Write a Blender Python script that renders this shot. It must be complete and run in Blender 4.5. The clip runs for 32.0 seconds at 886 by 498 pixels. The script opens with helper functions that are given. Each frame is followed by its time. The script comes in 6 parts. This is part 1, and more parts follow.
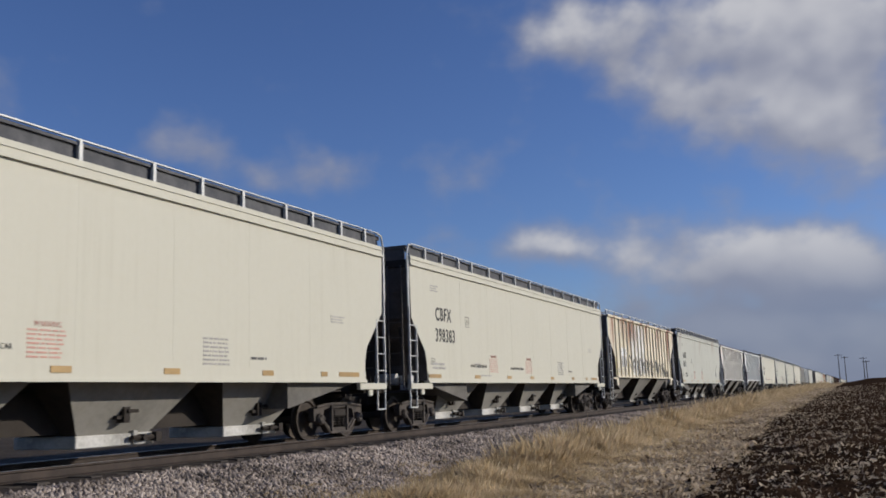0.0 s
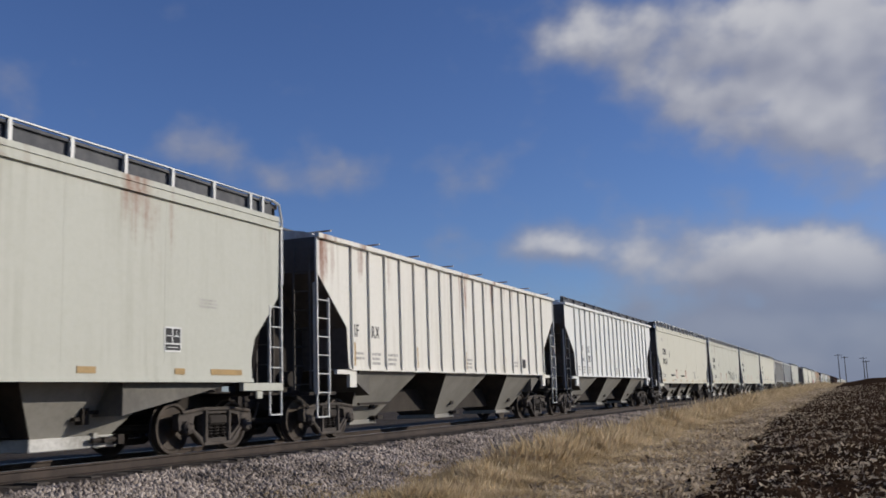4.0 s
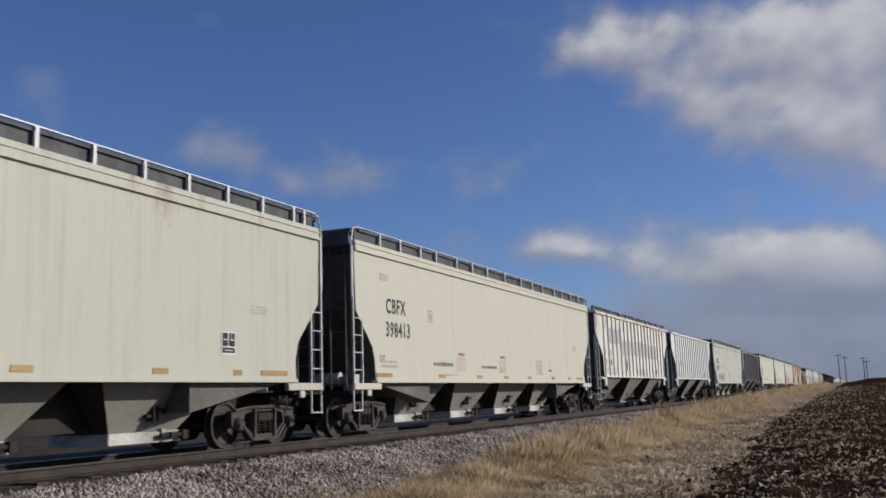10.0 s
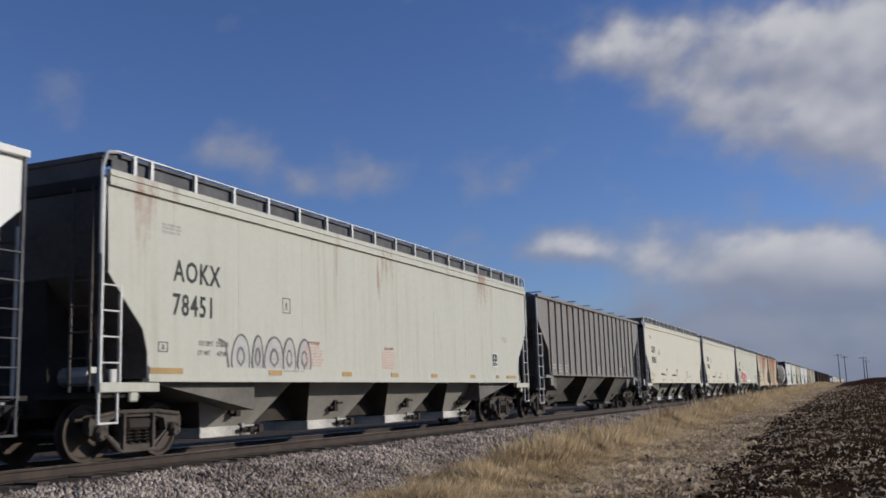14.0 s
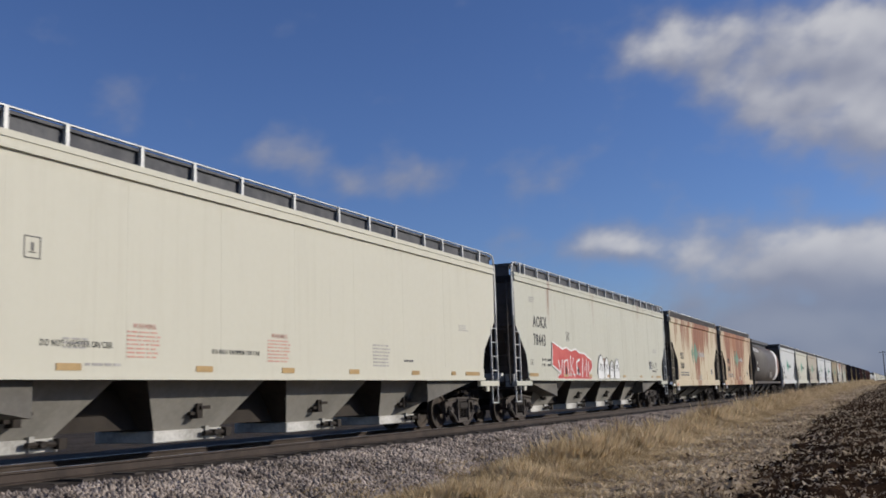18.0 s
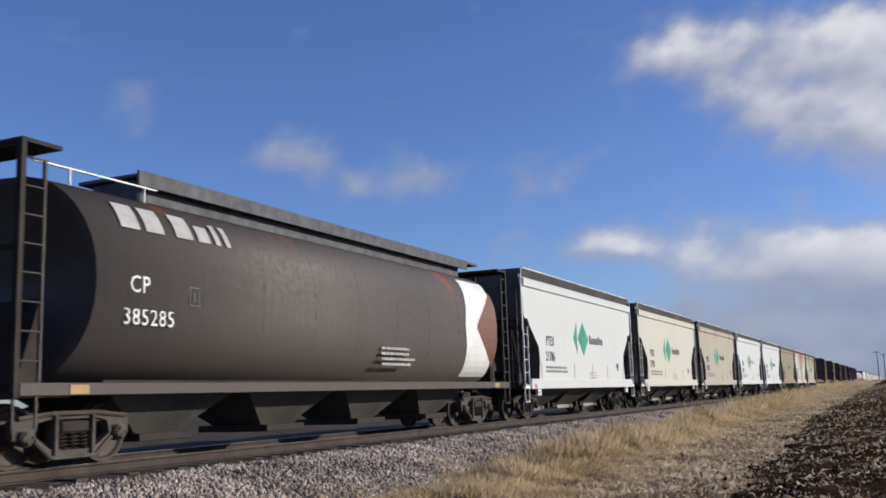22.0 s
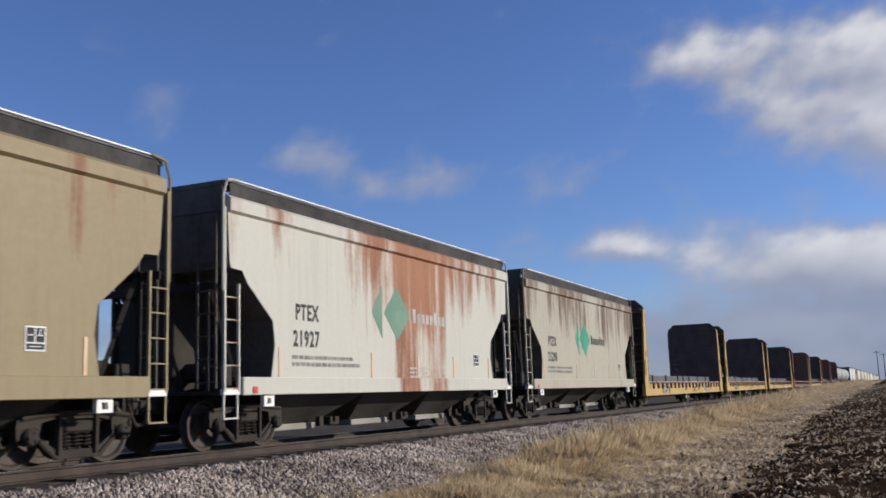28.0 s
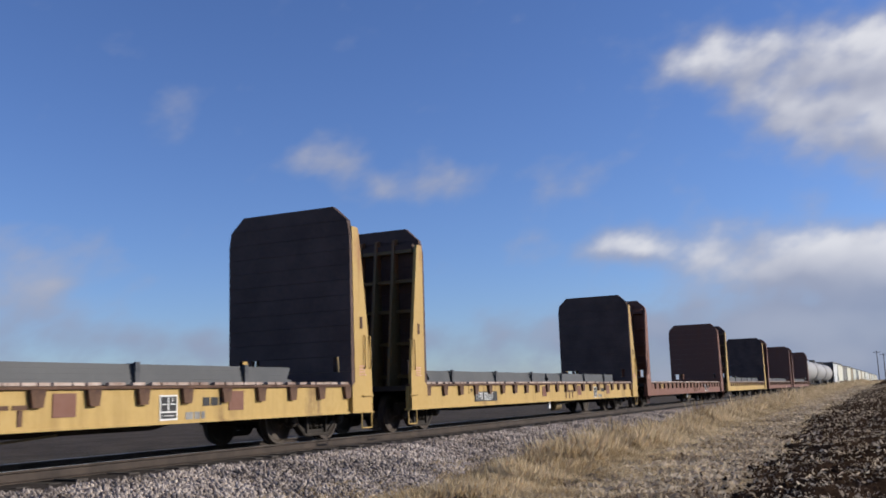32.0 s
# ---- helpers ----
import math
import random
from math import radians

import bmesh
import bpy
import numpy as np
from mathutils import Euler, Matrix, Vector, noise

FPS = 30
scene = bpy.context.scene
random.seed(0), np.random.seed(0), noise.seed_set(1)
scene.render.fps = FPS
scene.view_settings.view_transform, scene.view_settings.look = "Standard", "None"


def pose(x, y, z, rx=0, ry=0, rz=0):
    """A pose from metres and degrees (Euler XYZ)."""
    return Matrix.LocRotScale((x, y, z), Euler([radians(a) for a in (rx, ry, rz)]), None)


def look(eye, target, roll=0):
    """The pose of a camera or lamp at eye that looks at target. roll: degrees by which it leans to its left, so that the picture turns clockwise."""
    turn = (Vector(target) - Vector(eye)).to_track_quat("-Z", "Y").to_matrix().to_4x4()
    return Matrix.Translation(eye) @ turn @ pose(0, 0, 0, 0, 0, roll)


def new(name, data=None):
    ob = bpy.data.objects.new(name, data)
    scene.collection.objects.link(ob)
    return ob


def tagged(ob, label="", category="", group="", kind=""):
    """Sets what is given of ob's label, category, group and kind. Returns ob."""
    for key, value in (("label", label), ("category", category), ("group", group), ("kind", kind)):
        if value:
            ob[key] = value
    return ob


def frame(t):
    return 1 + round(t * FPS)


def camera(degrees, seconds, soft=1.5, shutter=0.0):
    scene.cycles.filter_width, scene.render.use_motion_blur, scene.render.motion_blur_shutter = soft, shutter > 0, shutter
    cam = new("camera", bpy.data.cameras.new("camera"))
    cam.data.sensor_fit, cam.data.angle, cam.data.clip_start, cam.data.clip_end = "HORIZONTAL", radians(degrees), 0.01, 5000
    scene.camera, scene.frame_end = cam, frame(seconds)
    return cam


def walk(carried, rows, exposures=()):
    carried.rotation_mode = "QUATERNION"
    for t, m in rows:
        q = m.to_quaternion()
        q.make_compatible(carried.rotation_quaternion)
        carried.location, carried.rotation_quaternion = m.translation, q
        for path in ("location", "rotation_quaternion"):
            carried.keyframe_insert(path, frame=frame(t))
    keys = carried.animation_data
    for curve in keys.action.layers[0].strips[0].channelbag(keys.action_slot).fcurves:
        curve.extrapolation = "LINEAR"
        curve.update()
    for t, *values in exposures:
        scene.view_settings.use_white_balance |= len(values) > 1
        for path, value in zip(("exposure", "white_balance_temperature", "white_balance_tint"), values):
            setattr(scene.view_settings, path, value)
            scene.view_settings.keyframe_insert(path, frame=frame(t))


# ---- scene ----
# z = 0 is the top of the rail; the track runs along y, the camera stands beside it
TX = -12.05         # track centre
SPEED, GAIN = 16.84, 0.0158      # train, metres a second at the start, and half of what it gains each second
YAW, PITCH, ROLL = 23.039, 8.885, -1.908
SY = 1.04          # spacing of marks along the sides


EYE = 0.84


def aim(yaw, pitch):
    e = Vector((0, 0, EYE))
    a, b = radians(yaw), radians(pitch)
    return look(e, e + Vector((-math.sin(a) * math.cos(b), math.cos(a) * math.cos(b), math.sin(b))), ROLL)


cam = camera(50.03, 32.0, soft=1.7, shutter=0.08)
PAN = [(0, 0.0, 0.0), (7, 0.0, 0.0), (13, 0.0, 0.0), (14.3, 0.0, -0.028), (14.9, 0.037, -0.046), (15.7, 0.203, -0.074), (16.5, 0.517, -0.083), (17, 1.07, -0.111), (17.5, 1.67, -0.12), (18, 2.279, -0.065), (18.5, 2.297, 0.018), (19, 2.177, -0.046), (19.5, 1.873, -0.157), (20, 1.891, -0.12), (20.5, 1.984, -0.083), (21.5, 1.974, -0.083), (26, 1.974, -0.083), (32, 1.974, -0.083)]
walk(cam, [(t, aim(YAW + a, PITCH + b)) for t, a, b in PAN], exposures=[(0, -0.05), (12, -0.05), (19, -0.02), (20, -0.02), (21, 0.18), (22, 0.40), (23, 0.30), (24, 0.07), (25, 0.03), (28, 0.32), (29, 0.34), (30, 0.45), (31, 0.47), (32, 0.42)])

# ---- light ----
SUN_AZ, SUN_EL = 60.0, 19.0     # degrees from +y towards +x, and above the horizon
world = bpy.data.worlds.new("world")
scene.world = world
world.use_nodes = True
wn = world.node_tree.nodes
sky = wn.new("ShaderNodeTexSky")
sky.sky_type, sky.sun_disc = "NISHITA", False
sky.sun_elevation, sky.sun_rotation = radians(SUN_EL), radians(SUN_AZ)
sky.altitude, sky.air_density, sky.dust_density, sky.ozone_density = 300, 1.0, 0.4, 2.5
wn["Background"].inputs["Strength"].default_value = 0.075
deep = wn.new("ShaderNodeMix")
deep.data_type, deep.blend_type = "RGBA", "MULTIPLY"
deep.inputs[0].default_value = 1.0
deep.inputs[7].default_value = (0.82, 0.96, 1.42, 1.0)
world.node_tree.links.new(sky.outputs["Color"], deep.inputs[6])
world.node_tree.links.new(deep.outputs[2], wn["Background"].inputs["Color"])
sun = new("sun", bpy.data.lights.new("sun", "SUN"))
sun.data.energy, sun.data.angle, sun.data.color = 3.7, radians(0.53), (1.0, 0.93, 0.82)
sa, se = radians(SUN_AZ), radians(SUN_EL)
sun.matrix_basis = look((0, 0, 50), Vector((0, 0, 50)) - Vector((math.sin(sa) * math.cos(se), math.cos(sa) * math.cos(se), math.sin(se))))

# ---- materials ----


class Nodes:
    """A small writer of node trees."""

    def __init__(self, name):
        self.mat = bpy.data.materials.new(name)
        self.mat.use_nodes = True
        self.tree = self.mat.node_tree
        self.n = self.tree.nodes
        self.bsdf = self.n["Principled BSDF"]

    def put(self, sock, value):
        if isinstance(value, bpy.types.NodeSocket):
            self.tree.links.new(value, sock)
        elif value is not None:
            sock.default_value = value

    def node(self, kind, out=0, **ins):
        nd = self.n.new(kind)
        for k, v in ins.items():
            self.put(nd.inputs[k.replace("_", " ")], v)
        return nd.outputs[out]

    def math(self, op, a, b=None, c=None, clamp=False):
        nd = self.n.new("ShaderNodeMath")
        nd.operation, nd.use_clamp = op, clamp
        for i, v in enumerate((a, b, c)):
            self.put(nd.inputs[i], v)
        return nd.outputs[0]

    def coords(self, scale=(1, 1, 1), kind="Object", offset=None):
        co = self.n.new("ShaderNodeTexCoord").outputs[kind]
        if offset is not None:
            co = self.vec("ADD", co, offset)
        return self.node("ShaderNodeMapping", Vector=co, Scale=scale)

    def vec(self, op, a, b):
        nd = self.n.new("ShaderNodeVectorMath")
        nd.operation = op
        self.put(nd.inputs[0], a)
        self.put(nd.inputs[1], b)
        return nd.outputs[0]

    def noise(self, co, scale, detail=4.0, rough=0.6, out=0):
        return self.node("ShaderNodeTexNoise", out, Vector=co, Scale=scale, Detail=detail, Roughness=rough)

    def ramp(self, fac, lo, hi, a=0.0, b=1.0):
        nd = self.n.new("ShaderNodeMapRange")
        nd.interpolation_type = "SMOOTHSTEP"
        for k, v in zip(("Value", "From Min", "From Max", "To Min", "To Max"), (fac, lo, hi, a, b)):
            self.put(nd.inputs[k], v)
        return nd.outputs[0]

    def mix(self, fac, a, b):
        nd = self.n.new("ShaderNodeMix")
        nd.data_type = "RGBA"
        self.put(nd.inputs[0], fac)
        self.put(nd.inputs[6], a)
        self.put(nd.inputs[7], b)
        return nd.outputs[2]

    def bump(self, height, strength=0.3, dist=0.01):
        self.put(self.bsdf.inputs["Normal"], self.node("ShaderNodeBump", Height=height, Strength=strength, Distance=dist))

    def done(self, color, rough=0.7, metal=0.0, spec=0.3):
        self.put(self.bsdf.inputs["Base Color"], color)
        self.put(self.bsdf.inputs["Roughness"], rough)
        self.put(self.bsdf.inputs["Metallic"], metal)
        self.bsdf.inputs["Specular IOR Level"].default_value = spec
        return self.mat

    def random(self):
        return self.n.new("ShaderNodeObjectInfo").outputs["Random"]


def rgb(r, g, b):
    return (r, g, b, 1.0)


def wagon_paint(name, base, rust=0.1, dirt=0.25, seed=0.0, centre=None, spread=3.0, streak_rgb=(0.21, 0.066, 0.024), gloss=0.5):
    """Weathered paint: vertical streaks, blotches, rust runs that can gather round one stretch of the side."""
    m = Nodes(name)
    off = (seed * 3.7, seed * 11.3, seed * 1.9)
    fine = m.noise(m.coords((1, 1, 1), offset=off), 9.0, 6, 0.7)
    runs = m.noise(m.coords((2.0, 5.0, 0.22), offset=off), 1.2, 5, 0.65)
    wide = m.noise(m.coords((0.6, 0.55, 0.35), offset=off), 1.0, 3, 0.55)
    grime = m.math("MULTIPLY", m.ramp(runs, 0.42, 0.72), m.ramp(wide, 0.35, 0.7))
    tone = m.mix(m.math("MULTIPLY", grime, dirt, clamp=True), rgb(*base), rgb(base[0] * 0.55, base[1] * 0.5, base[2] * 0.43))
    tone = m.mix(m.math("MULTIPLY", m.ramp(fine, 0.35, 0.75), dirt * 0.35), tone, rgb(base[0] * 0.7, base[1] * 0.68, base[2] * 0.62))
    smear = m.noise(m.coords((0.7, 0.75, 0.16), offset=off), 1.0, 4, 0.55)
    drips = m.noise(m.coords((1.0, 2.6, 0.16), offset=off), 1.0, 4, 0.55)
    body = m.math("ADD", m.math("MULTIPLY", smear, 0.62), m.math("ADD", m.math("MULTIPLY", drips, 0.34), m.math("MULTIPLY", fine, 0.06)))
    sep = m.n.new("ShaderNodeSeparateXYZ")
    m.put(sep.inputs[0], m.coords())
    body = m.math("ADD", body, m.ramp(sep.outputs[2], 1.6, 4.3, -0.07, 0.07))
    if centre is not None:
        away = m.math("ABSOLUTE", m.math("SUBTRACT", sep.outputs[1], centre))
        body = m.math("ADD", body, m.ramp(m.math("ADD", away, m.math("MULTIPLY", wide, 2.0)), 1.0, spread + 1.0, 0.08, -0.12))
    mask = m.math("MULTIPLY", m.ramp(body, 0.635 - rust * 0.22, 0.765 - rust * 0.22), m.ramp(drips, 0.30, 0.50, 0.8, 1.0))
    if rust <= 0:
        mask = 0.0
    tint = m.mix(m.ramp(smear, 0.38, 0.62), rgb(streak_rgb[0] * 1.35, streak_rgb[1] * 1.6, streak_rgb[2] * 1.5), rgb(*streak_rgb))
    tint = m.mix(m.ramp(drips, 0.5, 0.75, 0.0, 0.55), tint, rgb(streak_rgb[0] * 0.5, streak_rgb[1] * 0.5, streak_rgb[2] * 0.6))
    tone = m.mix(m.math("MULTIPLY", mask, 0.96) if rust > 0 else 0.0, tone, tint)
    m.bump(m.math("ADD", m.noise(m.coords(), 1.1, 2, 0.4), m.math("MULTIPLY", fine, 0.06)), 0.25, 0.02)
    return m.done(tone, m.ramp(fine, 0.2, 0.8, gloss, gloss + 0.22), 0.0, 0.35)


def grimy(name, a, b, scale=6.0, rough=0.75, metal=0.0, bump=0.3, spec=0.3):
    m = Nodes(name)
    big = m.noise(m.coords(), scale * 0.25, 4, 0.6)
    fine = m.noise(m.coords(), scale * 3, 5, 0.7)
    t = m.math("ADD", m.math("MULTIPLY", big, 0.6), m.math("MULTIPLY", fine, 0.4))
    m.bump(fine, bump, 0.006)
    return m.done(m.mix(m.ramp(t, 0.34, 0.66), rgb(*a), rgb(*b)), m.ramp(fine, 0.3, 0.7, rough - 0.1, rough + 0.1), metal, spec)


# car ends turned from the sun: their shade is painted into this colour
END_SHADE = grimy("shade_dark_end_sheet", (0.062, 0.054, 0.048), (0.125, 0.110, 0.098), 3, 0.85)
TRUCK = grimy("truck_steel", (0.036, 0.030, 0.026), (0.098, 0.081, 0.068), 7, 0.8)
WHEEL = grimy("wheel_steel", (0.032, 0.026, 0.022), (0.078, 0.060, 0.048), 9, 0.6, 0.3)
TREAD = grimy("polished_tread", (0.30, 0.29, 0.28), (0.45, 0.44, 0.43), 9, 0.32, 0.9, 0.05)
UNDER = grimy("underframe_steel", (0.018, 0.014, 0.0115), (0.042, 0.034, 0.028), 5, 0.85)
GRATING = grimy("running_board_grating", (0.05, 0.052, 0.06), (0.11, 0.11, 0.115), 12, 0.7, 0.2)
DARK_GRATING = grimy("near_black_grating", (0.014, 0.012, 0.012), (0.075, 0.068, 0.064), 4, 0.85)
BRIGHT = grimy("white_fittings", (0.62, 0.61, 0.58), (0.78, 0.77, 0.74), 5, 0.6)
GATE = grimy("dusty_outlet_gate", (0.26, 0.25, 0.225), (0.60, 0.585, 0.55), 4, 0.65)
LADDER_GREY = grimy("galvanised_ladder", (0.40, 0.40, 0.39), (0.56, 0.56, 0.54), 6, 0.55, 0.2)
BLACK_INK = grimy("black_stencil", (0.020, 0.020, 0.022), (0.04, 0.04, 0.04), 14, 0.7)
FADED_INK = grimy("faded_stencil", (0.30, 0.29, 0.27), (0.46, 0.44, 0.41), 14, 0.7)
BLACK_GREY_INK = grimy("worn_dark_stencil", (0.06, 0.06, 0.06), (0.16, 0.155, 0.15), 14, 0.7)
RED_INK = grimy("red_stencil", (0.50, 0.25, 0.20), (0.58, 0.38, 0.31), 14, 0.7)
AMBER = grimy("amber_reflector", (0.30, 0.20, 0.085), (0.44, 0.29, 0.12), 9, 0.4)
RED = grimy("red_reflector", (0.45, 0.05, 0.03), (0.55, 0.09, 0.05), 9, 0.4)
WHITE_INK = grimy("white_stencil", (0.6, 0.6, 0.58), (0.75, 0.75, 0.72), 14, 0.7)
HOPPER_GREY = grimy("hopper_slope_sheet", (0.19, 0.18, 0.158), (0.28, 0.265, 0.235), 3, 0.65)
HOPPER_DARK = grimy("darker_grey_slope_sheet", (0.085, 0.078, 0.068), (0.16, 0.15, 0.132), 3, 0.75)
# shade between the hopper bays, painted into the sloping sheets' colour
SLOPE_SHADE = grimy("shade_dark_slope_sheet", (0.030, 0.024, 0.019), (0.075, 0.062, 0.050), 3, 0.85)
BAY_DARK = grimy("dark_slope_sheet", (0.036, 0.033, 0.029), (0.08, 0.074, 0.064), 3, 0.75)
RUST_DARK = grimy("dark_rusted_steel", (0.05, 0.026, 0.018), (0.13, 0.072, 0.045), 8, 0.85)
RAIL_RUST = grimy("rusty_rail", (0.035, 0.027, 0.023), (0.07, 0.052, 0.042), 9, 0.75, 0.3)
TIE_WOOD = grimy("creosoted_timber", (0.045, 0.037, 0.031), (0.10, 0.085, 0.072), 8, 0.9)

# ---- mesh helpers ----
MESHES = {}


def obj_from(name, key, build, mat, parent=None, m=None, label=""):
    """An object called name whose mesh is built once for each key; the material sits on the object."""
    mesh = MESHES.get(key)
    if mesh is None:
        mesh = bpy.data.meshes.new(name)
        bm = bmesh.new()
        build(bm)
        bm.to_mesh(mesh)
        bm.free()
        mesh.materials.append(mat)
        MESHES[key] = mesh
    ob = new(name, mesh)
    if mesh.materials[0] is not mat:
        ob.material_slots[0].link = "OBJECT"
        ob.material_slots[0].material = mat
    if parent is not None:
        ob.parent = parent
    if m is not None:
        ob.matrix_basis = m
    if label:
        ob["label"] = label
    return ob


def part(name, bm, material, parent, label="", m=None):
    mesh = bpy.data.meshes.new(name)
    bm.to_mesh(mesh)
    bm.free()
    mesh.materials.append(material)
    ob = new(name, mesh)
    ob.parent = parent
    if m is not None:
        ob.matrix_basis = m
    if label:
        ob["label"] = label
    return ob


def box(bm, x0, x1, y0, y1, z0, z1, bevel=0.0):
    vs = [bm.verts.new((x, y, z)) for x in (x0, x1) for y in (y0, y1) for z in (z0, z1)]
    fs = [bm.faces.new([vs[i] for i in q]) for q in ((0, 1, 3, 2), (4, 6, 7, 5), (0, 4, 5, 1), (2, 3, 7, 6), (0, 2, 6, 4), (1, 5, 7, 3))]
    if bevel:
        es = list({e for f in fs for e in f.edges})
        bmesh.ops.bevel(bm, geom=es, offset=bevel, segments=1, affect="EDGES", profile=0.5)


def prism(bm, outline, x0, x1):
    """A prism across x from an outline of (y, z)."""
    a = [bm.verts.new((x0, y, z)) for y, z in outline]
    b = [bm.verts.new((x1, y, z)) for y, z in outline]
    bm.faces.new(a), bm.faces.new(b[::-1])
    for i in range(len(outline)):
        j = (i + 1) % len(outline)
        bm.faces.new((a[j], a[i], b[i], b[j]))
    bmesh.ops.recalc_face_normals(bm, faces=bm.faces[:])


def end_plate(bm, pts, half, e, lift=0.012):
    """A thin plate that follows an end's profile of (y, z), lifted outwards along y."""
    ring = [(lift * e - y * e, z) for y, z in pts] + [(-y * e, z) for y, z in pts[::-1]]
    prism(bm, ring, -half, half)


def extrude_y(bm, outline, y0, y1):
    """A prism along y from an outline of (x, z)."""
    a = [bm.verts.new((x, y0, z)) for x, z in outline]
    b = [bm.verts.new((x, y1, z)) for x, z in outline]
    bm.faces.new(a), bm.faces.new(b[::-1])
    for i in range(len(outline)):
        j = (i + 1) % len(outline)
        bm.faces.new((a[j], a[i], b[i], b[j]))
    bmesh.ops.recalc_face_normals(bm, faces=bm.faces[:])


def tube(bm, p, q, r, n=6):
    p, q = Vector(p), Vector(q)
    rot = (q - p).to_track_quat("Z", "Y").to_matrix()
    rings = [[bm.verts.new(c + rot @ Vector((r * math.cos(2 * math.pi * i / n), r * math.sin(2 * math.pi * i / n), 0))) for i in range(n)] for c in (p, q)]
    for i in range(n):
        bm.faces.new((rings[0][i], rings[0][(i + 1) % n], rings[1][(i + 1) % n], rings[1][i]))
    bm.faces.new(rings[0][::-1]), bm.faces.new(rings[1])


def lathe_x(bm, profile, n=28):
    """A body of revolution round x from (x, r) pairs, closed at both ends."""
    rings = [[bm.verts.new((x, r * math.cos(2 * math.pi * i / n), r * math.sin(2 * math.pi * i / n))) for i in range(n)] for x, r in profile]
    for a, b in zip(rings, rings[1:]):
        for i in range(n):
            bm.faces.new((a[i], a[(i + 1) % n], b[(i + 1) % n], b[i]))
    bm.faces.new(rings[0][::-1]), bm.faces.new(rings[-1])
    bmesh.ops.recalc_face_normals(bm, faces=bm.faces[:])


def frustum(bm, top, bottom):
    """A hopper: two rectangles (x0, x1, y0, y1, z)."""
    def ring(r):
        x0, x1, y0, y1, z = r
        return [bm.verts.new(c) for c in ((x0, y0, z), (x1, y0, z), (x1, y1, z), (x0, y1, z))]
    a, b = ring(top), ring(bottom)
    bm.faces.new(a), bm.faces.new(b[::-1])
    for i in range(4):
        j = (i + 1) % 4
        bm.faces.new((a[j], a[i], b[i], b[j]))
    bmesh.ops.recalc_face_normals(bm, faces=bm.faces[:])


def shade_slopes(bay):
    """Darkens the sheets that slope between the bays: their shade, put into the colour."""
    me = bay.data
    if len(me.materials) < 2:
        me.materials.append(SLOPE_SHADE)
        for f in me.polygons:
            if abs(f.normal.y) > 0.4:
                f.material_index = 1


def mesh_object(name, verts, faces, mat, smooth=False):
    me = bpy.data.meshes.new(name)
    me.from_pydata(verts, [], faces)
    me.materials.append(mat)
    if smooth:
        me.polygons.foreach_set("use_smooth", [True] * len(me.polygons))
    return new(name, me)


LETTERS = {}


def lettering(text, size, mat, parent, y, z, x=1.6, wide=0.85, name="lettering", bold=0.0):
    """Raised stencil lettering on the side that faces +x, reading along +y, its lower left corner at (y, z)."""
    key = (text, size, wide, bold)
    if key not in LETTERS:
        cu = bpy.data.curves.new("lettering", "FONT")
        cu.body, cu.size, cu.extrude, cu.resolution_u, cu.space_character, cu.offset = text, size, 0.003, 2, 1.12 + 1.6 * bold, bold
        tmp = bpy.data.objects.new("lettering", cu)
        scene.collection.objects.link(tmp)
        me = bpy.data.meshes.new_from_object(tmp.evaluated_get(bpy.context.evaluated_depsgraph_get()))
        bpy.data.objects.remove(tmp)
        me.transform(Matrix(((0, 0, 1, 0), (wide, 0, 0, 0), (0, 1, 0, 0), (0, 0, 0, 1))))
        me.materials.clear()
        me.materials.append(mat)
        LETTERS[key] = me
    ob = new(name, LETTERS[key])
    ob.parent, ob.location = parent, (x + 0.004, y * SY, z)
    return ob


def bars(parent, mat, y, z, width, rows, height=0.05, gap=0.045, x=1.6, seed=1, name="stencil"):
    """Lines of writing too small to read: uneven bars on the side."""
    rnd = random.Random(seed)
    y, width = y * SY, width * SY
    bm = bmesh.new()
    for i in range(rows):
        a, top = y, z - i * (height + gap)
        end = y + width * rnd.uniform(0.8, 1.0)
        while a < end - 0.04:
            w = min(rnd.uniform(0.05, 0.22), end - a)
            box(bm, x + 0.002, x + 0.007, a, a + w, top - height, top)
            a += w + 0.035
    return part(name, bm, mat, parent)


def plate(parent, mat, y, z, w, h, x=1.6, name="plate", label=""):
    bm = bmesh.new()
    y *= SY
    box(bm, x + 0.001, x + 0.012, y, y + w, z, z + h)
    return part(name, bm, mat, parent, label)

# ---- ground ----


def field_soil():
    m = Nodes("dark_soil")
    co = m.coords()
    clod = m.noise(co, 5.0, 8, 0.72)
    patch = m.noise(co, 0.25, 4, 0.6)
    t = m.math("ADD", m.math("MULTIPLY", clod, 0.7), m.math("MULTIPLY", patch, 0.3))
    m.bump(clod, 1.0, 0.12)
    return m.done(m.mix(m.ramp(t, 0.36, 0.68), rgb(0.030, 0.018, 0.0105), rgb(0.088, 0.053, 0.032)), 1.0, 0, 0.0)


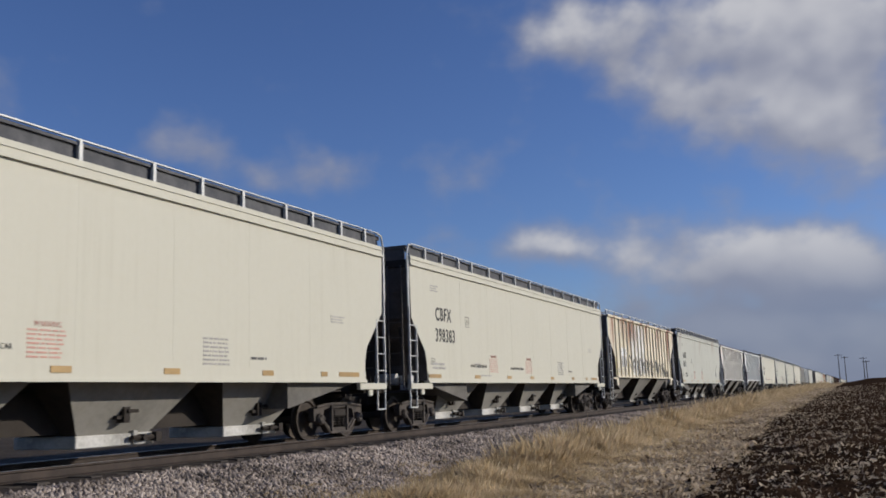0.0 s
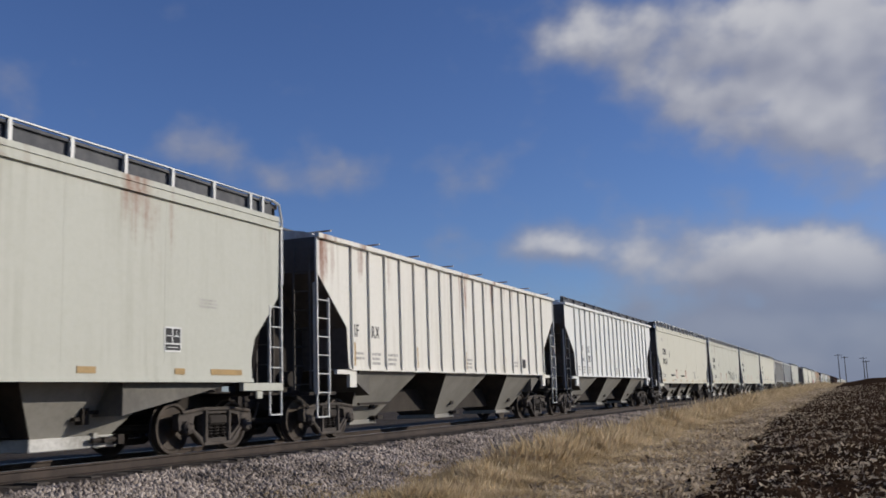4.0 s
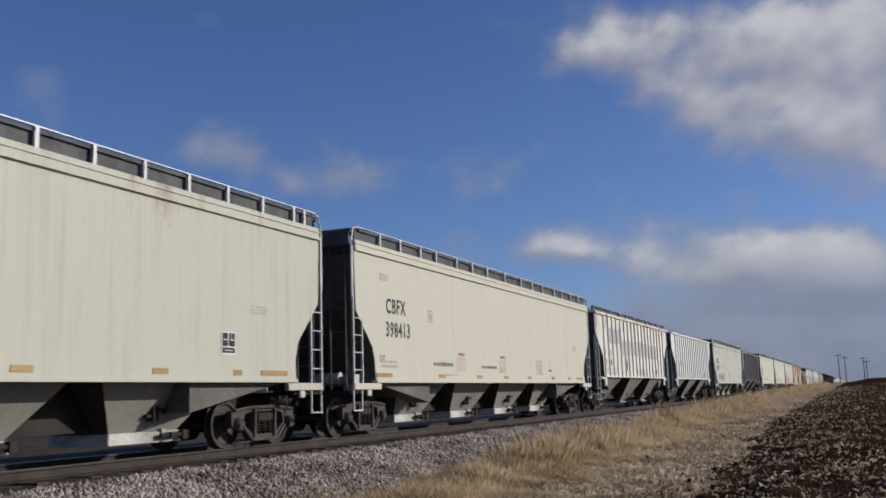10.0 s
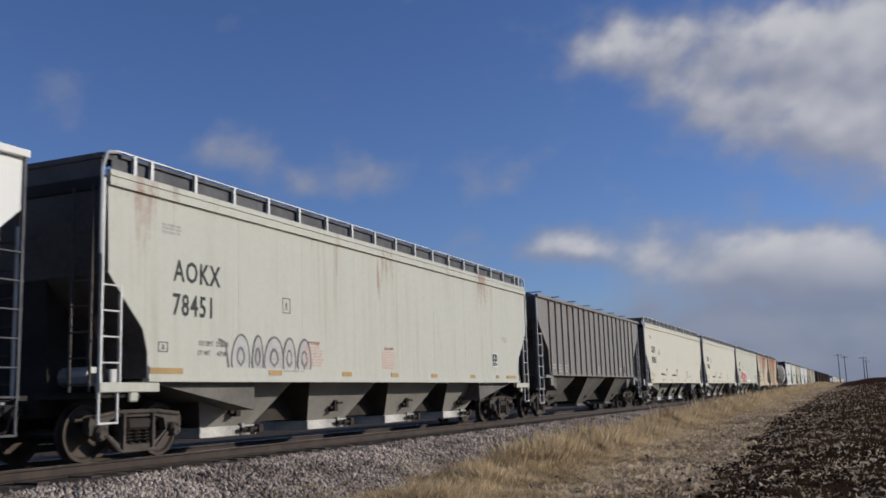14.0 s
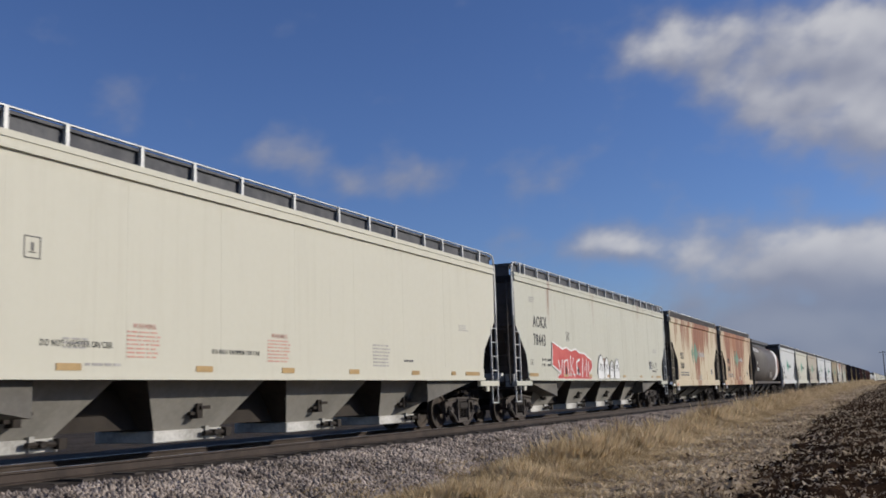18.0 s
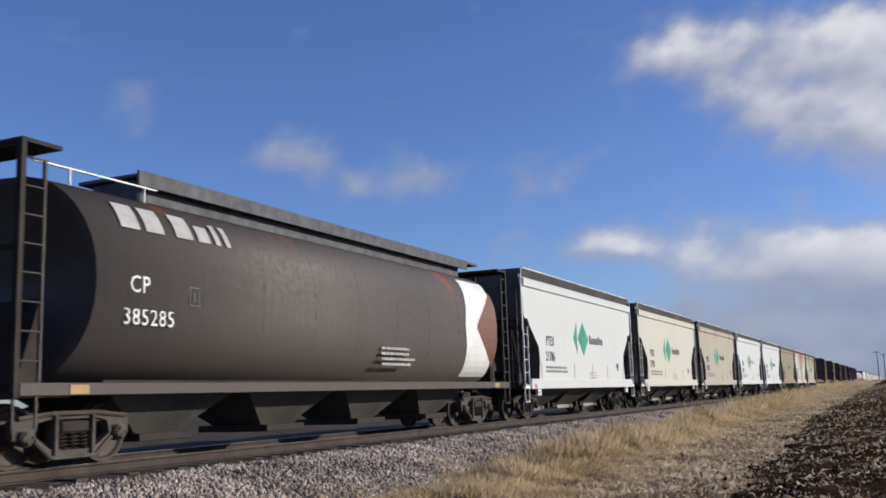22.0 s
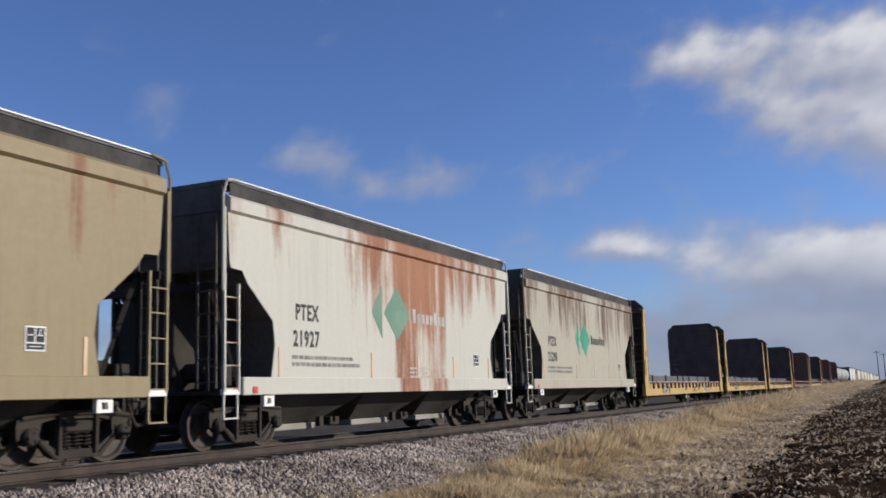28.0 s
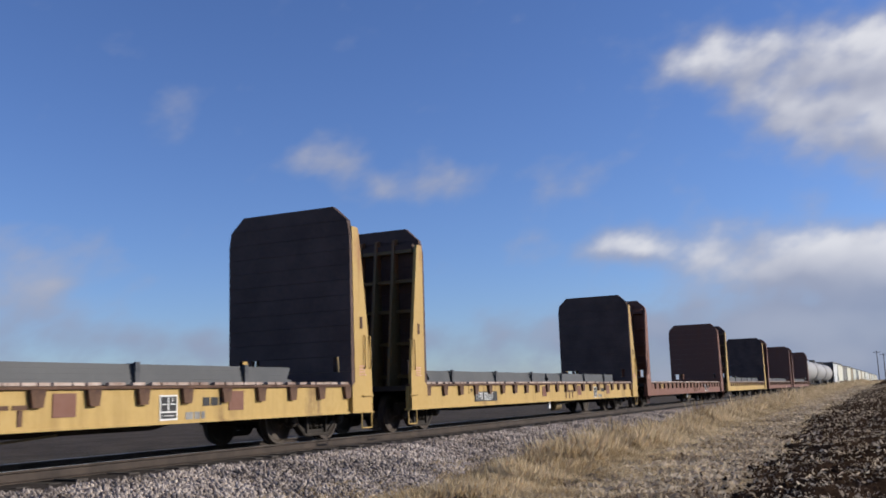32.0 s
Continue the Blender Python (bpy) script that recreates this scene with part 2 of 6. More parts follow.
def dry_earth():
    m = Nodes("straw_covered_earth")
    co = m.coords()
    fine = m.noise(co, 7.0, 8, 0.75)
    patch = m.noise(co, 0.5, 4, 0.6)
    t = m.math("ADD", m.math("MULTIPLY", fine, 0.65), m.math("MULTIPLY", patch, 0.35))
    m.bump(fine, 0.9, 0.08)
    straw = m.mix(m.ramp(t, 0.36, 0.66), rgb(0.10, 0.068, 0.038), rgb(0.40, 0.30, 0.175))
    # the earth turns darker on the far side of the track
    far_dark = m.mix(m.ramp(t, 0.36, 0.66), rgb(0.045, 0.034, 0.024), rgb(0.12, 0.092, 0.064))
    sep = m.n.new("ShaderNodeSeparateXYZ")
    m.put(sep.inputs[0], co)
    return m.done(m.mix(m.ramp(sep.outputs[0], -22.0, -15.0), far_dark, straw), 0.95, 0, 0.1)


def gravel(name, a, b):
    m = Nodes(name)
    co = m.coords()
    v = m.node("ShaderNodeTexVoronoi", 1, Vector=co, Scale=22.0)
    d = m.node("ShaderNodeTexVoronoi", 0, Vector=co, Scale=22.0)
    big = m.noise(co, 0.8, 4, 0.6)
    g = m.node("ShaderNodeRGBToBW", Color=v)
    t = m.math("ADD", m.math("MULTIPLY", g, 0.6), m.math("MULTIPLY", big, 0.4))
    m.bump(m.math("SUBTRACT", 1.0, d), 1.0, 0.05)
    return m.done(m.mix(m.ramp(t, 0.2, 0.75), rgb(*a), rgb(*b)), 0.9, 0, 0.2)


SOIL, STRAW = field_soil(), dry_earth()
BALLAST = gravel("granite_ballast", (0.075, 0.058, 0.047), (0.29, 0.243, 0.203))
GZ = -0.78


def smooth(u, lo, hi):
    u = min(1.0, max(0.0, (u - lo) / (hi - lo)))
    return u * u * (3 - 2 * u)


def rise(x, y):
    """The land beside the line climbs slowly with distance."""
    along = 0.0 if y < 22 else 0.0085 * min(y - 22, 80) + 0.006 * max(0.0, min(y - 102, 260))
    return along * smooth(x, -9.4, -7.2)


def field_edge(y):
    return -2.5 - 0.95 * smooth(y, 12, 45) + 0.45 * noise.noise((0.3, y * 0.25, 7)) + 0.35 * noise.noise((0.1, y * 0.8, 2))


def ground_height(x, y):
    z = GZ + rise(x, y) - 0.3 * smooth(x, field_edge(y) + 0.2, field_edge(y) + 0.6)
    if -8.2 < x < -2.6:
        z += 0.10 * math.sin((x + 8.2) / 5.6 * math.pi) * 0.5
    z += 0.05 * noise.noise((x * 0.5, y * 0.35, 0)) + 0.035 * noise.noise((x * 1.7, y * 1.7, 3))
    return z


def strip(name, xs, ys, mat, height):
    verts = [(x, y, height(x, y)) for y in ys for x in xs]
    n = len(xs)
    faces = [(j * n + i, j * n + i + 1, (j + 1) * n + i + 1, (j + 1) * n + i) for j in range(len(ys) - 1) for i in range(n - 1)]
    return mesh_object(name, verts, faces, mat, True)


def steps(*spans):
    out = []
    for a, b, d in spans:
        n = max(1, round((b - a) / d))
        out += [a + (b - a) * i / n for i in range(n)]
    return out + [spans[-1][1]]


near_y = steps((-60, 2, 4), (2, 40, 0.4), (40, 120, 2), (120, 600, 20), (600, 4600, 500))
ground = strip("ground", steps((-4600, -200, 550), (-200, -19, 20), (-19, -7.0, 1.0), (-7.0, -1.0, 0.35)), near_y, STRAW, ground_height)
tagged(ground, "flat straw-coloured ground with dry grass reaching the horizon", "ground", kind="structure")


def soil_height(x, y):
    e = x - field_edge(y)
    if e < 0:
        return GZ + rise(x, y) - 0.25
    clods = 0.10 * noise.noise((x * 1.3, y * 1.3, 1)) + 0.07 * noise.noise((x * 3.7, y * 3.7, 5))
    return GZ + rise(x, y) + 0.012 * min(90.0, max(0.0, y - 110)) * smooth(x, -3, 6) + (clods if y < 60 else clods * 0.6) + min(0.10, e * 0.10 - 0.03)


soil = strip("ploughed_field", steps((-4.8, -1.0, 0.15), (-1.0, 8, 0.3), (8, 60, 4), (60, 600, 60), (600, 4600, 800)),
             steps((-60, 2, 3), (2, 12, 1), (12, 34, 0.2), (34, 90, 1.0), (90, 600, 15), (600, 4600, 500)), SOIL, soil_height)
tagged(soil, "dark harvested field of bare soil with pale stalk residue", "field", kind="structure")

# the ballast bank with sloping shoulders
BANK = [(-17.05, GZ - 0.1), (-14.75, -0.30), (-14.05, -0.22), (-13.05, -0.20), (-11.05, -0.20), (-10.05, -0.22), (-9.35, -0.32), (-7.05, GZ - 0.1)]


def bank_height(x, y):
    for (x0, z0), (x1, z1) in zip(BANK, BANK[1:]):
        if x0 <= x <= x1:
            z = z0 + (z1 - z0) * (x - x0) / (x1 - x0)
            return z + 0.03 * noise.noise((x * 1.5, y * 1.1, 4))
    return GZ - 0.1


bank = strip("ballast_bank", steps((-17.05, -11.05, 0.6), (-11.05, -7.05, 0.2)), steps((-60, 4, 2), (4, 50, 0.4), (50, 200, 3), (200, 1600, 50)), BALLAST, bank_height)
tagged(bank, "grey crushed-stone ballast bank under the track", "ballast", kind="structure")


# fouled fines, deepened in colour with the shade under the cars
FOULED_SHADE = grimy("fouled_ballast_with_shade", (0.020, 0.0145, 0.011), (0.046, 0.034, 0.027), 9, 0.92, 0.0, 0.8)
fouled = strip("fouled_ballast", steps((-13.75, -10.25, 0.25)), steps((-60, 4, 2), (4, 50, 0.4), (50, 200, 3), (200, 1600, 50)), FOULED_SHADE,
               lambda x, y: bank_height(x, y) + 0.012 - (0.05 if x > -10.4 or x < -13.6 else 0) + 0.02 * noise.noise((x * 3, y * 2, 9)))
tagged(fouled, "dark fouled ballast with painted shade between and beside the rails", "ballast", kind="structure")


def rail_profile():
    h = [(-0.036, 0.0), (0.036, 0.0), (0.036, -0.03), (0.009, -0.045), (0.009, -0.145), (0.07, -0.165), (0.07, -0.178), (-0.07, -0.178), (-0.07, -0.165), (-0.009, -0.145), (-0.009, -0.045), (-0.036, -0.03)]
    return h


for side in (-1, 1):
    bm = bmesh.new()
    extrude_y(bm, rail_profile(), -60, 1600)
    me = bpy.data.meshes.new("rail")
    bm.to_mesh(me)
    bm.free()
    me.materials.append(RAIL_RUST)
    r = new("rail", me)
    r.location = (TX + side * 0.7525, 0, 0)
    tagged(r, "rusty steel rail spiked to dark timber ties", "rail", "rails of the track", "structure")
    bm = bmesh.new()
    box(bm, -0.03, 0.03, -60, 1600, -0.001, 0.002)
    part("polished_running_surface", bm, TREAD, r, "shiny worn top of the rail")
tie_mesh = bpy.data.meshes.new("tie")
bm = bmesh.new()
box(bm, -1.3, 1.3, -0.115, 0.115, -0.36, -0.178, 0.012)
bm.to_mesh(tie_mesh)
bm.free()
tie_mesh.materials.append(TIE_WOOD)
track = tagged(new("track_ties"), "row of dark creosoted timber ties half buried in ballast", "railway ties", kind="structure")
track.location = (TX, 0, 0)
for i in range(150):
    t = new("tie", tie_mesh)
    t.parent, t.location, t.rotation_euler = track, (random.uniform(-0.03, 0.03), 2 + i * 0.53, random.uniform(-0.01, 0.01)), (0, 0, random.uniform(-0.02, 0.02))

# ---- running gear ----
MOVERS, SPINNERS = [], []      # (thing, its middle at 0 s) and (wheelset, its own place, the wagon's middle)
WB, WR = 1.76, 0.457


def build_wheel(bm):
    lathe_x(bm, [(-0.075, 0.10), (-0.07, WR - 0.09), (-0.10, WR - 0.06), (-0.105, WR + 0.028), (-0.075, WR + 0.026), (-0.065, WR), (0.04, WR - 0.006),
                 (0.042, WR - 0.055), (0.0, WR - 0.09), (-0.01, 0.19), (0.03, 0.13), (0.055, 0.10), (0.06, 0.075)], 32)


def build_axle(bm):
    lathe_x(bm, [(-1.12, 0.055), (-1.0, 0.06), (-0.72, 0.085), (0, 0.075), (0.72, 0.085), (1.0, 0.06), (1.12, 0.055)], 12)


def build_cap(bm):
    lathe_x(bm, [(-0.12, 0.125), (0.03, 0.125), (0.05, 0.10), (0.065, 0.10), (0.07, 0.05)], 14)
    for i in range(3):
        a = 2 * math.pi * i / 3
        y, z = 0.07 * math.cos(a), 0.07 * math.sin(a)
        box(bm, 0.06, 0.085, y - 0.02, y + 0.02, z - 0.02, z + 0.02)


def build_sideframe(bm):
    """Cast side frame with two windows and a spring opening, in (y, z) round the truck's middle."""
    h = WB / 2
    outer = [(-h - 0.22, 0.60), (-h - 0.20, 0.70), (-h + 0.10, 0.74), (-0.42, 0.80), (0.42, 0.80), (h - 0.10, 0.74), (h + 0.20, 0.70), (h + 0.22, 0.60),
             (h + 0.20, 0.42), (h + 0.12, 0.42), (h + 0.12, 0.575), (h - 0.14, 0.575), (h - 0.15, 0.45), (0.50, 0.19), (0.38, 0.13), (-0.38, 0.13), (-0.50, 0.19),
             (-h + 0.15, 0.45), (-h + 0.14, 0.575), (-h - 0.12, 0.575), (-h - 0.12, 0.42), (-h - 0.20, 0.42)]
    holes = [[(-0.31, 0.25), (0.31, 0.25), (0.31, 0.69), (-0.31, 0.69)],
             [(0.40, 0.26), (0.71, 0.46), (0.65, 0.65), (0.40, 0.70)], [(-0.40, 0.26), (-0.71, 0.46), (-0.65, 0.65), (-0.40, 0.70)]]
    loops = [outer, *holes]
    edges = []
    for lp in loops:
        vs = [bm.verts.new((-0.07, y, z)) for y, z in lp]
        edges += [bm.edges.new((vs[i], vs[(i + 1) % len(vs)])) for i in range(len(vs))]
    bmesh.ops.triangle_fill(bm, use_beauty=True, edges=edges)
    def inside(f):
        c = f.calc_center_median()
        for hole in holes:
            ys, zs = [p[0] for p in hole], [p[1] for p in hole]
            if min(ys) < c.y < max(ys) and min(zs) < c.z < max(zs):
                odd = False
                for i in range(len(hole)):
                    (y0, z0), (y1, z1) = hole[i], hole[i - 1]
                    if (z0 > c.z) != (z1 > c.z) and c.y < (y1 - y0) * (c.z - z0) / (z1 - z0) + y0:
                        odd = not odd
                if odd:
                    return True
        return False
    bmesh.ops.delete(bm, geom=[f for f in bm.faces if inside(f)], context="FACES_ONLY")
    made = bmesh.ops.extrude_face_region(bm, geom=bm.faces[:])
    bmesh.ops.translate(bm, vec=(0.14, 0, 0), verts=[v for v in made["geom"] if isinstance(v, bmesh.types.BMVert)])
    bmesh.ops.recalc_face_normals(bm, faces=bm.faces[:])
    # ribs along the tension and compression members
    box(bm, 0.06, 0.12, -0.45, 0.45, 0.745, 0.81, 0.01)
    box(bm, 0.06, 0.12, -0.42, 0.42, 0.12, 0.175, 0.01)
    for s in (-1, 1):
        for (y0, z0), (y1, z1) in (((0.42, 0.145), (h - 0.16, 0.40)), ((0.44, 0.775), (h + 0.14, 0.715))):
            tube(bm, (0.085, s * y0, z0), (0.085, s * y1, z1), 0.035, 6)
        box(bm, 0.06, 0.12, min(s * 0.315, s * 0.385), max(s * 0.315, s * 0.385), 0.16, 0.76, 0.01)


def build_springs(bm):
    for y in (-0.2, 0.0, 0.2):
        turns, n = 4, 9
        path = [(0.02 + 0.075 * math.cos(2 * math.pi * i / n), y + 0.075 * math.sin(2 * math.pi * i / n), 0.265 + 0.215 * i / (turns * n)) for i in range(turns * n + 1)]
        for p, q in zip(path, path[1:]):
            tube(bm, p, q, 0.017, 4)
    box(bm, -0.09, 0.12, -0.27, 0.27, 0.49, 0.66, 0.03)


def build_bolster(bm):
    prism(bm, [(-0.20, 0.45), (0.20, 0.45), (0.20, 0.72), (-0.20, 0.72)], -1.0, 1.0)
    box(bm, -0.2, 0.2, -0.2, 0.2, 0.72, 0.86)


def build_brake_beam(bm):
    for s in (-1, 1):
        box(bm, -0.75, 0.75, s * 0.33 - 0.03, s * 0.33 + 0.03, 0.36, 0.44)
        for x in (-0.78, 0.70):
            box(bm, x, x + 0.08, s * 0.33 + (0.02 if s > 0 else -0.09), s * 0.33 + (0.09 if s > 0 else -0.02), 0.28, 0.56)


def truck(car, y, middle, full=True, caps=True, mat=None):
    mat = mat or TRUCK
    for s in (-1, 1):
        m = pose(s * 1.0, y, 0)
        fr = obj_from("side_frame", "sideframe", build_sideframe, mat, car, m if s > 0 else m @ pose(0, 0, 0, 0, 0, 180))
        if s > 0 or full:
            obj_from("spring_nest", "springs", build_springs, UNDER, fr)
        for e in (-1, 1):
            if s > 0 or full:
                obj_from("bearing_adapter", "adapter", lambda bm: box(bm, -0.08, 0.08, -0.13, 0.13, 0.50, 0.58, 0.02), UNDER, fr, pose(0, e * WB / 2, 0))
    obj_from("truck_bolster", "bolster", build_bolster, UNDER, car, pose(0, y, 0))
    obj_from("brake_beam", "brake_beam", build_brake_beam, UNDER, car, pose(0, y, 0))
    for e in (-1, 1):
        place = (0, y + e * WB / 2, WR)
        ax = obj_from("wheelset", "axle", build_axle, WHEEL, car, pose(*place))
        obj_from("wheel", "wheel", build_wheel, WHEEL, ax, pose(0.735, 0, 0))
        obj_from("wheel", "wheel", build_wheel, WHEEL, ax, pose(-0.735, 0, 0, 0, 0, 180))
        obj_from("bearing_cap", "cap", build_cap, mat, ax, pose(1.10, 0, 0))
        if full:
            SPINNERS.append((ax, place, middle))


def build_coupler(bm):
    box(bm, -0.09, 0.09, -0.75, 0.0, 0.76, 0.94, 0.02)
    prism(bm, [(0.0, 0.70), (0.16, 0.70), (0.20, 0.78), (0.20, 0.94), (0.12, 1.0), (0.0, 1.0)], -0.15, 0.15)


def couplers(car, length):
    for s in (-1, 1):
        obj_from("coupler", "coupler", build_coupler, UNDER, car, pose(0, s * (length / 2 - 0.18), 0, 0, 0, 0 if s > 0 else 180))
        y = s * (length / 2 - 0.25)
        bm = bmesh.new()
        for k in range(5):
            a0, a1 = k / 5, (k + 1) / 5
            f = lambda u: (0.35, y + s * 0.25 * u, 0.86 - 0.35 * math.sin(u * math.pi * 0.6))
            tube(bm, f(a0), f(a1), 0.03, 6)
        part("brake_hose", bm, UNDER, car)


def ladder(car, y, z0, z1, mat, x=1.56, wide=0.42, rungs=0.40, tall=None, s=1, lite=False):
    """Side ladder; y is its outer stile, s points to the wagon's middle."""
    bm = bmesh.new()
    top = tall or z1
    box(bm, x - 0.02, x + 0.03, min(y, y + s * 0.045), max(y, y + s * 0.045), z0, top)
    box(bm, x - 0.02, x + 0.03, min(y + s * wide, y + s * (wide + 0.04)), max(y + s * wide, y + s * (wide + 0.04)), z0, z1)
    n = int((z1 - z0) / rungs)
    if lite:
        for i in range(n + 1):
            tube(bm, (x, y, z0 + 0.05 + i * rungs), (x, y + s * wide, z0 + 0.05 + i * rungs), 0.016, 4)
        part("side_ladder", bm, mat, car)
        return
    lad = part("side_ladder", bm, mat, car)
    for i in range(n + 1):
        z = z0 + 0.05 + i * rungs
        obj_from("rung", ("rung", round(wide, 2)), lambda b: tube(b, (0, 0, 0), (0, wide, 0), 0.016, 5), mat, lad, pose(x + 0.01, min(y, y + s * wide) + 0.02, z))
    # stirrup step under the ladder
    bm = bmesh.new()
    for yy in (y, y + s * (wide - 0.02)):
        box(bm, x - 0.02, x + 0.01, min(yy, yy + s * 0.035), max(yy, yy + s * 0.035), z0 - 0.48, z0)
    box(bm, x - 0.04, x + 0.02, min(y, y + s * wide), max(y, y + s * wide), z0 - 0.48, z0 - 0.45)
    part("stirrup_step", bm, mat, car)


def end_ladder(car, y, z0, z1, mat, s):
    bm = bmesh.new()
    for x in (0.95, 1.35):
        box(bm, x, x + 0.04, min(y, y - s * 0.03), max(y, y - s * 0.03), z0, z1)
    for i in range(int((z1 - z0) / 0.4)):
        box(bm, 0.95, 1.39, min(y, y - s * 0.02), max(y, y - s * 0.02), z0 + 0.1 + i * 0.4, z0 + 0.125 + i * 0.4)
    part("end_ladder", bm, mat, car)


def begin(name, label, middle, category="freight car"):
    car = tagged(new(name), label, category, "cars of the freight train")
    car.location = (TX, middle, 0)
    MOVERS.append((car, middle))
    return car


# ---- covered hoppers with smooth sides and a railed roof walk ----
SB, ST = 1.30, 4.30      # side sheet from sill to eave


def smooth_outline(h):
    left = [(-h, ST + 0.06), (-h + 0.05, 2.92), (-h + 0.42, 2.52), (-h + 0.85, 2.08), (-h + 0.96, 1.72), (-h + 0.97, SB)]
    return left + [(-y, z) for y, z in left[::-1]]


def build_roof(h, half=1.52, base=4.36, rise=0.30):
    def f(bm):
        n = 10
        outline = [(half, base - 0.05)] + [(half * math.cos(math.pi * i / n), base + rise * math.sin(math.pi * i / n)) for i in range(n + 1)] + [(-half, base - 0.05)]
        extrude_y(bm, outline, -h, h)
    return f


def smooth_hopper(middle, length, paint, label, marks=None, tone=None, ladder_mat=None, posts=13, full=True, seed=1, style="a", bays=4):
    h = length / 2 - 0.80
    half_a = (1.66, 2.95, 4.2, 5.7, 6.75, 8.0, 9.15)
    if style == "a":
        stations = [-y for y in half_a[::-1]] + [0.0, *half_a]
    elif style == "b":
        stations = [-h + 0.59] + [-h + 1.0 + (2 * h - 2.0) * i / 16 for i in range(17)] + [h - 0.59]
    else:
        stations = [-h + 0.45 + (2 * h - 0.9) * i / (posts - 1) for i in range(posts)]
    tone = tone or HOPPER_GREY
    lad = ladder_mat or LADDER_GREY
    car = begin("covered_hopper_car", label, middle)
    k = (round(length, 2), style)
    obj_from("body", ("smooth_body", k), lambda bm: prism(bm, smooth_outline(h), -1.58, 1.58), paint, car)
    obj_from("roof", ("smooth_roof", k), build_roof(h), paint, car)
    for s in (-1, 1):
        obj_from("eave_channel", ("eave", k, s), lambda bm: (box(bm, min(s * 1.585, s * 1.64), max(s * 1.585, s * 1.64), -h, h, 4.30, 4.345), box(bm, min(s * 1.52, s * 1.61), max(s * 1.52, s * 1.61), -h + 0.02, h - 0.02, 4.345, 4.56), box(bm, min(s * 1.605, s * 1.63), max(s * 1.605, s * 1.63), -h + 0.02, h - 0.02, 4.455, 4.485)), paint, car)
        obj_from("side_sill", ("sill", k, s), lambda bm: (box(bm, min(s * 1.5, s * 1.63), max(s * 1.5, s * 1.63), -h + 0.96, h - 0.96, SB - 0.06, SB), box(bm, min(s * 1.585, s * 1.60), max(s * 1.585, s * 1.60), -h + 0.98, h - 0.98, SB, SB + 0.20)), paint, car)
    # vertical weld seams
    if full:
        for i in range(1, 8):
            y = -h + 1.2 + (2 * h - 2.4) * i / 8
            obj_from("weld_seam", "weld", lambda bm: box(bm, 1.578, 1.5815, -0.006, 0.006, SB + 0.22, ST - 0.02), paint, car, pose(0, y, 0))
    # roof walk with its posts
    for s in (-1, 1):
        walkb = obj_from("roof_walk", ("walk", k, s), lambda bm: box(bm, s * 1.30 - 0.26, s * 1.30 + 0.26, -h + 0.3, h - 0.3, 4.80, 4.845), GRATING, car)
        obj_from("top_rail", ("toprail", k, s), lambda bm: box(bm, s * 1.57 - 0.025, s * 1.57 + 0.025, -h + 0.15, h - 0.15, 4.872, 4.895), lad, walkb)
        obj_from("kick_plate", ("kick", k, s), lambda bm: box(bm, s * 1.50 - 0.008, s * 1.50 + 0.008, -h + 0.15, h - 0.15, 4.55, 4.87), GRATING, walkb)
        for y in stations:
            if s > 0 or full:
                obj_from("walk_post", ("post", s), lambda bm: box(bm, s * 1.57 - 0.03, s * 1.57 + 0.03, -0.035, 0.035, 4.53, 4.88), lad, walkb, pose(0, y, 0))
    obj_from("hatch_trough", ("hatch", k), lambda bm: [box(bm, -0.3, 0.3, -h + 0.8 + j * 1.8, -h + 2.4 + j * 1.8, 4.62, 4.74, 0.03) for j in range(int((2 * h - 1.6) / 1.8))], paint, car)
    # end cage of the roof walk, a bent pipe at each corner
    for e in (-1, 1):
        for s in (-1, 1):
            def bend(bm, e=e, s=s):
                tube(bm, (s * 1.57, e * (h - 0.25), 4.88), (s * 1.57, e * (h + 0.02), 4.83), 0.028)
                tube(bm, (s * 1.57, e * (h + 0.02), 4.83), (s * 1.57, e * (h + 0.12), 4.52), 0.028)
                tube(bm, (s * 1.57, e * (h + 0.12), 4.52), (s * 1.57, e * (h + 0.12), 3.2), 0.028)
            obj_from("corner_grab_iron", ("bend", k, e, s), bend, lad, car)
        obj_from("end_platform", ("platform", k, e), lambda bm: box(bm, -1.5, 1.5, min(e * (h - 0.9), e * (h + 0.12)), max(e * (h - 0.9), e * (h + 0.12)), 1.00, 1.06), UNDER, car)
        obj_from("centre_sill", ("csill", k, e), lambda bm: box(bm, -0.33, 0.33, min(0, e * (h + 0.1)), max(0, e * (h + 0.1)), 0.72, 1.10), UNDER, car)
        obj_from("cross_ridge", ("xridge", k, e), lambda bm: box(bm, -0.30, 0.30, min(0, e * 7.0), max(0, e * 7.0), 0.46, 0.72), UNDER, car)
        obj_from("end_slope_sheet", ("slope", k, e), lambda bm: prism(bm, [(e * (h - 1.0), SB - 0.02), (e * 6.0, SB - 0.02), (e * 6.0, 0.72)], -1.40, 1.40), HOPPER_DARK, car)
        obj_from("end_sheet", ("smooth_end", k, e), lambda bm: end_plate(bm, smooth_outline(h)[:6], 1.57, e), END_SHADE, car, label="dark end sheet with its shade painted in")
        obj_from("bolster_web", ("smooth_web", k, e), lambda bm: prism(bm, [(-y * e, z) for y, z in smooth_outline(h)[1:6]] + [(e * (h - 0.15), 1.04)], -0.9, 0.3), UNDER, car)
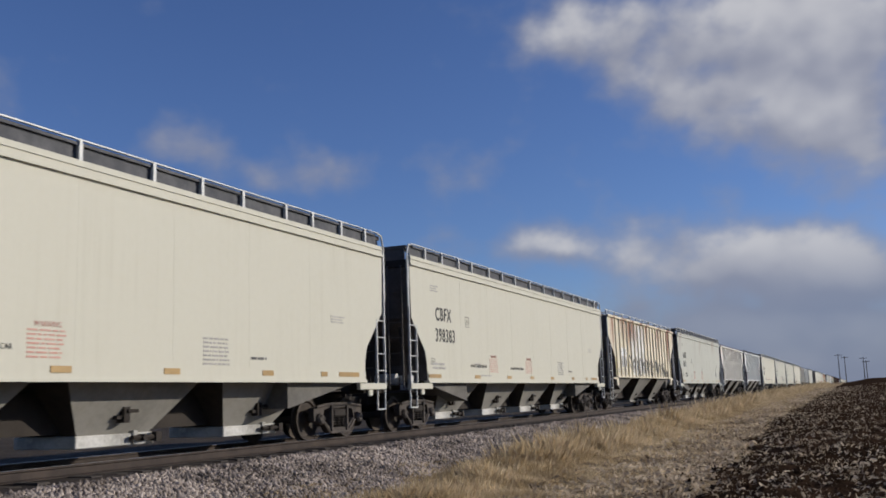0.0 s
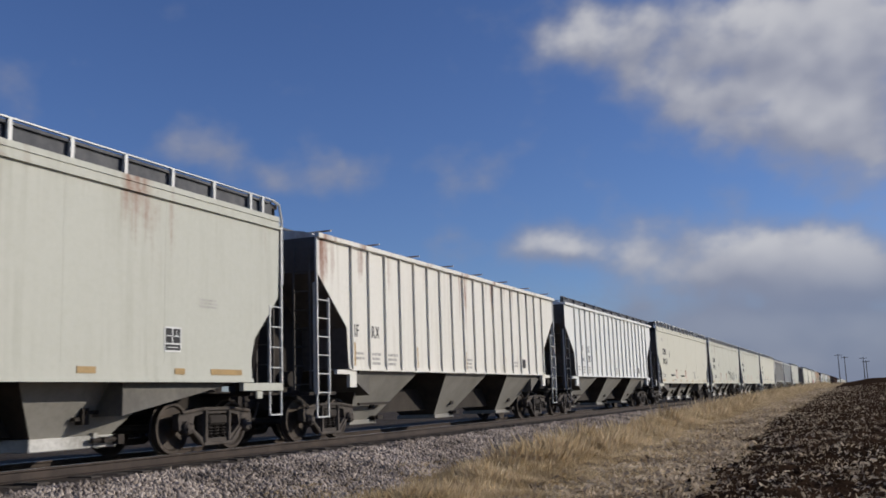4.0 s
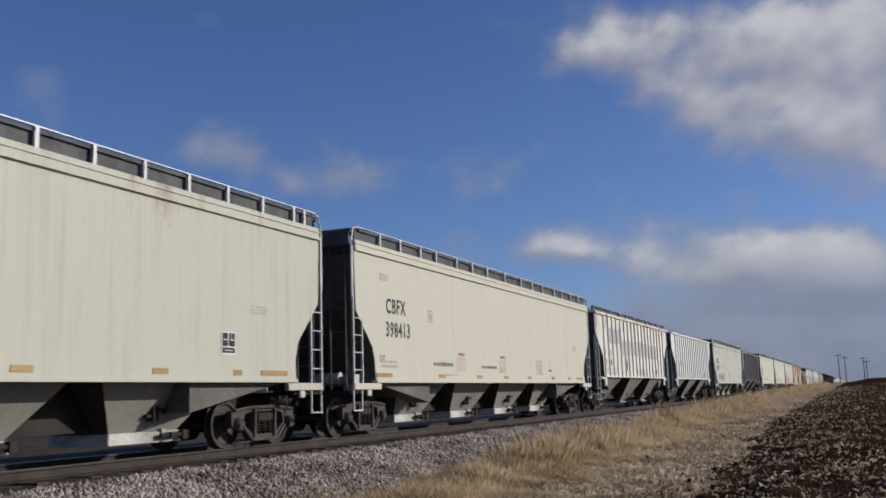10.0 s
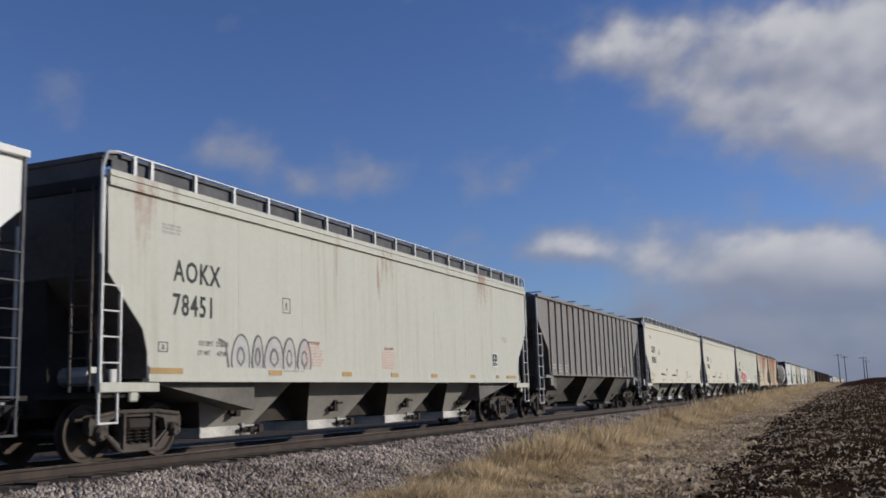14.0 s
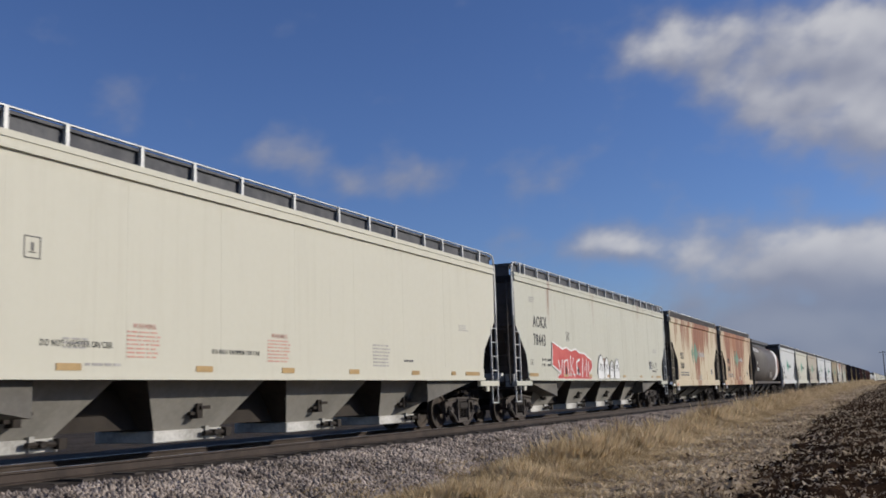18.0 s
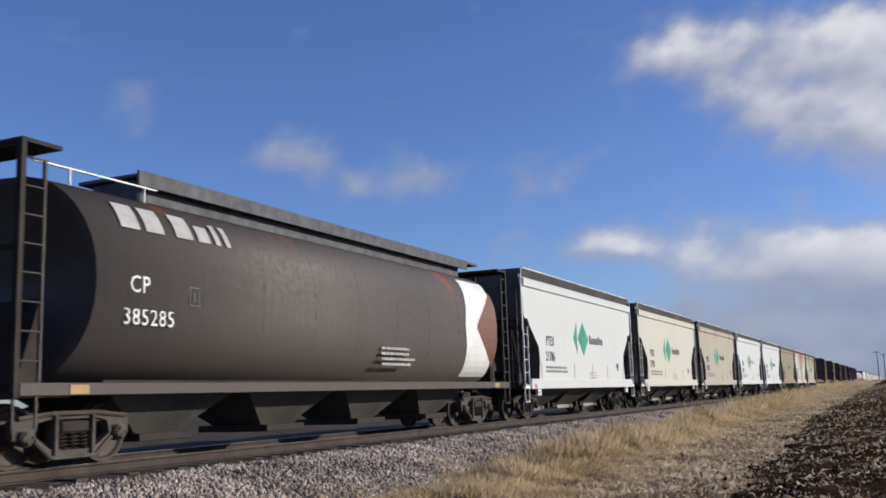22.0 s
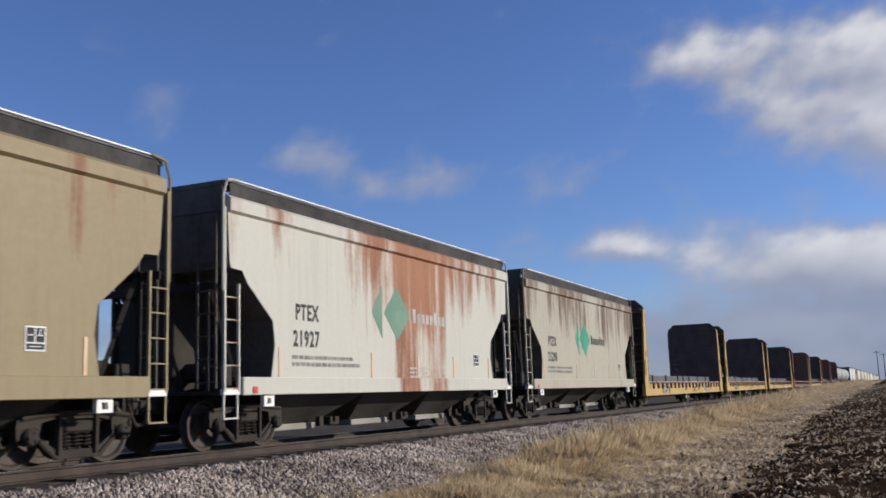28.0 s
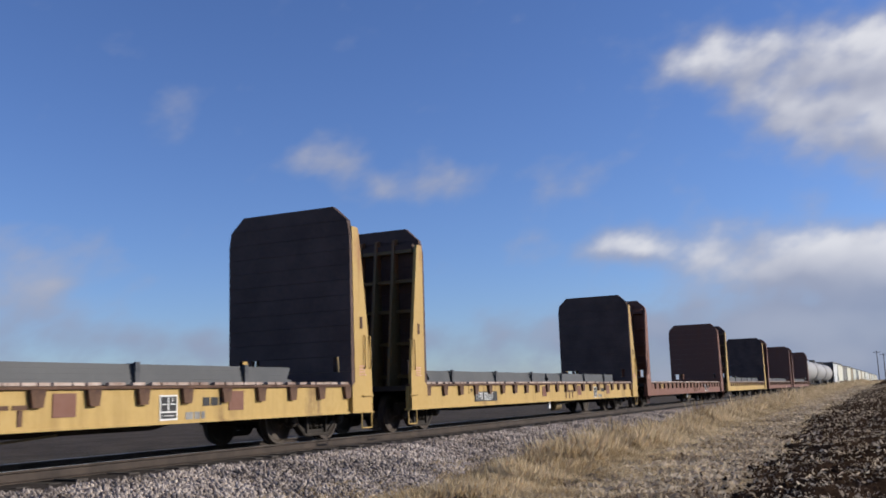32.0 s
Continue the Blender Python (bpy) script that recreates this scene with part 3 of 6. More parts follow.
        # shear plate with its lifting eye at the sill's end
        def shear(bm, e=e):
            y0, y1 = e * (h - 1.25), e * (h + 0.10)
            box(bm, 1.50, 1.60, min(y0, y1), max(y0, y1), 1.08, 1.23, 0.01)
            box(bm, 1.52, 1.58, min(e * (h - 0.78), e * (h - 0.58)), max(e * (h - 0.78), e * (h - 0.58)), 0.93, 1.09, 0.02)
        obj_from("crossover_platform", ("crossover", k, e), lambda bm: (box(bm, -1.50, 1.50, min(e * (h - 0.45), e * (h + 0.06)), max(e * (h - 0.45), e * (h + 0.06)), 4.74, 4.83), box(bm, -1.46, 1.46, min(e * h, e * (h + 0.03)), max(e * h, e * (h + 0.03)), 4.32, 4.74)), END_SHADE, car)
        obj_from("shear_plate", ("shear", k, e), shear, paint, car)
        # slanting braces under the end sheet
        def brace(bm, e=e):
            for x in (-1.2, 1.2):
                tube(bm, (x, e * (h - 0.1), 2.7), (x, e * (h - 0.5), 1.05), 0.05, 4)
            box(bm, -1.55, 1.55, min(e * h, e * (h + 0.05)), max(e * h, e * (h + 0.05)), 4.25, 4.45)
        obj_from("end_brace", ("brace", k, e), brace, UNDER, car)
        ladder(car, e * (h + 0.10), 1.08, 2.75, lad, s=-e, tall=4.4, lite=not full)
        if full:
            end_ladder(car, e * (h + 0.10), 1.1, 4.3, END_SHADE, e)
            obj_from("brake_cylinder", ("cyl", k, e), lambda bm: (tube(bm, (0.2, e * (h - 0.5), 1.35), (0.9, e * (h - 0.5), 1.35), 0.16, 10), box(bm, 1.0, 1.3, min(e * (h - 0.45), e * (h - 0.7)), max(e * (h - 0.45), e * (h - 0.7)), 1.06, 1.45, 0.02)), UNDER if e > 0 else lad, car)
    # hopper bays with outlet gates
    span = 15.4
    for i in range(bays):
        y = -span / 2 + span * (i + 0.5) / bays
        w = 1.58
        bay = obj_from("hopper_bay", ("bay", k), lambda bm: frustum(bm, (-1.12, 1.12, -w, w, SB - 0.03), (-0.60, 0.60, -0.85, 0.85, 0.42)), tone, car, pose(0, y, 0))
        shade_slopes(bay)
        obj_from("outlet_gate", "gate", lambda bm: (box(bm, -0.66, 0.66, -0.92, 0.92, 0.22, 0.42, 0.015), box(bm, -0.70, 0.70, 0.36, 0.46, 0.24, 0.46)), GATE, bay)
        if full:
            obj_from("gate_crank", "crank", lambda bm: (tube(bm, (0.64, 0.5, 0.34), (0.84, 0.5, 0.34), 0.06, 6), tube(bm, (0.76, 0.25, 0.34), (0.76, 0.85, 0.34), 0.045, 6), box(bm, 0.71, 0.83, 0.78, 0.92, 0.26, 0.42)), UNDER, bay)
            obj_from("vibrator_bracket", "vib", lambda bm: (box(bm, 0.72, 0.86, -0.22, 0.02, 0.66, 0.72), box(bm, 0.78, 0.94, -0.04, 0.20, 0.76, 0.82), box(bm, 0.74, 0.90, -0.10, 0.04, 0.60, 0.86)), UNDER, bay)
    for e in (-1, 1):
        truck(car, e * (length / 2 - 2.15), middle, full)
    couplers(car, length)
    # marks on the side; the helpers stretch y by SY
    u = lambda y: y / SY
    if marks:
        mark, number = marks
        lettering(mark, 0.52, BLACK_INK, car, u(-h + 1.59), 2.95, 1.58, 0.81, bold=0.008)
        lettering(number, 0.52, BLACK_INK, car, u(-h + 1.56), 2.37, 1.58, 0.81, bold=0.008)
    if full:
        for y, w in ((-h + 1.0, 0.82), (-5.80, 0.45), (-2.90, 0.42), (-0.48, 0.40), (1.95, 0.40), (4.80, 0.38), (7.0, 0.26), (h - 2.24, 0.92)):
            plate(car, AMBER, u(y), SB + 0.07, w, 0.10, 1.60, "reflector", "amber reflective strip")
        for y, z in ((-5.27, 2.62),) if style != "a" else ((-6.38, 2.87),):
            frame_sign(car, y, z, 0.28, 0.31, 1.58)
        frame_sign(car, -h + 1.22, 1.73, 0.24, 0.17, 1.58)
        bars(car, FADED_INK, u(-h + 1.29), 3.90, 0.5, 3, 0.035, 0.03, 1.58, seed)
        for y, r in ((-4.45, 7), (-0.90, 7)):
            bars(car, RED_INK, u(y), 1.98, 0.74, r, 0.028, 0.035, 1.58, seed + r, "warning_stencil")
            lettering("WARNING", 0.115, RED_INK, car, u(y + 0.12), 2.02, 1.58)
        bars(car, FADED_INK, u(-5.68), 1.83, 0.48, 3, 0.03, 0.03, 1.58, seed + 3)
        bars(car, FADED_INK, u(-5.29), 1.48, 0.9, 1, 0.04, 0.05, 1.60, seed + 4)
        bars(car, FADED_INK, u(h - 2.54), 2.70, 0.6, 3, 0.03, 0.03, 1.58, seed + 5)
        if style == "a":
            bars(car, FADED_INK, u(3.0), 2.03, 0.8, 7, 0.035, 0.04, 1.58, seed + 6)
            lettering("DO NOT HAMMER ON CAR", 0.135, BLACK_INK, car, u(-6.07), 1.70, 1.58, 0.72)
            lettering("DO NOT HAMMER ON CAR", 0.115, BLACK_INK, car, u(-2.48), 1.68, 1.58, 0.85)
            bars(car, BLACK_GREY_INK, u(4.45), 1.72, 0.55, 1, 0.05, 0.04, 1.58, seed + 7)
            bars(car, FADED_INK, u(-h + 1.32), 1.78, 1.0, 2, 0.06, 0.05, 1.58, seed + 8)
        else:
            lettering("LD LMT  218500", 0.13, BLACK_GREY_INK, car, u(-h + 2.28), 1.87, 1.58, 0.85)
            lettering("LT WT     67500", 0.13, BLACK_GREY_INK, car, u(-h + 2.25), 1.70, 1.58, 0.85)
        if style != "a":
            consolidated(car, u(h - 3.47), 1.74)
    return car


def frame_sign(car, y, z, w, hh, x):
    """A small thin-framed symbol on the side."""
    bm = bmesh.new()
    t = 0.016
    for a, b, c, d in ((0, w, 0, t), (0, w, hh - t, hh), (0, t, t, hh - t), (w - t, w, t, hh - t), (w * 0.3, w * 0.7, hh * 0.25, hh * 0.25 + t), (w * 0.42, w * 0.58, hh * 0.35, hh * 0.72)):
        box(bm, x + 0.002, x + 0.006, y + a, y + b, z + c, z + d)
    part("framed_symbol", bm, BLACK_GREY_INK, car)


def consolidated(car, y, z, x=1.58, s=0.42):
    """The white-edged maintenance stencil: black boxes on a white ground."""
    p = plate(car, WHITE_INK, y, z, s * 1.02, s, x, "stencil_panel", "white-edged black stencil panel")
    y *= SY
    for a, b, c, d in ((0.06, 0.44, 0.36, 0.94), (0.52, 0.95, 0.36, 0.94), (0.06, 0.95, 0.07, 0.30)):
        bm = bmesh.new()
        box(bm, x + 0.012, x + 0.016, y + a * s, y + b * s, z + c * s, z + d * s)
        part("stencil_box", bm, BLACK_INK, p)
    bm = bmesh.new()
    for a, b, c, d in ((0.12, 0.38, 0.62, 0.66), (0.58, 0.88, 0.62, 0.66), (0.2, 0.8, 0.17, 0.2), (0.70, 0.73, 0.66, 0.9)):
        box(bm, x + 0.016, x + 0.019, y + a * s, y + b * s, z + c * s, z + d * s)
    part("stencil_rule", bm, WHITE_INK, p)

# ---- rib-sided covered hoppers ----
RB, RT = 1.56, 4.40


def rib_outline(h):
    left = [(-h, RT), (-h + 0.03, 3.66), (-h + 1.36, 2.48), (-h + 1.42, RB)]
    return left + [(-y, z) for y, z in left[::-1]]


def ribbed_hopper(middle, length, paint, label, tone=None, marks=(), full=True, railed=False, seed=1, ribs=18, lad=None):
    h = length / 2 - 0.75
    tone = tone or HOPPER_GREY
    lad = lad or LADDER_GREY
    car = begin("ribbed_hopper_car", label, middle)
    k = round(length, 2)
    obj_from("body", ("rib_body", k), lambda bm: prism(bm, rib_outline(h), -1.50, 1.50), paint, car)
    obj_from("roof", ("rib_roof", k), build_roof(h, 1.47, 4.42, 0.22), paint, car)
    for i in range(ribs):
        y = -h + 1.55 + (2 * h - 3.10) * i / (ribs - 1)
        for s in ((-1, 1) if full else (1,)):
            obj_from("side_post", ("rib", s), lambda bm: box(bm, min(s * 1.49, s * 1.59), max(s * 1.49, s * 1.56), -0.02, 0.03, RB - 0.05, RT - 0.02), paint, car, pose(0, y, 0))
    for s in (-1, 1):
        obj_from("side_plate", ("rib_top", k, s), lambda bm: box(bm, min(s * 1.48, s * 1.60), max(s * 1.48, s * 1.60), -h, h, RT - 0.02, RT + 0.09, 0.01), paint, car)
        obj_from("side_sill", ("rib_sill", k, s), lambda bm: box(bm, min(s * 1.42, s * 1.52), max(s * 1.42, s * 1.52), -h + 1.42, h - 1.42, RB - 0.03, RB + 0.07) or box(bm, min(s * 1.5, s * 1.57), max(s * 1.5, s * 1.57), -h + 1.42, h - 1.42, RB - 0.04, RB - 0.005), paint, car)
    rb = obj_from("running_board", ("rib_walk", k), lambda bm: box(bm, -0.45, 0.45, -h - 0.2, h + 0.2, 4.72, 4.76), GRATING, car)
    for j in range(8):
        y = -h + 0.6 + (2 * h - 1.2) * j / 7
        obj_from("roof_bracket", "rib_bracket", lambda bm: box(bm, -1.45, 1.56, -0.02, 0.02, 4.60, 4.635), paint, rb, pose(0, y, 0))
    if railed:
        shut = railed != "open"
        obj_from("top_rail", ("rib_rail", k, shut), lambda bm: [box(bm, 1.42, 1.45, -h, h, 4.705, 4.73)] + ([box(bm, 1.34, 1.38, -h + 0.2, h - 0.2, 4.49, 4.72)] if shut else []), GRATING if shut else LADDER_GREY, rb)
        for i in range(11):
            y = -h + 0.3 + (2 * h - 0.6) * i / 10
            obj_from("walk_post", "rib_post", lambda bm: box(bm, 1.40, 1.46, -0.04, 0.04, 4.48, 4.74), lad, rb, pose(0, y, 0))
    for e in (-1, 1):
        obj_from("end_platform", ("rib_plat", k, e), lambda bm: box(bm, -1.45, 1.45, min(e * (h - 0.9), e * (h + 0.22)), max(e * (h - 0.9), e * (h + 0.22)), 0.98, 1.05), UNDER, car)
        obj_from("centre_sill", ("rib_cs", k, e), lambda bm: box(bm, -0.33, 0.33, min(0, e * (h + 0.2)), max(0, e * (h + 0.2)), 0.70, 1.0), UNDER, car)
        obj_from("end_slope_sheet", ("rib_slope", k, e), lambda bm: prism(bm, [(e * (h - 1.45), RB - 0.02), (e * 6.2, RB - 0.02), (e * 6.2, 0.95)], -1.36, 1.36), HOPPER_DARK, car)
        obj_from("end_sheet", ("rib_end", k, e), lambda bm: end_plate(bm, rib_outline(h)[:4], 1.49, e), END_SHADE, car, label="dark end sheet with its shade painted in")
        obj_from("bolster_web", ("rib_web", k, e), lambda bm: prism(bm, [(-y * e, z) for y, z in rib_outline(h)[1:4]] + [(e * (h - 1.2), 1.03), (e * (h - 0.2), 1.03)], -0.9, 0.3), UNDER, car)
        for x in (-1.48, 1.42):
            obj_from("corner_post", ("rib_corner", k, e, x), lambda bm: box(bm, x, x + 0.06, min(e * (h - 0.06), e * h), max(e * (h - 0.06), e * h), 1.0, 3.4, 0.008), paint, car)
        obj_from("end_sill_plate", ("rib_endsill", k, e), lambda bm: prism(bm, [(e * (h - 1.75), 1.14), (e * (h - 1.42), 1.14), (e * (h - 1.42), 1.43), (e * (h - 0.85), 1.43), (e * (h - 0.85), 1.53), (e * (h - 1.75), 1.53)], 1.44, 1.52), paint, car)
        ladder(car, e * (h + 0.0), 0.98, 3.1, lad, x=1.50, wide=0.5, s=-e, tall=4.4, lite=not full)
        if full:
            end_ladder(car, e * (h + 0.06), 1.1, 4.2, END_SHADE, e)
            obj_from("brake_cylinder", ("rib_cyl", k, e), lambda bm: tube(bm, (-0.2, e * (h - 0.45), 1.35), (0.6, e * (h - 0.45), 1.35), 0.18, 10), UNDER, car)
    span = 15.5
    for i in range(3):
        y = -span / 2 + span * (i + 0.5) / 3
        w = 1.65
        bay = obj_from("hopper_bay", ("rib_bay", k), lambda bm: frustum(bm, (-1.44, 1.44, -w, w, RB - 0.02), (-0.55, 0.55, -0.62, 0.62, 0.36)), tone, car, pose(0, y, 0))
        shade_slopes(bay)
        obj_from("outlet_gate", "rib_gate", lambda bm: box(bm, -0.62, 0.62, -0.70, 0.70, 0.25, 0.36, 0.01), tone, bay)
        if full:
            obj_from("gate_crank", "rib_crank", lambda bm: (tube(bm, (0.5, 0.5, 0.40), (0.8, 0.5, 0.40), 0.05, 6), box(bm, 0.6, 0.75, 0.4, 0.85, 0.34, 0.44), box(bm, 0.72, 0.84, 0.0, 0.2, 0.62, 0.74)), UNDER, bay)
    obj_from("cross_ridge", ("ridge", k), lambda bm: (box(bm, -0.35, 0.35, -h + 3.2, h - 3.2, 0.50, 1.1), box(bm, 1.0, 1.06, -span / 2 + 1.6, -span / 2 + 3.2, 0.72, 0.78)), UNDER, car)
    for e in (-1, 1):
        truck(car, e * (length / 2 - 2.0), middle, full)
    couplers(car, length)
    pitch, first = (2 * h - 3.10) / (ribs - 1) / SY, (-h + 1.55) / SY
    for i, (text, slot, z) in enumerate(marks):
        lettering(text, 0.42, BLACK_INK, car, first + pitch * slot + 0.14, z, 1.50, 0.72)
    if full:
        for slot in (0, 4, 8, 12):
            plate(car, AMBER, first + pitch * slot + 0.09, 1.62, 0.10, 0.55, 1.5, "reflector", "upright amber reflective strip")
        for slot, r in ((0.0, 2), (1, 3), (2, 3), (8, 3), (13, 2)):
            bars(car, FADED_INK, first + pitch * slot + 0.16, 1.95, 0.5, r, 0.06, 0.05, 1.5, seed + int(slot))
        plate(car, BLACK_INK, first + pitch * 14 + 0.2, 1.75, 0.32, 0.30, 1.5, "stencil_panel", "black stencil panel")
    return car


# ---- potash hoppers: plain sides, deep sill, dark walk ----
PB, PT = 1.26, 4.18


def potash_outline(h):
    left = [(-h, PT + 0.1), (-h + 0.06, 3.34), (-h + 0.10, 3.22), (-h + 0.42, 3.20), (-h + 0.58, 2.98), (-h + 1.36, 2.34), (-h + 1.42, 1.90), (-h + 1.30, PB)]
    return left + [(-y, z) for y, z in left[::-1]]


def potash_hopper(middle, length, paint, label, marks=None, logo=None, full=True, seed=1, slip=0.0):
    h = length / 2 - 0.83
    car = begin("potash_hopper_car", label, middle)
    k = round(length, 2)
    lad = paint if full else LADDER_GREY
    obj_from("body", ("pot_body", k), lambda bm: prism(bm, potash_outline(h), -1.56, 1.56), paint, car)
    obj_from("roof", ("pot_roof", k), build_roof(h, 1.5, 4.45, 0.2), paint, car)
    for s in (-1, 1):
        def eave(bm, s=s):
            prism_pts = [(s * 1.55, 4.20), (s * 1.63, 4.25), (s * 1.63, 4.47), (s * 1.53, 4.54), (s * 1.40, 4.54), (s * 1.40, 4.3)]
            extrude_y(bm, prism_pts, -h, h)
        obj_from("eave_channel", ("pot_eave", k, s), eave, paint, car)
        obj_from("side_sill", ("pot_sill", k, s), lambda bm: box(bm, min(s * 1.5, s * 1.64), max(s * 1.5, s * 1.64), -h + 0.35, h - 0.35, 0.97, PB + 0.03, 0.012), paint, car)
        wb = obj_from("running_board", ("pot_walk", k, s), lambda bm: box(bm, s * 1.28 - 0.27, s * 1.28 + 0.27, -h + 0.1, h - 0.1, 4.78, 4.82), GRATING, car)
        obj_from("walk_skirt", ("pot_skirt", k, s), lambda bm: box(bm, s * 1.52 - 0.01, s * 1.52 + 0.01, -h + 0.1, h - 0.1, 4.535, 4.83), DARK_GRATING, wb)
        obj_from("top_rail", ("pot_rail", k, s), lambda bm: box(bm, s * 1.54 - 0.02, s * 1.54 + 0.02, -h + 0.1, h - 0.1, 4.83, 4.855), BRIGHT, wb)
    for e in (-1, 1):
        for s in (-1, 1):
            def bend(bm, e=e, s=s):
                tube(bm, (s * 1.57, e * (h - 0.3), 4.84), (s * 1.57, e * (h + 0.03), 4.80), 0.026)
                tube(bm, (s * 1.57, e * (h + 0.03), 4.80), (s * 1.57, e * (h + 0.14), 4.5), 0.026)
                tube(bm, (s * 1.57, e * (h + 0.14), 4.5), (s * 1.57, e * (h + 0.14), 2.8), 0.026)
            obj_from("corner_grab_iron", ("pot_bend", k, e, s), bend, lad, car)
        obj_from("end_platform", ("pot_plat", k, e), lambda bm: box(bm, -1.5, 1.5, min(e * (h - 0.9), e * (h + 0.12)), max(e * (h - 0.9), e * (h + 0.12)), 1.0, 1.06), UNDER, car)
        obj_from("centre_sill", ("pot_cs", k, e), lambda bm: box(bm, -0.33, 0.33, min(0, e * (h + 0.1)), max(0, e * (h + 0.1)), 0.70, 1.0), UNDER, car)
        obj_from("cross_ridge", ("pot_ridge", k, e), lambda bm: box(bm, -0.32, 0.32, min(0, e * (h - 3.0)), max(0, e * (h - 3.0)), 0.42, 0.70), UNDER, car)
        obj_from("shear_plate", ("pot_shear", k, e), lambda bm: box(bm, 1.48, 1.58, min(e * (h - 0.4), e * (h + 0.12)), max(e * (h - 0.4), e * (h + 0.12)), 0.98, 1.08, 0.01), BRIGHT, car)

        def jack_pad(bm):
            for a, b, c, d in ((-0.16, 0.16, 0.76, 0.81), (-0.16, 0.16, 0.91, 0.97), (-0.16, -0.06, 0.81, 0.91), (0.06, 0.16, 0.81, 0.91)):
                box(bm, 1.5, 1.58, a, b, c, d)
        obj_from("jacking_pad", "pot_jack", jack_pad, BRIGHT, car, pose(0, e * (h - 1.2), 0), "white jacking pad with a square hole")
        obj_from("crossover_platform", ("pot_cross", k, e), lambda bm: (box(bm, -1.50, 1.50, min(e * (h - 0.5), e * (h + 0.05)), max(e * (h - 0.5), e * (h + 0.05)), 4.72, 4.81), box(bm, -1.46, 1.46, min(e * h, e * (h + 0.03)), max(e * h, e * (h + 0.03)), 4.25, 4.72)), END_SHADE, car)
        ladder(car, e * (h + 0.12), 1.04, 2.95, lad, s=-e, tall=4.3, wide=0.40, lite=not full)
        obj_from("end_sheet", ("pot_end", k, e), lambda bm: end_plate(bm, potash_outline(h)[:8], 1.55, e), END_SHADE, car, label="dark end sheet with its shade painted in")
        obj_from("bolster_web", ("pot_web", k, e), lambda bm: prism(bm, [(-y * e, z) for y, z in potash_outline(h)[2:8]] + [(e * (h - 0.12), 1.04)], -0.9, 0.3), UNDER, car)
        def inner(bm, e=e):
            for x in (1.1, -1.1):
                box(bm, x - 0.04, x + 0.04, min(e * (h - 0.05), e * h), max(e * (h - 0.05), e * h), 1.05, 3.0)
                tube(bm, (x, e * (h - 0.1), 2.9), (x, e * (h - 0.9), 1.15), 0.05, 4)
            box(bm, -1.5, 1.5, min(e * h, e * (h + 0.03)), max(e * h, e * (h + 0.03)), 2.85, 2.98)
        obj_from("end_brace", ("pot_brace", k, e), inner, UNDER, car)
        if full:
            end_ladder(car, e * (h + 0.1), 1.1, 4.2, END_SHADE, e)
            obj_from("brake_cylinder", ("pot_cyl", k, e), lambda bm: (tube(bm, (0.0, e * (h - 0.45), 1.4), (0.8, e * (h - 0.45), 1.4), 0.18, 10), box(bm, 0.9, 1.2, min(e * (h - 0.3), e * (h - 0.6)), max(e * (h - 0.3), e * (h - 0.6)), 1.06, 1.5, 0.02), box(bm, -1.2, 0.3, min(e * (h - 0.28), e * (h - 0.06)), max(e * (h - 0.28), e * (h - 0.06)), 1.3, 2.75, 0.02)), UNDER, car)
    span = 2 * h - 3.6
    for i in range(3):
        y = -span / 2 + span * (i + 0.5) / 3
        w = span / 6 + 0.05
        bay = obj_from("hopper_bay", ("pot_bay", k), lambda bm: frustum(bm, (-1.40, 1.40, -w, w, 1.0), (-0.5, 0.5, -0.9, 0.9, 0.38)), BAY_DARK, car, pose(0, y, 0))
        shade_slopes(bay)
        obj_from("outlet_gate", "pot_gate", lambda bm: box(bm, -0.6, 0.6, -0.95, 0.95, 0.25, 0.38, 0.012), HOPPER_GREY, bay)
        if full:
            obj_from("gate_crank", "pot_crank", lambda bm: (tube(bm, (0.5, 1.1, 0.42), (0.9, 1.1, 0.42), 0.07, 6), box(bm, 0.7, 0.9, 0.95, 1.3, 0.32, 0.48), box(bm, 0.75, 0.85, 0.6, 0.75, 0.3, 0.5)), UNDER, bay)
    for e in (-1, 1):
        truck(car, e * (length / 2 - 2.05), middle, full, mat=UNDER)
    couplers(car, length)
    x = 1.56
    h /= SY
    if marks:
        mark, number = marks
        lettering(mark, 0.44, BLACK_INK, car, -h + (2.10 + slip * 0.5) / SY, 2.42, x, 0.74, bold=0.012)
        lettering(number, 0.44, BLACK_INK, car, -h + (2.02 + slip * 0.5) / SY, 1.90, x, 0.76, bold=0.012)
    if logo is not None:
        ly, lz = -h + (5.60 + slip) / SY, 2.78
        sign = bmesh.new()
        ly *= SY
        for pts in ([(0, 0.60), (0, -0.60), (-0.46, 0.0)], [(0.10, 0.0), (0.74, 0.64), (1.40, 0.0), (0.74, -0.62)]):
            prism(sign, [(ly + a, lz + b) for a, b in pts], x + 0.001, x + 0.006)
        part("diamond_emblem", sign, logo, car, "green triangle and diamond emblem")
        # the maker's word beside it, as plain strokes
        w = bmesh.new()
        a = ly + 1.55 - slip * 0.5
        for i, tall in enumerate((0.34, 0.24, 0.24, 0.24, 0.24, 0.32, 0.24, 0.24)):
            box(w, x + 0.002, x + 0.006, a, a + 0.165, lz - 0.16, lz - 0.16 + tall)
            a += 0.235
        part("word_bars", w, BLACK_INK if logo is GREEN else FADED_INK, car)
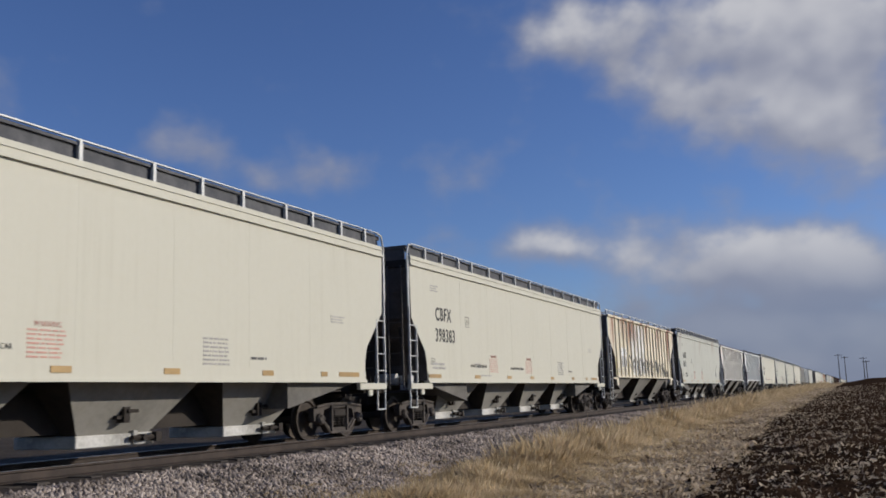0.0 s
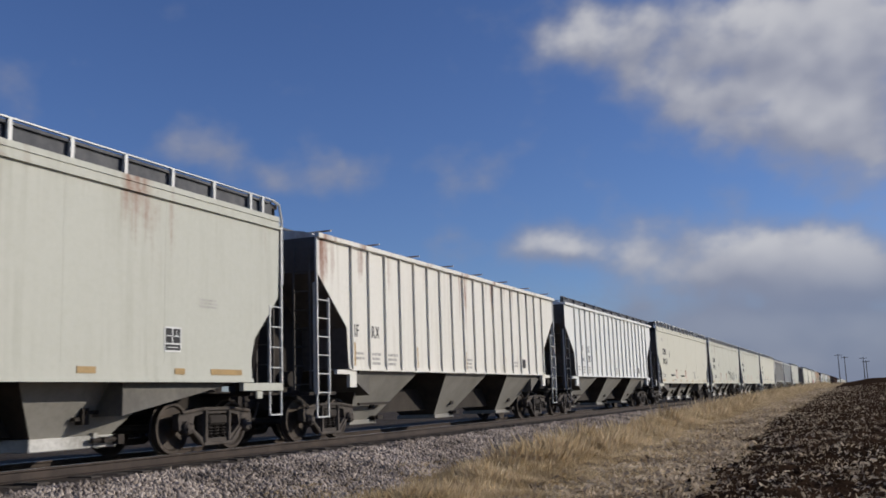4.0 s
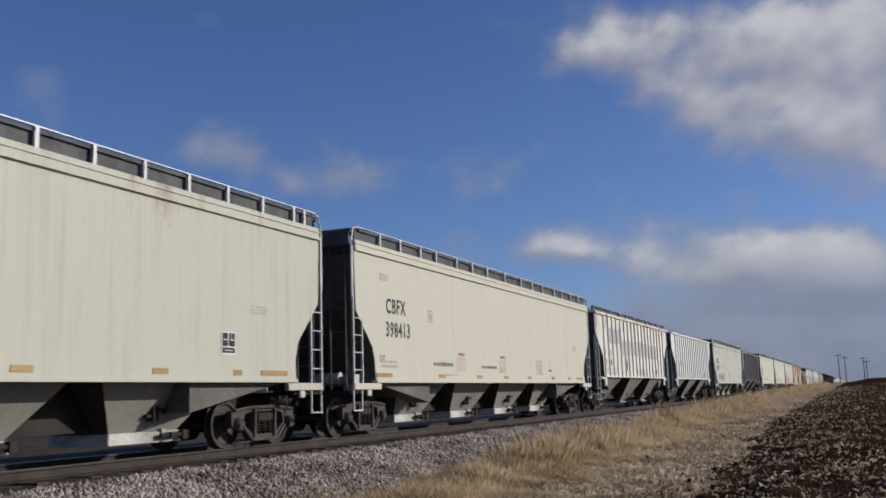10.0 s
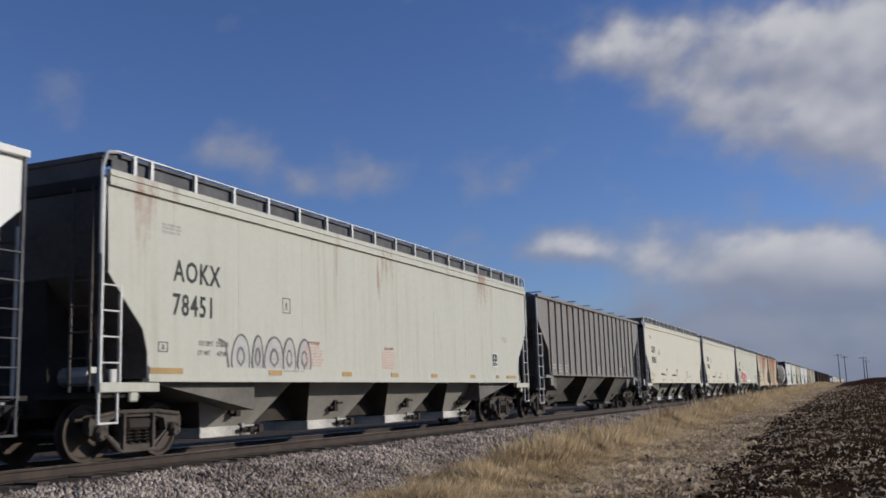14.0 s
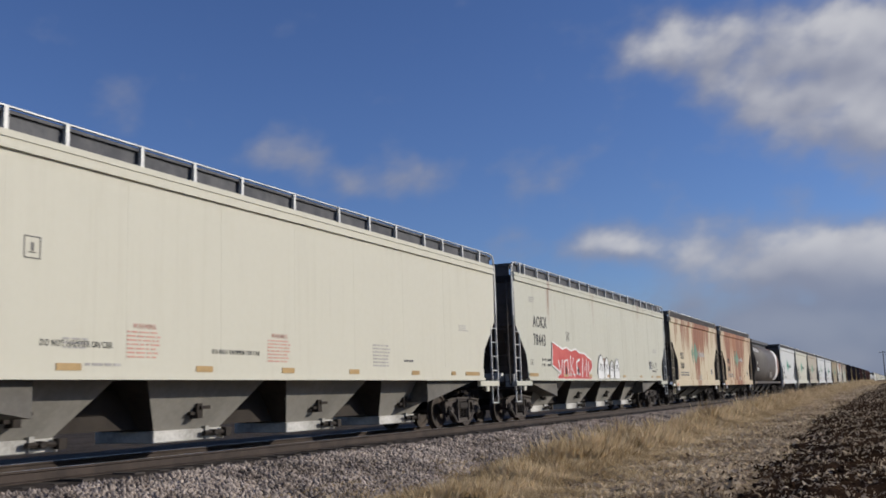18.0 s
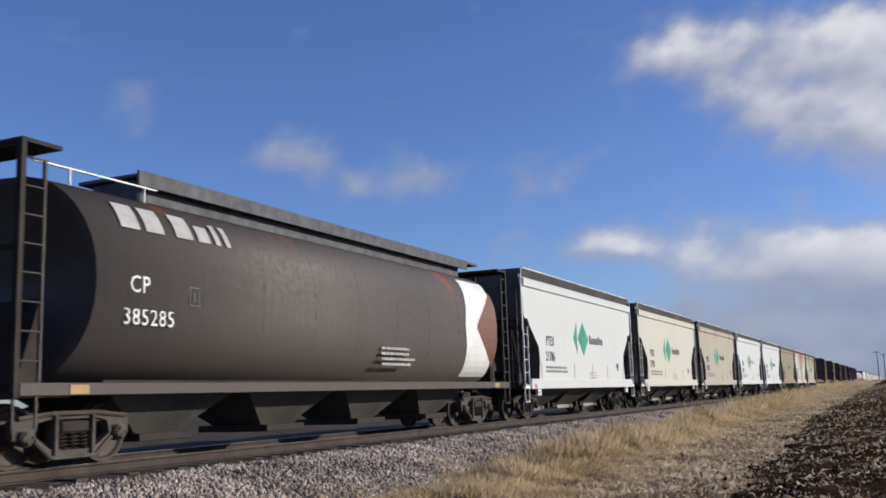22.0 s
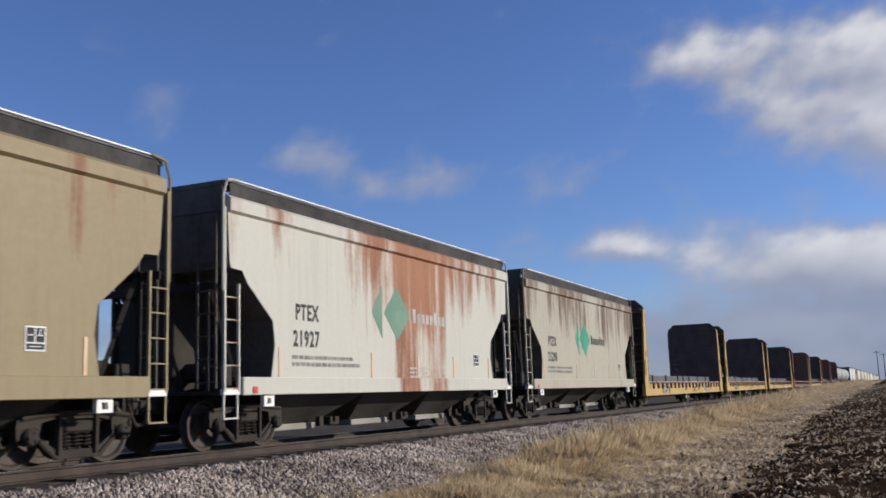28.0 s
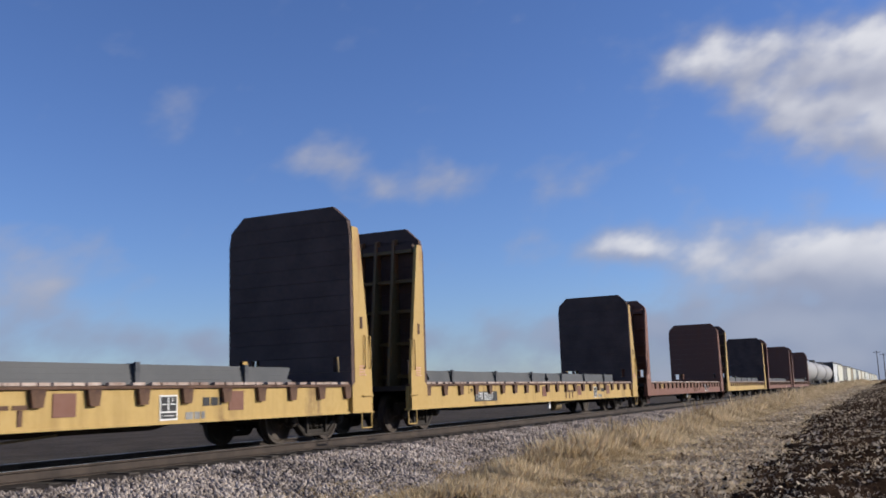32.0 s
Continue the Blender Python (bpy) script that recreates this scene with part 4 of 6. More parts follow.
    if full:
        bars(car, BLACK_GREY, -h + 1.9, 1.72, 2.6, 2, 0.075, 0.06, x, seed)
        bars(car, FADED_INK, 0.2, 1.55, 1.1, 3, 0.05, 0.05, x, seed + 1)
        for y in (-h + 1.46, -1.6, 0.6, 2.6, h - 1.56):
            plate(car, AMBER_FADED, y, 1.3, 0.07, 0.55, x, "reflector", "upright faded orange reflective strip")
        consolidated(car, h - 2.55, 1.62, x, 0.34)
        plate(car, RED, -h + 0.6, 1.0, 0.14, 0.12, 1.64, "reflector", "small red reflector")
    return car


BLACK_GREY = grimy("worn_black_stencil", (0.10, 0.10, 0.10), (0.28, 0.27, 0.25), 14, 0.7)
GREEN = grimy("green_emblem_paint", (0.015, 0.20, 0.12), (0.03, 0.30, 0.19), 4, 0.6)
GREEN_DULL = grimy("dull_green_emblem_paint", (0.10, 0.20, 0.14), (0.17, 0.27, 0.2), 4, 0.7)
AMBER_FADED = grimy("faded_orange_strip", (0.50, 0.33, 0.20), (0.62, 0.45, 0.30), 9, 0.5)
YELLOW = wagon_paint("weathered_yellow_paint", (0.43, 0.28, 0.085), 0.30, 0.55, 3.0)
YELLOW_DULL = wagon_paint("dull_yellow_paint", (0.15, 0.105, 0.045), 0.5, 0.6, 5.0)
YELLOW_SILL = wagon_paint("rust_stained_yellow_paint", (0.43, 0.285, 0.09), 0.62, 0.7, 23.0, streak_rgb=(0.10, 0.045, 0.022))
BROWN = wagon_paint("oxide_brown_paint", (0.16, 0.065, 0.04), 0.2, 0.4, 6.0)
TANK_Y = 1.15
PALE_BOARD = grimy("pale_worn_board_ends", (0.20, 0.13, 0.10), (0.52, 0.42, 0.36), 9, 0.8)
PLANK = grimy("dark_bulkhead_lining", (0.070, 0.044, 0.036), (0.115, 0.074, 0.060), 4, 0.85)
STEEL_LOAD = grimy("grey_steel_plate", (0.062, 0.064, 0.068), (0.095, 0.095, 0.097), 2, 0.6, 0.1)


# ---- cylindrical hopper ----
def cylinder_hopper(middle, length, paint, label):
    h = length / 2 - 0.6
    car = begin("cylindrical_hopper_car", label, middle)

    def saddle(z):
        """How far the end of the shell is set back at a height."""
        return 0.86 + 0.40 * (1 - min(1.0, abs(z - 2.72) / 1.62) ** 2)

    def shell(bm):
        n = 36
        prof = [(1.60 * math.copysign(abs(math.cos(a)) ** 0.68, math.cos(a)), 2.72 + 1.62 * math.copysign(abs(math.sin(a)) ** 0.86, math.sin(a))) for a in (2 * math.pi * i / n for i in range(n))]
        rings = []
        for e, sc in ((-1, 0.93), (-1, 1.0), (1, 1.0), (1, 0.93)):
            rings.append([bm.verts.new((x * sc, e * (h - saddle(z) + (0.03 if sc < 1 else 0)), 2.72 + (z - 2.72) * sc)) for x, z in prof])
        for a, b in zip(rings, rings[1:]):
            for i in range(n):
                bm.faces.new((a[i], a[(i + 1) % n], b[(i + 1) % n], b[i])).smooth = b is rings[2]
        for r, e in ((rings[0], -1), (rings[-1], 1)):
            hub = bm.verts.new((0, e * (h - 1.25), 2.72))
            for i in range(n):
                bm.faces.new((r[i], r[(i + 1) % n], hub))
        bmesh.ops.recalc_face_normals(bm, faces=bm.faces[:])
    obj_from("body", "cyl_body", shell, paint, car)
    def rim(a):
        x, z = math.cos(a), math.sin(a)
        return (1.60 * math.copysign(abs(x) ** 0.68, x), 0, 2.72 + 1.62 * math.copysign(abs(z) ** 0.86, z))

    for i in range(9):
        y = -h + 1.9 + (2 * h - 3.8) * i / 8
        obj_from("seam_band", "cyl_band", lambda bm: [tube(bm, rim(-0.9 + 0.2 * j), rim(-0.68 + 0.2 * j), 0.004, 4) for j in range(10)], paint, car, pose(0, y, 0))
    obj_from("side_sill", "cyl_sill", lambda bm: [box(bm, min(s * 1.36, s * 1.55), max(s * 1.36, s * 1.55), -h, h, 1.02, 1.2, 0.01) for s in (-1, 1)], paint, car)
    obj_from("roof_walk", "cyl_walk", lambda bm: box(bm, -0.75, 0.75, -h + 3.1, h - 0.2, 4.74, 4.80), GRATING, car)
    obj_from("hatch_trough", "cyl_hatch", lambda bm: (box(bm, -0.55, 0.55, -h + 3.2, h - 1.2, 4.3, 4.74, 0.04), box(bm, 0.7, 0.75, -h + 3.0, h - 1.0, 4.56, 4.82)), GRATING, car)
    obj_from("roof_handrail", "cyl_rail", lambda bm: (tube(bm, (0.95, -h + 0.6, 4.46), (0.95, -h + 3.2, 4.46), 0.022, 5), tube(bm, (0.95, -h + 1.3, 4.2), (0.95, -h + 1.3, 4.48), 0.02, 5), tube(bm, (0.95, -h + 2.9, 4.2), (0.95, -h + 2.9, 4.48), 0.02, 5)), BRIGHT, car)
    for e in (-1, 1):
        def cage(bm, e=e):
            for x in (-1.5, -0.5, 0.5, 1.5):
                box(bm, x - 0.05, x + 0.05, min(e * (h + 0.02), e * (h + 0.1)), max(e * (h + 0.02), e * (h + 0.1)), 1.0, 4.55)
            for z in (1.2, 2.0, 3.0, 4.45):
                box(bm, -1.5, 1.5, min(e * (h + 0.03), e * (h + 0.08)), max(e * (h + 0.03), e * (h + 0.08)), z, z + 0.08)
            box(bm, -1.55, 1.55, min(e * (h - 0.6), e * (h + 0.1)), max(e * (h - 0.6), e * (h + 0.1)), 4.5, 4.56)
            box(bm, -1.5, 1.5, min(e * (h - 0.9), e * (h + 0.1)), max(e * (h - 0.9), e * (h + 0.1)), 1.0, 1.08)
        obj_from("end_frame", ("cyl_cage", e), cage, UNDER, car)
        obj_from("end_bulkhead", ("cyl_bulk", e), lambda bm: prism(bm, [(e * (h - 0.6), 1.1), (e * (h - 0.2), 1.1), (e * (h - 0.6), 2.4)], -1.2, 1.2), UNDER, car)
        ladder(car, e * (h + 0.1), 1.04, 4.3, TRUCK, x=1.52, s=-e, wide=0.4)
        plate(car, AMBER, (e * (h - 1.0) - 0.15) / SY, 1.04, 0.35, 0.13, 1.55, "reflector", "yellow reflective strip")
        truck(car, e * (length / 2 - 2.0), middle)
    span = 2 * h - 3.8
    for i in range(4):
        y = -span / 2 + span * (i + 0.5) / 4
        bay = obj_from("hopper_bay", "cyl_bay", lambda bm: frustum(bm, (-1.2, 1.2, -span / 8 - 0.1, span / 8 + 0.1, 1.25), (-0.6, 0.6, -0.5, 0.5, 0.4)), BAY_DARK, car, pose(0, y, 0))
        obj_from("outlet_gate", "cyl_gate", lambda bm: box(bm, -0.85, 0.85, -0.65, 0.65, 0.27, 0.4, 0.012), UNDER, bay)
    couplers(car, length)

    def on_side(bm, pts, lift=0.006):
        """A flat patch wrapped on the shell from (y, angle) pairs."""
        vs = []
        for y, a in pts:
            c, s = math.cos(a), math.sin(a)
            vs.append(bm.verts.new(((1.60 + lift) * math.copysign(abs(c) ** 0.68, c), y, 2.72 + (1.62 + lift) * math.copysign(abs(s) ** 0.86, s))))
        bm.faces.new(vs)
    bm = bmesh.new()
    for j in range(14):
        a0, a1 = -0.95 + 0.135 * j, -0.95 + 0.135 * (j + 1)
        u0, u1 = j / 14, (j + 1) / 14
        on_side(bm, [(h - 3.2 + 0.9 * abs(u0 - 0.5), a0), (h - saddle(2.72 + 1.62 * math.sin(a0)) - 0.01, a0), (h - saddle(2.72 + 1.62 * math.sin(a1)) - 0.01, a1), (h - 3.2 + 0.9 * abs(u1 - 0.5), a1)])
    part("pale_end_patch", bm, BRIGHT, car, "large off-white painted patch")
    bm = bmesh.new()
    for j in range(10):
        a0, a1 = -0.65 + 0.13 * j, -0.65 + 0.13 * (j + 1)
        w = lambda a: 1.5 * max(0.05, 1 - abs(a) / 0.68)
        on_side(bm, [(h - 0.95 - w(a0), a0), (h - 0.95, a0), (h - 0.95, a1), (h - 0.95 - w(a1), a1)], 0.012)
    part("dark_red_wedge", bm, BROWN, car, "dull red painted wedge")
    # the owner's name as plain strokes, then the number
    y = -h + 1.85
    for i in range(7):
        if i != 2:
            wide, top = (0.42, 0.86) if i in (0, 1, 3) else ((0.32, 0.74) if i == 4 else (0.14, 0.82))
            bm = bmesh.new()
            for j in range(4):
                b0, b1 = 0.50 + (top - 0.50) * j / 4, 0.50 + (top - 0.50) * (j + 1) / 4
                on_side(bm, [(y, b0), (y + wide, b0), (y + wide, b1), (y, b1)], 0.022)
            part("name_bar", bm, FADED_INK, car, "pale faded stroke of the owner's name")
            y += wide + 0.14
        else:
            y += 0.15
    h /= SY
    lettering("385285", 0.38, WHITE_INK, car, -h + 1.75, 2.08, 1.57, 0.92)
    lettering("CP", 0.38, WHITE_INK, car, -h + 1.85, 2.58, 1.60, 0.92)
    frame_sign(car, -h * SY + 3.3, 2.45, 0.24, 0.32, 1.60)
    bars(car, FADED_INK, 1.0, 2.0, 1.6, 4, 0.06, 0.06, 1.54)
    return car


# ---- bulkhead flat cars ----
def flat_car(middle, length, side, bulk_side, lining, label, load=True, marks="", full=True, window=True):
    h = length / 2 - 0.93
    car = begin("bulkhead_flat_car", label, middle)
    k = round(length, 2)
    obj_from("deck", ("flat_deck", k), lambda bm: box(bm, -1.48, 1.48, -h, h, 1.00, 1.12), UNDER, car)
    for s in (-1, 1):
        sill = obj_from("side_sill", ("flat_sill", k, s), lambda bm: (box(bm, min(s * 1.46, s * 1.53), max(s * 1.46, s * 1.53), -h, h, 0.56, 1.10, 0.008), box(bm, min(s * 1.42, s * 1.57), max(s * 1.42, s * 1.57), -h, h, 0.54, 0.58)), YELLOW_SILL if side is YELLOW else side, car)
        obj_from("rub_rail", ("flat_rub", k, s), lambda bm: box(bm, min(s * 1.5, s * 1.58), max(s * 1.5, s * 1.58), -h, h, 1.10, 1.15, 0.008), RUST_DARK, sill)
        if s > 0 or full:
            for i in range(21):
                y = -h + 1.0 + (2 * h - 2.0) * i / 20
                obj_from("stake_pocket", ("pocket", s), lambda bm: prism(bm, [(-0.09, 0.86), (0.09, 0.86), (0.13, 1.10), (-0.13, 1.10)], min(s * 1.53, s * 1.60), max(s * 1.53, s * 1.60)), RUST_DARK, sill, pose(0, y, 0))
    planks = []
    rnd = random.Random(int(length * 100))
    a = -h + 0.95
    while a < h - 1.2:
        w = rnd.uniform(0.16, 0.34)
        planks.append((a, a + w))
        a += w + rnd.choice((0.03, 0.03, 0.05, 0.16))
    obj_from("deck_edge", ("flat_planks", k), lambda bm: [box(bm, 1.50, 1.575, p, q, 1.155, 1.20) for p, q in planks], PALE_BOARD, car, label="pale worn ends of the deck boards")["kind"] = "stuff"
    if full:
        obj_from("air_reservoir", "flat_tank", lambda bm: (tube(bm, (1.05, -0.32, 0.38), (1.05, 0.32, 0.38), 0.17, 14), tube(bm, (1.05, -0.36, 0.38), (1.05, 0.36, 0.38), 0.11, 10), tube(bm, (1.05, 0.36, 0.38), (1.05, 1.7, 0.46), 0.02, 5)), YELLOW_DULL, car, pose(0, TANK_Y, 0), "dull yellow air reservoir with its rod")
        obj_from("valve_bracket", "flat_valve", lambda bm: (box(bm, 1.35, 1.42, -0.05, 0.07, 0.30, 0.46), tube(bm, (1.38, 0.0, 0.45), (1.38, 0.22, 0.56), 0.02, 5)), BRIGHT, car, pose(0, TANK_Y - 1.6, 0))
    obj_from("centre_sill", ("flat_cs", k), lambda bm: prism(bm, [(-h, 0.72), (-h + 3.8, 0.72), (-h + 5.5, 0.42), (h - 5.5, 0.42), (h - 3.8, 0.72), (h, 0.72), (h, 1.0), (-h, 1.0)], -0.35, 0.35), UNDER, car)
    obj_from("cross_bearer", ("flat_cb", k), lambda bm: [box(bm, -1.45, 1.45, -h + 4 + (2 * h - 8) * i / 7 - 0.05, -h + 4 + (2 * h - 8) * i / 7 + 0.05, 0.62, 1.0) for i in range(8)], UNDER, car)
    for e in (-1, 1):
        y = e * (h - 0.02)
        # lining board faces the load, ribs stand outside
        bk = obj_from("bulkhead", ("flat_bulk", k, e), lambda bm: box(bm, -1.46, 1.46, min(e * (h - 0.71), e * (h - 0.55)), max(e * (h - 0.71), e * (h - 0.55)), 4.50, 4.62), lining, car)
        n = 12
        for i in range(n):
            def board_mesh(bm, e=e, i=i):
                yy = e * (h - 0.87)
                z0, z1 = 1.10 + 3.95 * i / n, 1.10 + 3.95 * (i + 1) / n - 0.006
                cut = lambda z: 1.61 if z <= 4.66 else 1.61 - (z - 4.66) / 0.39 * 0.42
                a, b = cut(z0), cut(z1)
                if window and i == 1:
                    spans = ((-1.61, -1.33), (-1.1, -1.0), (-0.78, 1.15), (1.3, 1.61))
                else:
                    spans = ((-1, 1),)
                for u, v in spans:
                    if spans[0] == (-1, 1):
                        q = [(-a, z0), (a, z0), (b, z1), (-b, z1)]
                    else:
                        q = [(u, z0), (v, z0), (v, z1), (u, z1)]
                    d = 0.004 * ((i * 7) % 3)
                    extrude_y(bm, q, min(yy, yy + e * (0.14 + d)), max(yy, yy + e * (0.14 + d)))
            obj_from("board", ("flat_board", k, e, window, i), board_mesh, lining, bk)
        for s in (-1, 1):
            obj_from("bulkhead_post", ("flat_post", k, e, s), lambda bm: prism(bm, [(y, 0.54), (y, 1.35), (e * (h - 0.48), 4.46), (e * (h - 0.54), 4.58), (e * (h - 0.78), 4.58), (e * (h - 0.74), 1.2), (e * (h - 0.86), 1.12), (e * (h - 0.86), 0.54)], min(s * 1.54, s * 1.62), max(s * 1.54, s * 1.62)), bulk_side, car)
        for x in (-0.95, -0.45, 0.0, 0.45, 0.95):
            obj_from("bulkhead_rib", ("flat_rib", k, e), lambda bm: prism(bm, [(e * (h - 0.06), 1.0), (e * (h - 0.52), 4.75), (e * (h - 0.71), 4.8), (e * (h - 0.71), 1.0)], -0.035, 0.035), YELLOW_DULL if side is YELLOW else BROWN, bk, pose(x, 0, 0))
        for z in (1.35, 2.15, 2.95, 3.7, 4.45):
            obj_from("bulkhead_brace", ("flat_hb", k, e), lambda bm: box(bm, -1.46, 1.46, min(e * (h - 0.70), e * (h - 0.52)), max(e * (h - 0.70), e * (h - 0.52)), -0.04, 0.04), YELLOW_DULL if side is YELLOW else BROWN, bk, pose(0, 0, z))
        if full:
            yy = e * (h - 0.16)
            for a, b in (((yy - 0.2, 1.5), (yy - 0.2, 2.2)), ((yy + 0.02, 1.5), (yy + 0.02, 2.2)), ((yy - 0.3, 0.55), (yy + 0.12, 0.55)), ((yy - 0.3, 0.9), (yy + 0.12, 0.9))):
                obj_from("grab_iron", ("flat_grab", k, e, a, b), lambda bm: (tube(bm, (1.66, *a), (1.66, *b), 0.016, 5), tube(bm, (1.60, *a), (1.66, *a), 0.014, 4), tube(bm, (1.60, *b), (1.66, *b), 0.014, 4)), bulk_side, car)
            obj_from("stirrup_step", ("flat_step", k, e), lambda bm: (tube(bm, (1.60, yy - 0.3, 0.56), (1.60, yy - 0.3, 0.22), 0.018, 5), tube(bm, (1.60, yy + 0.12, 0.56), (1.60, yy + 0.12, 0.22), 0.018, 5), tube(bm, (1.60, yy - 0.3, 0.22), (1.60, yy + 0.12, 0.22), 0.018, 5)), bulk_side, car)
            plate(car, RUST_DARK, (e * (h - 0.46) - 0.05) / SY, 2.35, 0.10, 0.26, 1.621, "post_slot", "dark slot in the bulkhead post")
            bars(car, RED_INK, (e * (h - 0.42) - 0.15) / SY, 1.55, 0.3, 4, 0.03, 0.03, 1.621, 7)
        truck(car, e * (length / 2 - 2.4), middle, full, mat=UNDER)
    couplers(car, length)
    if load:
        for i, (y0, y1, top) in enumerate(((-h + 1.6, -0.2, 1.50), (-0.1, h - 2.6, 1.50))):
            ld = tagged(new("steel_plate_stack"), "long low stack of dark grey steel plate strapped on the deck", "steel plates", "loads on the flat cars")
            ld.location = (TX, middle, 0)
            MOVERS.append((ld, middle))
            for j in range(4):
                z = 1.18 + (top - 1.18) * j / 4
                bm = bmesh.new()
                box(bm, -1.25 + 0.02 * (j % 2), 1.25 - 0.012 * j, y0 + 0.05 * ((j * 3) % 4), y1 - 0.06 * ((j * 5) % 3), z, z + (top - 1.18) / 4 - 0.0015)
                part("steel_plate", bm, STEEL_LOAD, ld)
            for y in (y0 + 1.5, (y0 + y1) / 2, y1 - 1.5):
                obj_from("dunnage", "dunnage", lambda bm: box(bm, -1.3, 1.3, -0.05, 0.05, 1.12, 1.18), TIE_WOOD, ld, pose(0, y, 0))
                obj_from("strap", ("strap", i), lambda bm: (box(bm, 1.255, 1.30, -0.05, 0.05, 1.12, top + 0.03), box(bm, -1.27, 1.27, -0.03, 0.03, top + 0.0, top + 0.012)), GRATING, ld, pose(0, y, 0))
    h /= SY
    if marks:
        plate(car, BLACK_INK, -h + 3.82, 0.66, 1.62, 0.27, 1.53, "number_panel", "black panel behind the car number")
        lettering(marks, 0.32, WHITE_INK, car, -h + 3.86, 0.69, 1.544, 0.62)
    if full:
        consolidated(car, 4.44 / SY, 0.60, 1.53, 0.40)
        bars(car, BLACK_GREY, 5.05 / SY, 0.72, 0.5, 1, 0.12, 0.03, 1.53, 6)
        plate(car, YELLOW, -7.46 / SY, 0.87, 0.34, 0.20, 1.53, "bracket_plate", "yellow bracket plate with a dark hole")
        plate(car, UNDER, -7.33 / SY, 0.93, 0.08, 0.08, 1.543, "bracket_hole")
        for q, (a, b) in enumerate(((0.0, 0.34), (0.38, 0.74), (0.80, 1.05))):
            plate(car, RUST_DARK, (0.85 + a) / SY, 0.84, b - a, 0.06, 1.53, "faded_letter_bar")
            plate(car, RUST_DARK, (0.85 + (a + b) / 2 - 0.04) / SY, 0.62, 0.08, 0.215, 1.53, "faded_letter_bar")
        bars(car, BLACK_INK, h - 5.4, 0.95, 0.5, 1, 0.14, 0.03, 1.53, 5)
        for i in range(3):
            plate(car, BROWN, -h + 9.2 + 3.7 * i, 0.72, 0.42, 0.33, 1.53, "patch_plate", "red-brown primer patch")
    return car


# ---- tank cars far along the train ----
def tank_car(middle, length, paint, label):
    h = length / 2 - 0.8
    car = begin("tank_car", label, middle)

    def shell(bm):
        n, R = 28, 1.5
        rings = []
        for y, r in ((-h + 0.5, 0.4), (-h + 0.65, 1.0), (-h + 0.95, 1.4), (-h + 1.3, R), (h - 1.3, R), (h - 0.95, 1.4), (h - 0.65, 1.0), (h - 0.5, 0.4)):
            rings.append([bm.verts.new((r * math.cos(2 * math.pi * i / n), y, 2.75 + r * math.sin(2 * math.pi * i / n))) for i in range(n)])
        for a, b in zip(rings, rings[1:]):
            for i in range(n):
                bm.faces.new((a[i], a[(i + 1) % n], b[(i + 1) % n], b[i])).smooth = True
        bm.faces.new(rings[0][::-1]), bm.faces.new(rings[-1])
        bmesh.ops.recalc_face_normals(bm, faces=bm.faces[:])
    obj_from("tank", "tank_shell", shell, paint, car)
    obj_from("dome_platform", "tank_dome", lambda bm: (tube(bm, (0, 0, 4.1), (0, 0, 4.65), 0.45, 14), box(bm, -1.0, 1.0, -1.1, 1.1, 4.25, 4.3)), UNDER, car)
    for e in (-1, 1):
        obj_from("stub_sill", ("tank_sill", e), lambda bm: box(bm, -0.5, 0.5, min(e * (h - 3.2), e * h), max(e * (h - 3.2), e * h), 0.75, 1.5), UNDER, car)
        truck(car, e * (length / 2 - 2.0), middle, False)
        ladder(car, e * (h + 0.05), 1.0, 1.6, LADDER_GREY, s=-e, lite=True)
    couplers(car, length)
    return car

# ---- the train, car by car; each number is where the car's two couplers lie at 0 s ----
CREAM = wagon_paint("cream_grey_wagon_paint", (0.535, 0.515, 0.422), 0.0, 0.14, 1.0)
CREAM_B = wagon_paint("weathered_cream_wagon_paint", (0.486, 0.479, 0.399), 0.02, 0.32, 2.0)
CREAM_C = wagon_paint("pale_grey_wagon_paint", (0.46, 0.461, 0.399), 0.03, 0.38, 4.0)
RIB_TAN = wagon_paint("rusty_tan_wagon_paint", (0.68, 0.61, 0.46), 0.42, 0.4, 7.0)
RIB_OLD = wagon_paint("stained_white_wagon_paint", (0.68, 0.655, 0.59), 0.12, 0.5, 8.0)
RIB_WHITE = wagon_paint("clean_white_wagon_paint", (0.68, 0.68, 0.645), 0.0, 0.12, 9.0)
RIB_DARK = wagon_paint("dark_grey_wagon_paint", (0.20, 0.185, 0.17), 0.1, 0.6, 10.0)
POT_RUST = wagon_paint("cream_paint_with_rust_runs", (0.52, 0.445, 0.31), 0.66, 0.4, 11.0, 0.5, 7.0)
POT_RUST_B = wagon_paint("heavily_rusted_cream_paint", (0.50, 0.40, 0.265), 0.98, 0.4, 12.0, -0.5, 7.5)
POT_RUST_C = wagon_paint("white_paint_with_central_rust_runs", (0.46, 0.445, 0.385), 0.92, 0.3, 13.0, 0.8, 4.0)
POT_WORN = wagon_paint("worn_pale_paint_with_rust_patches", (0.36, 0.335, 0.262), 0.56, 0.5, 14.0, streak_rgb=(0.105, 0.054, 0.028))
POT_WHITE = wagon_paint("white_potash_wagon_paint", (0.521, 0.529, 0.512), 0.0, 0.12, 15.0)
POT_CREAM = wagon_paint("cream_potash_wagon_paint", (0.49, 0.475, 0.39), 0.0, 0.2, 16.0)
POT_TAN = wagon_paint("tan_potash_wagon_paint", (0.24, 0.19, 0.104), 0.06, 0.3, 17.0)
POT_SAND = wagon_paint("sand_potash_wagon_paint", (0.368, 0.331, 0.258), 0.10, 0.3, 21.0)
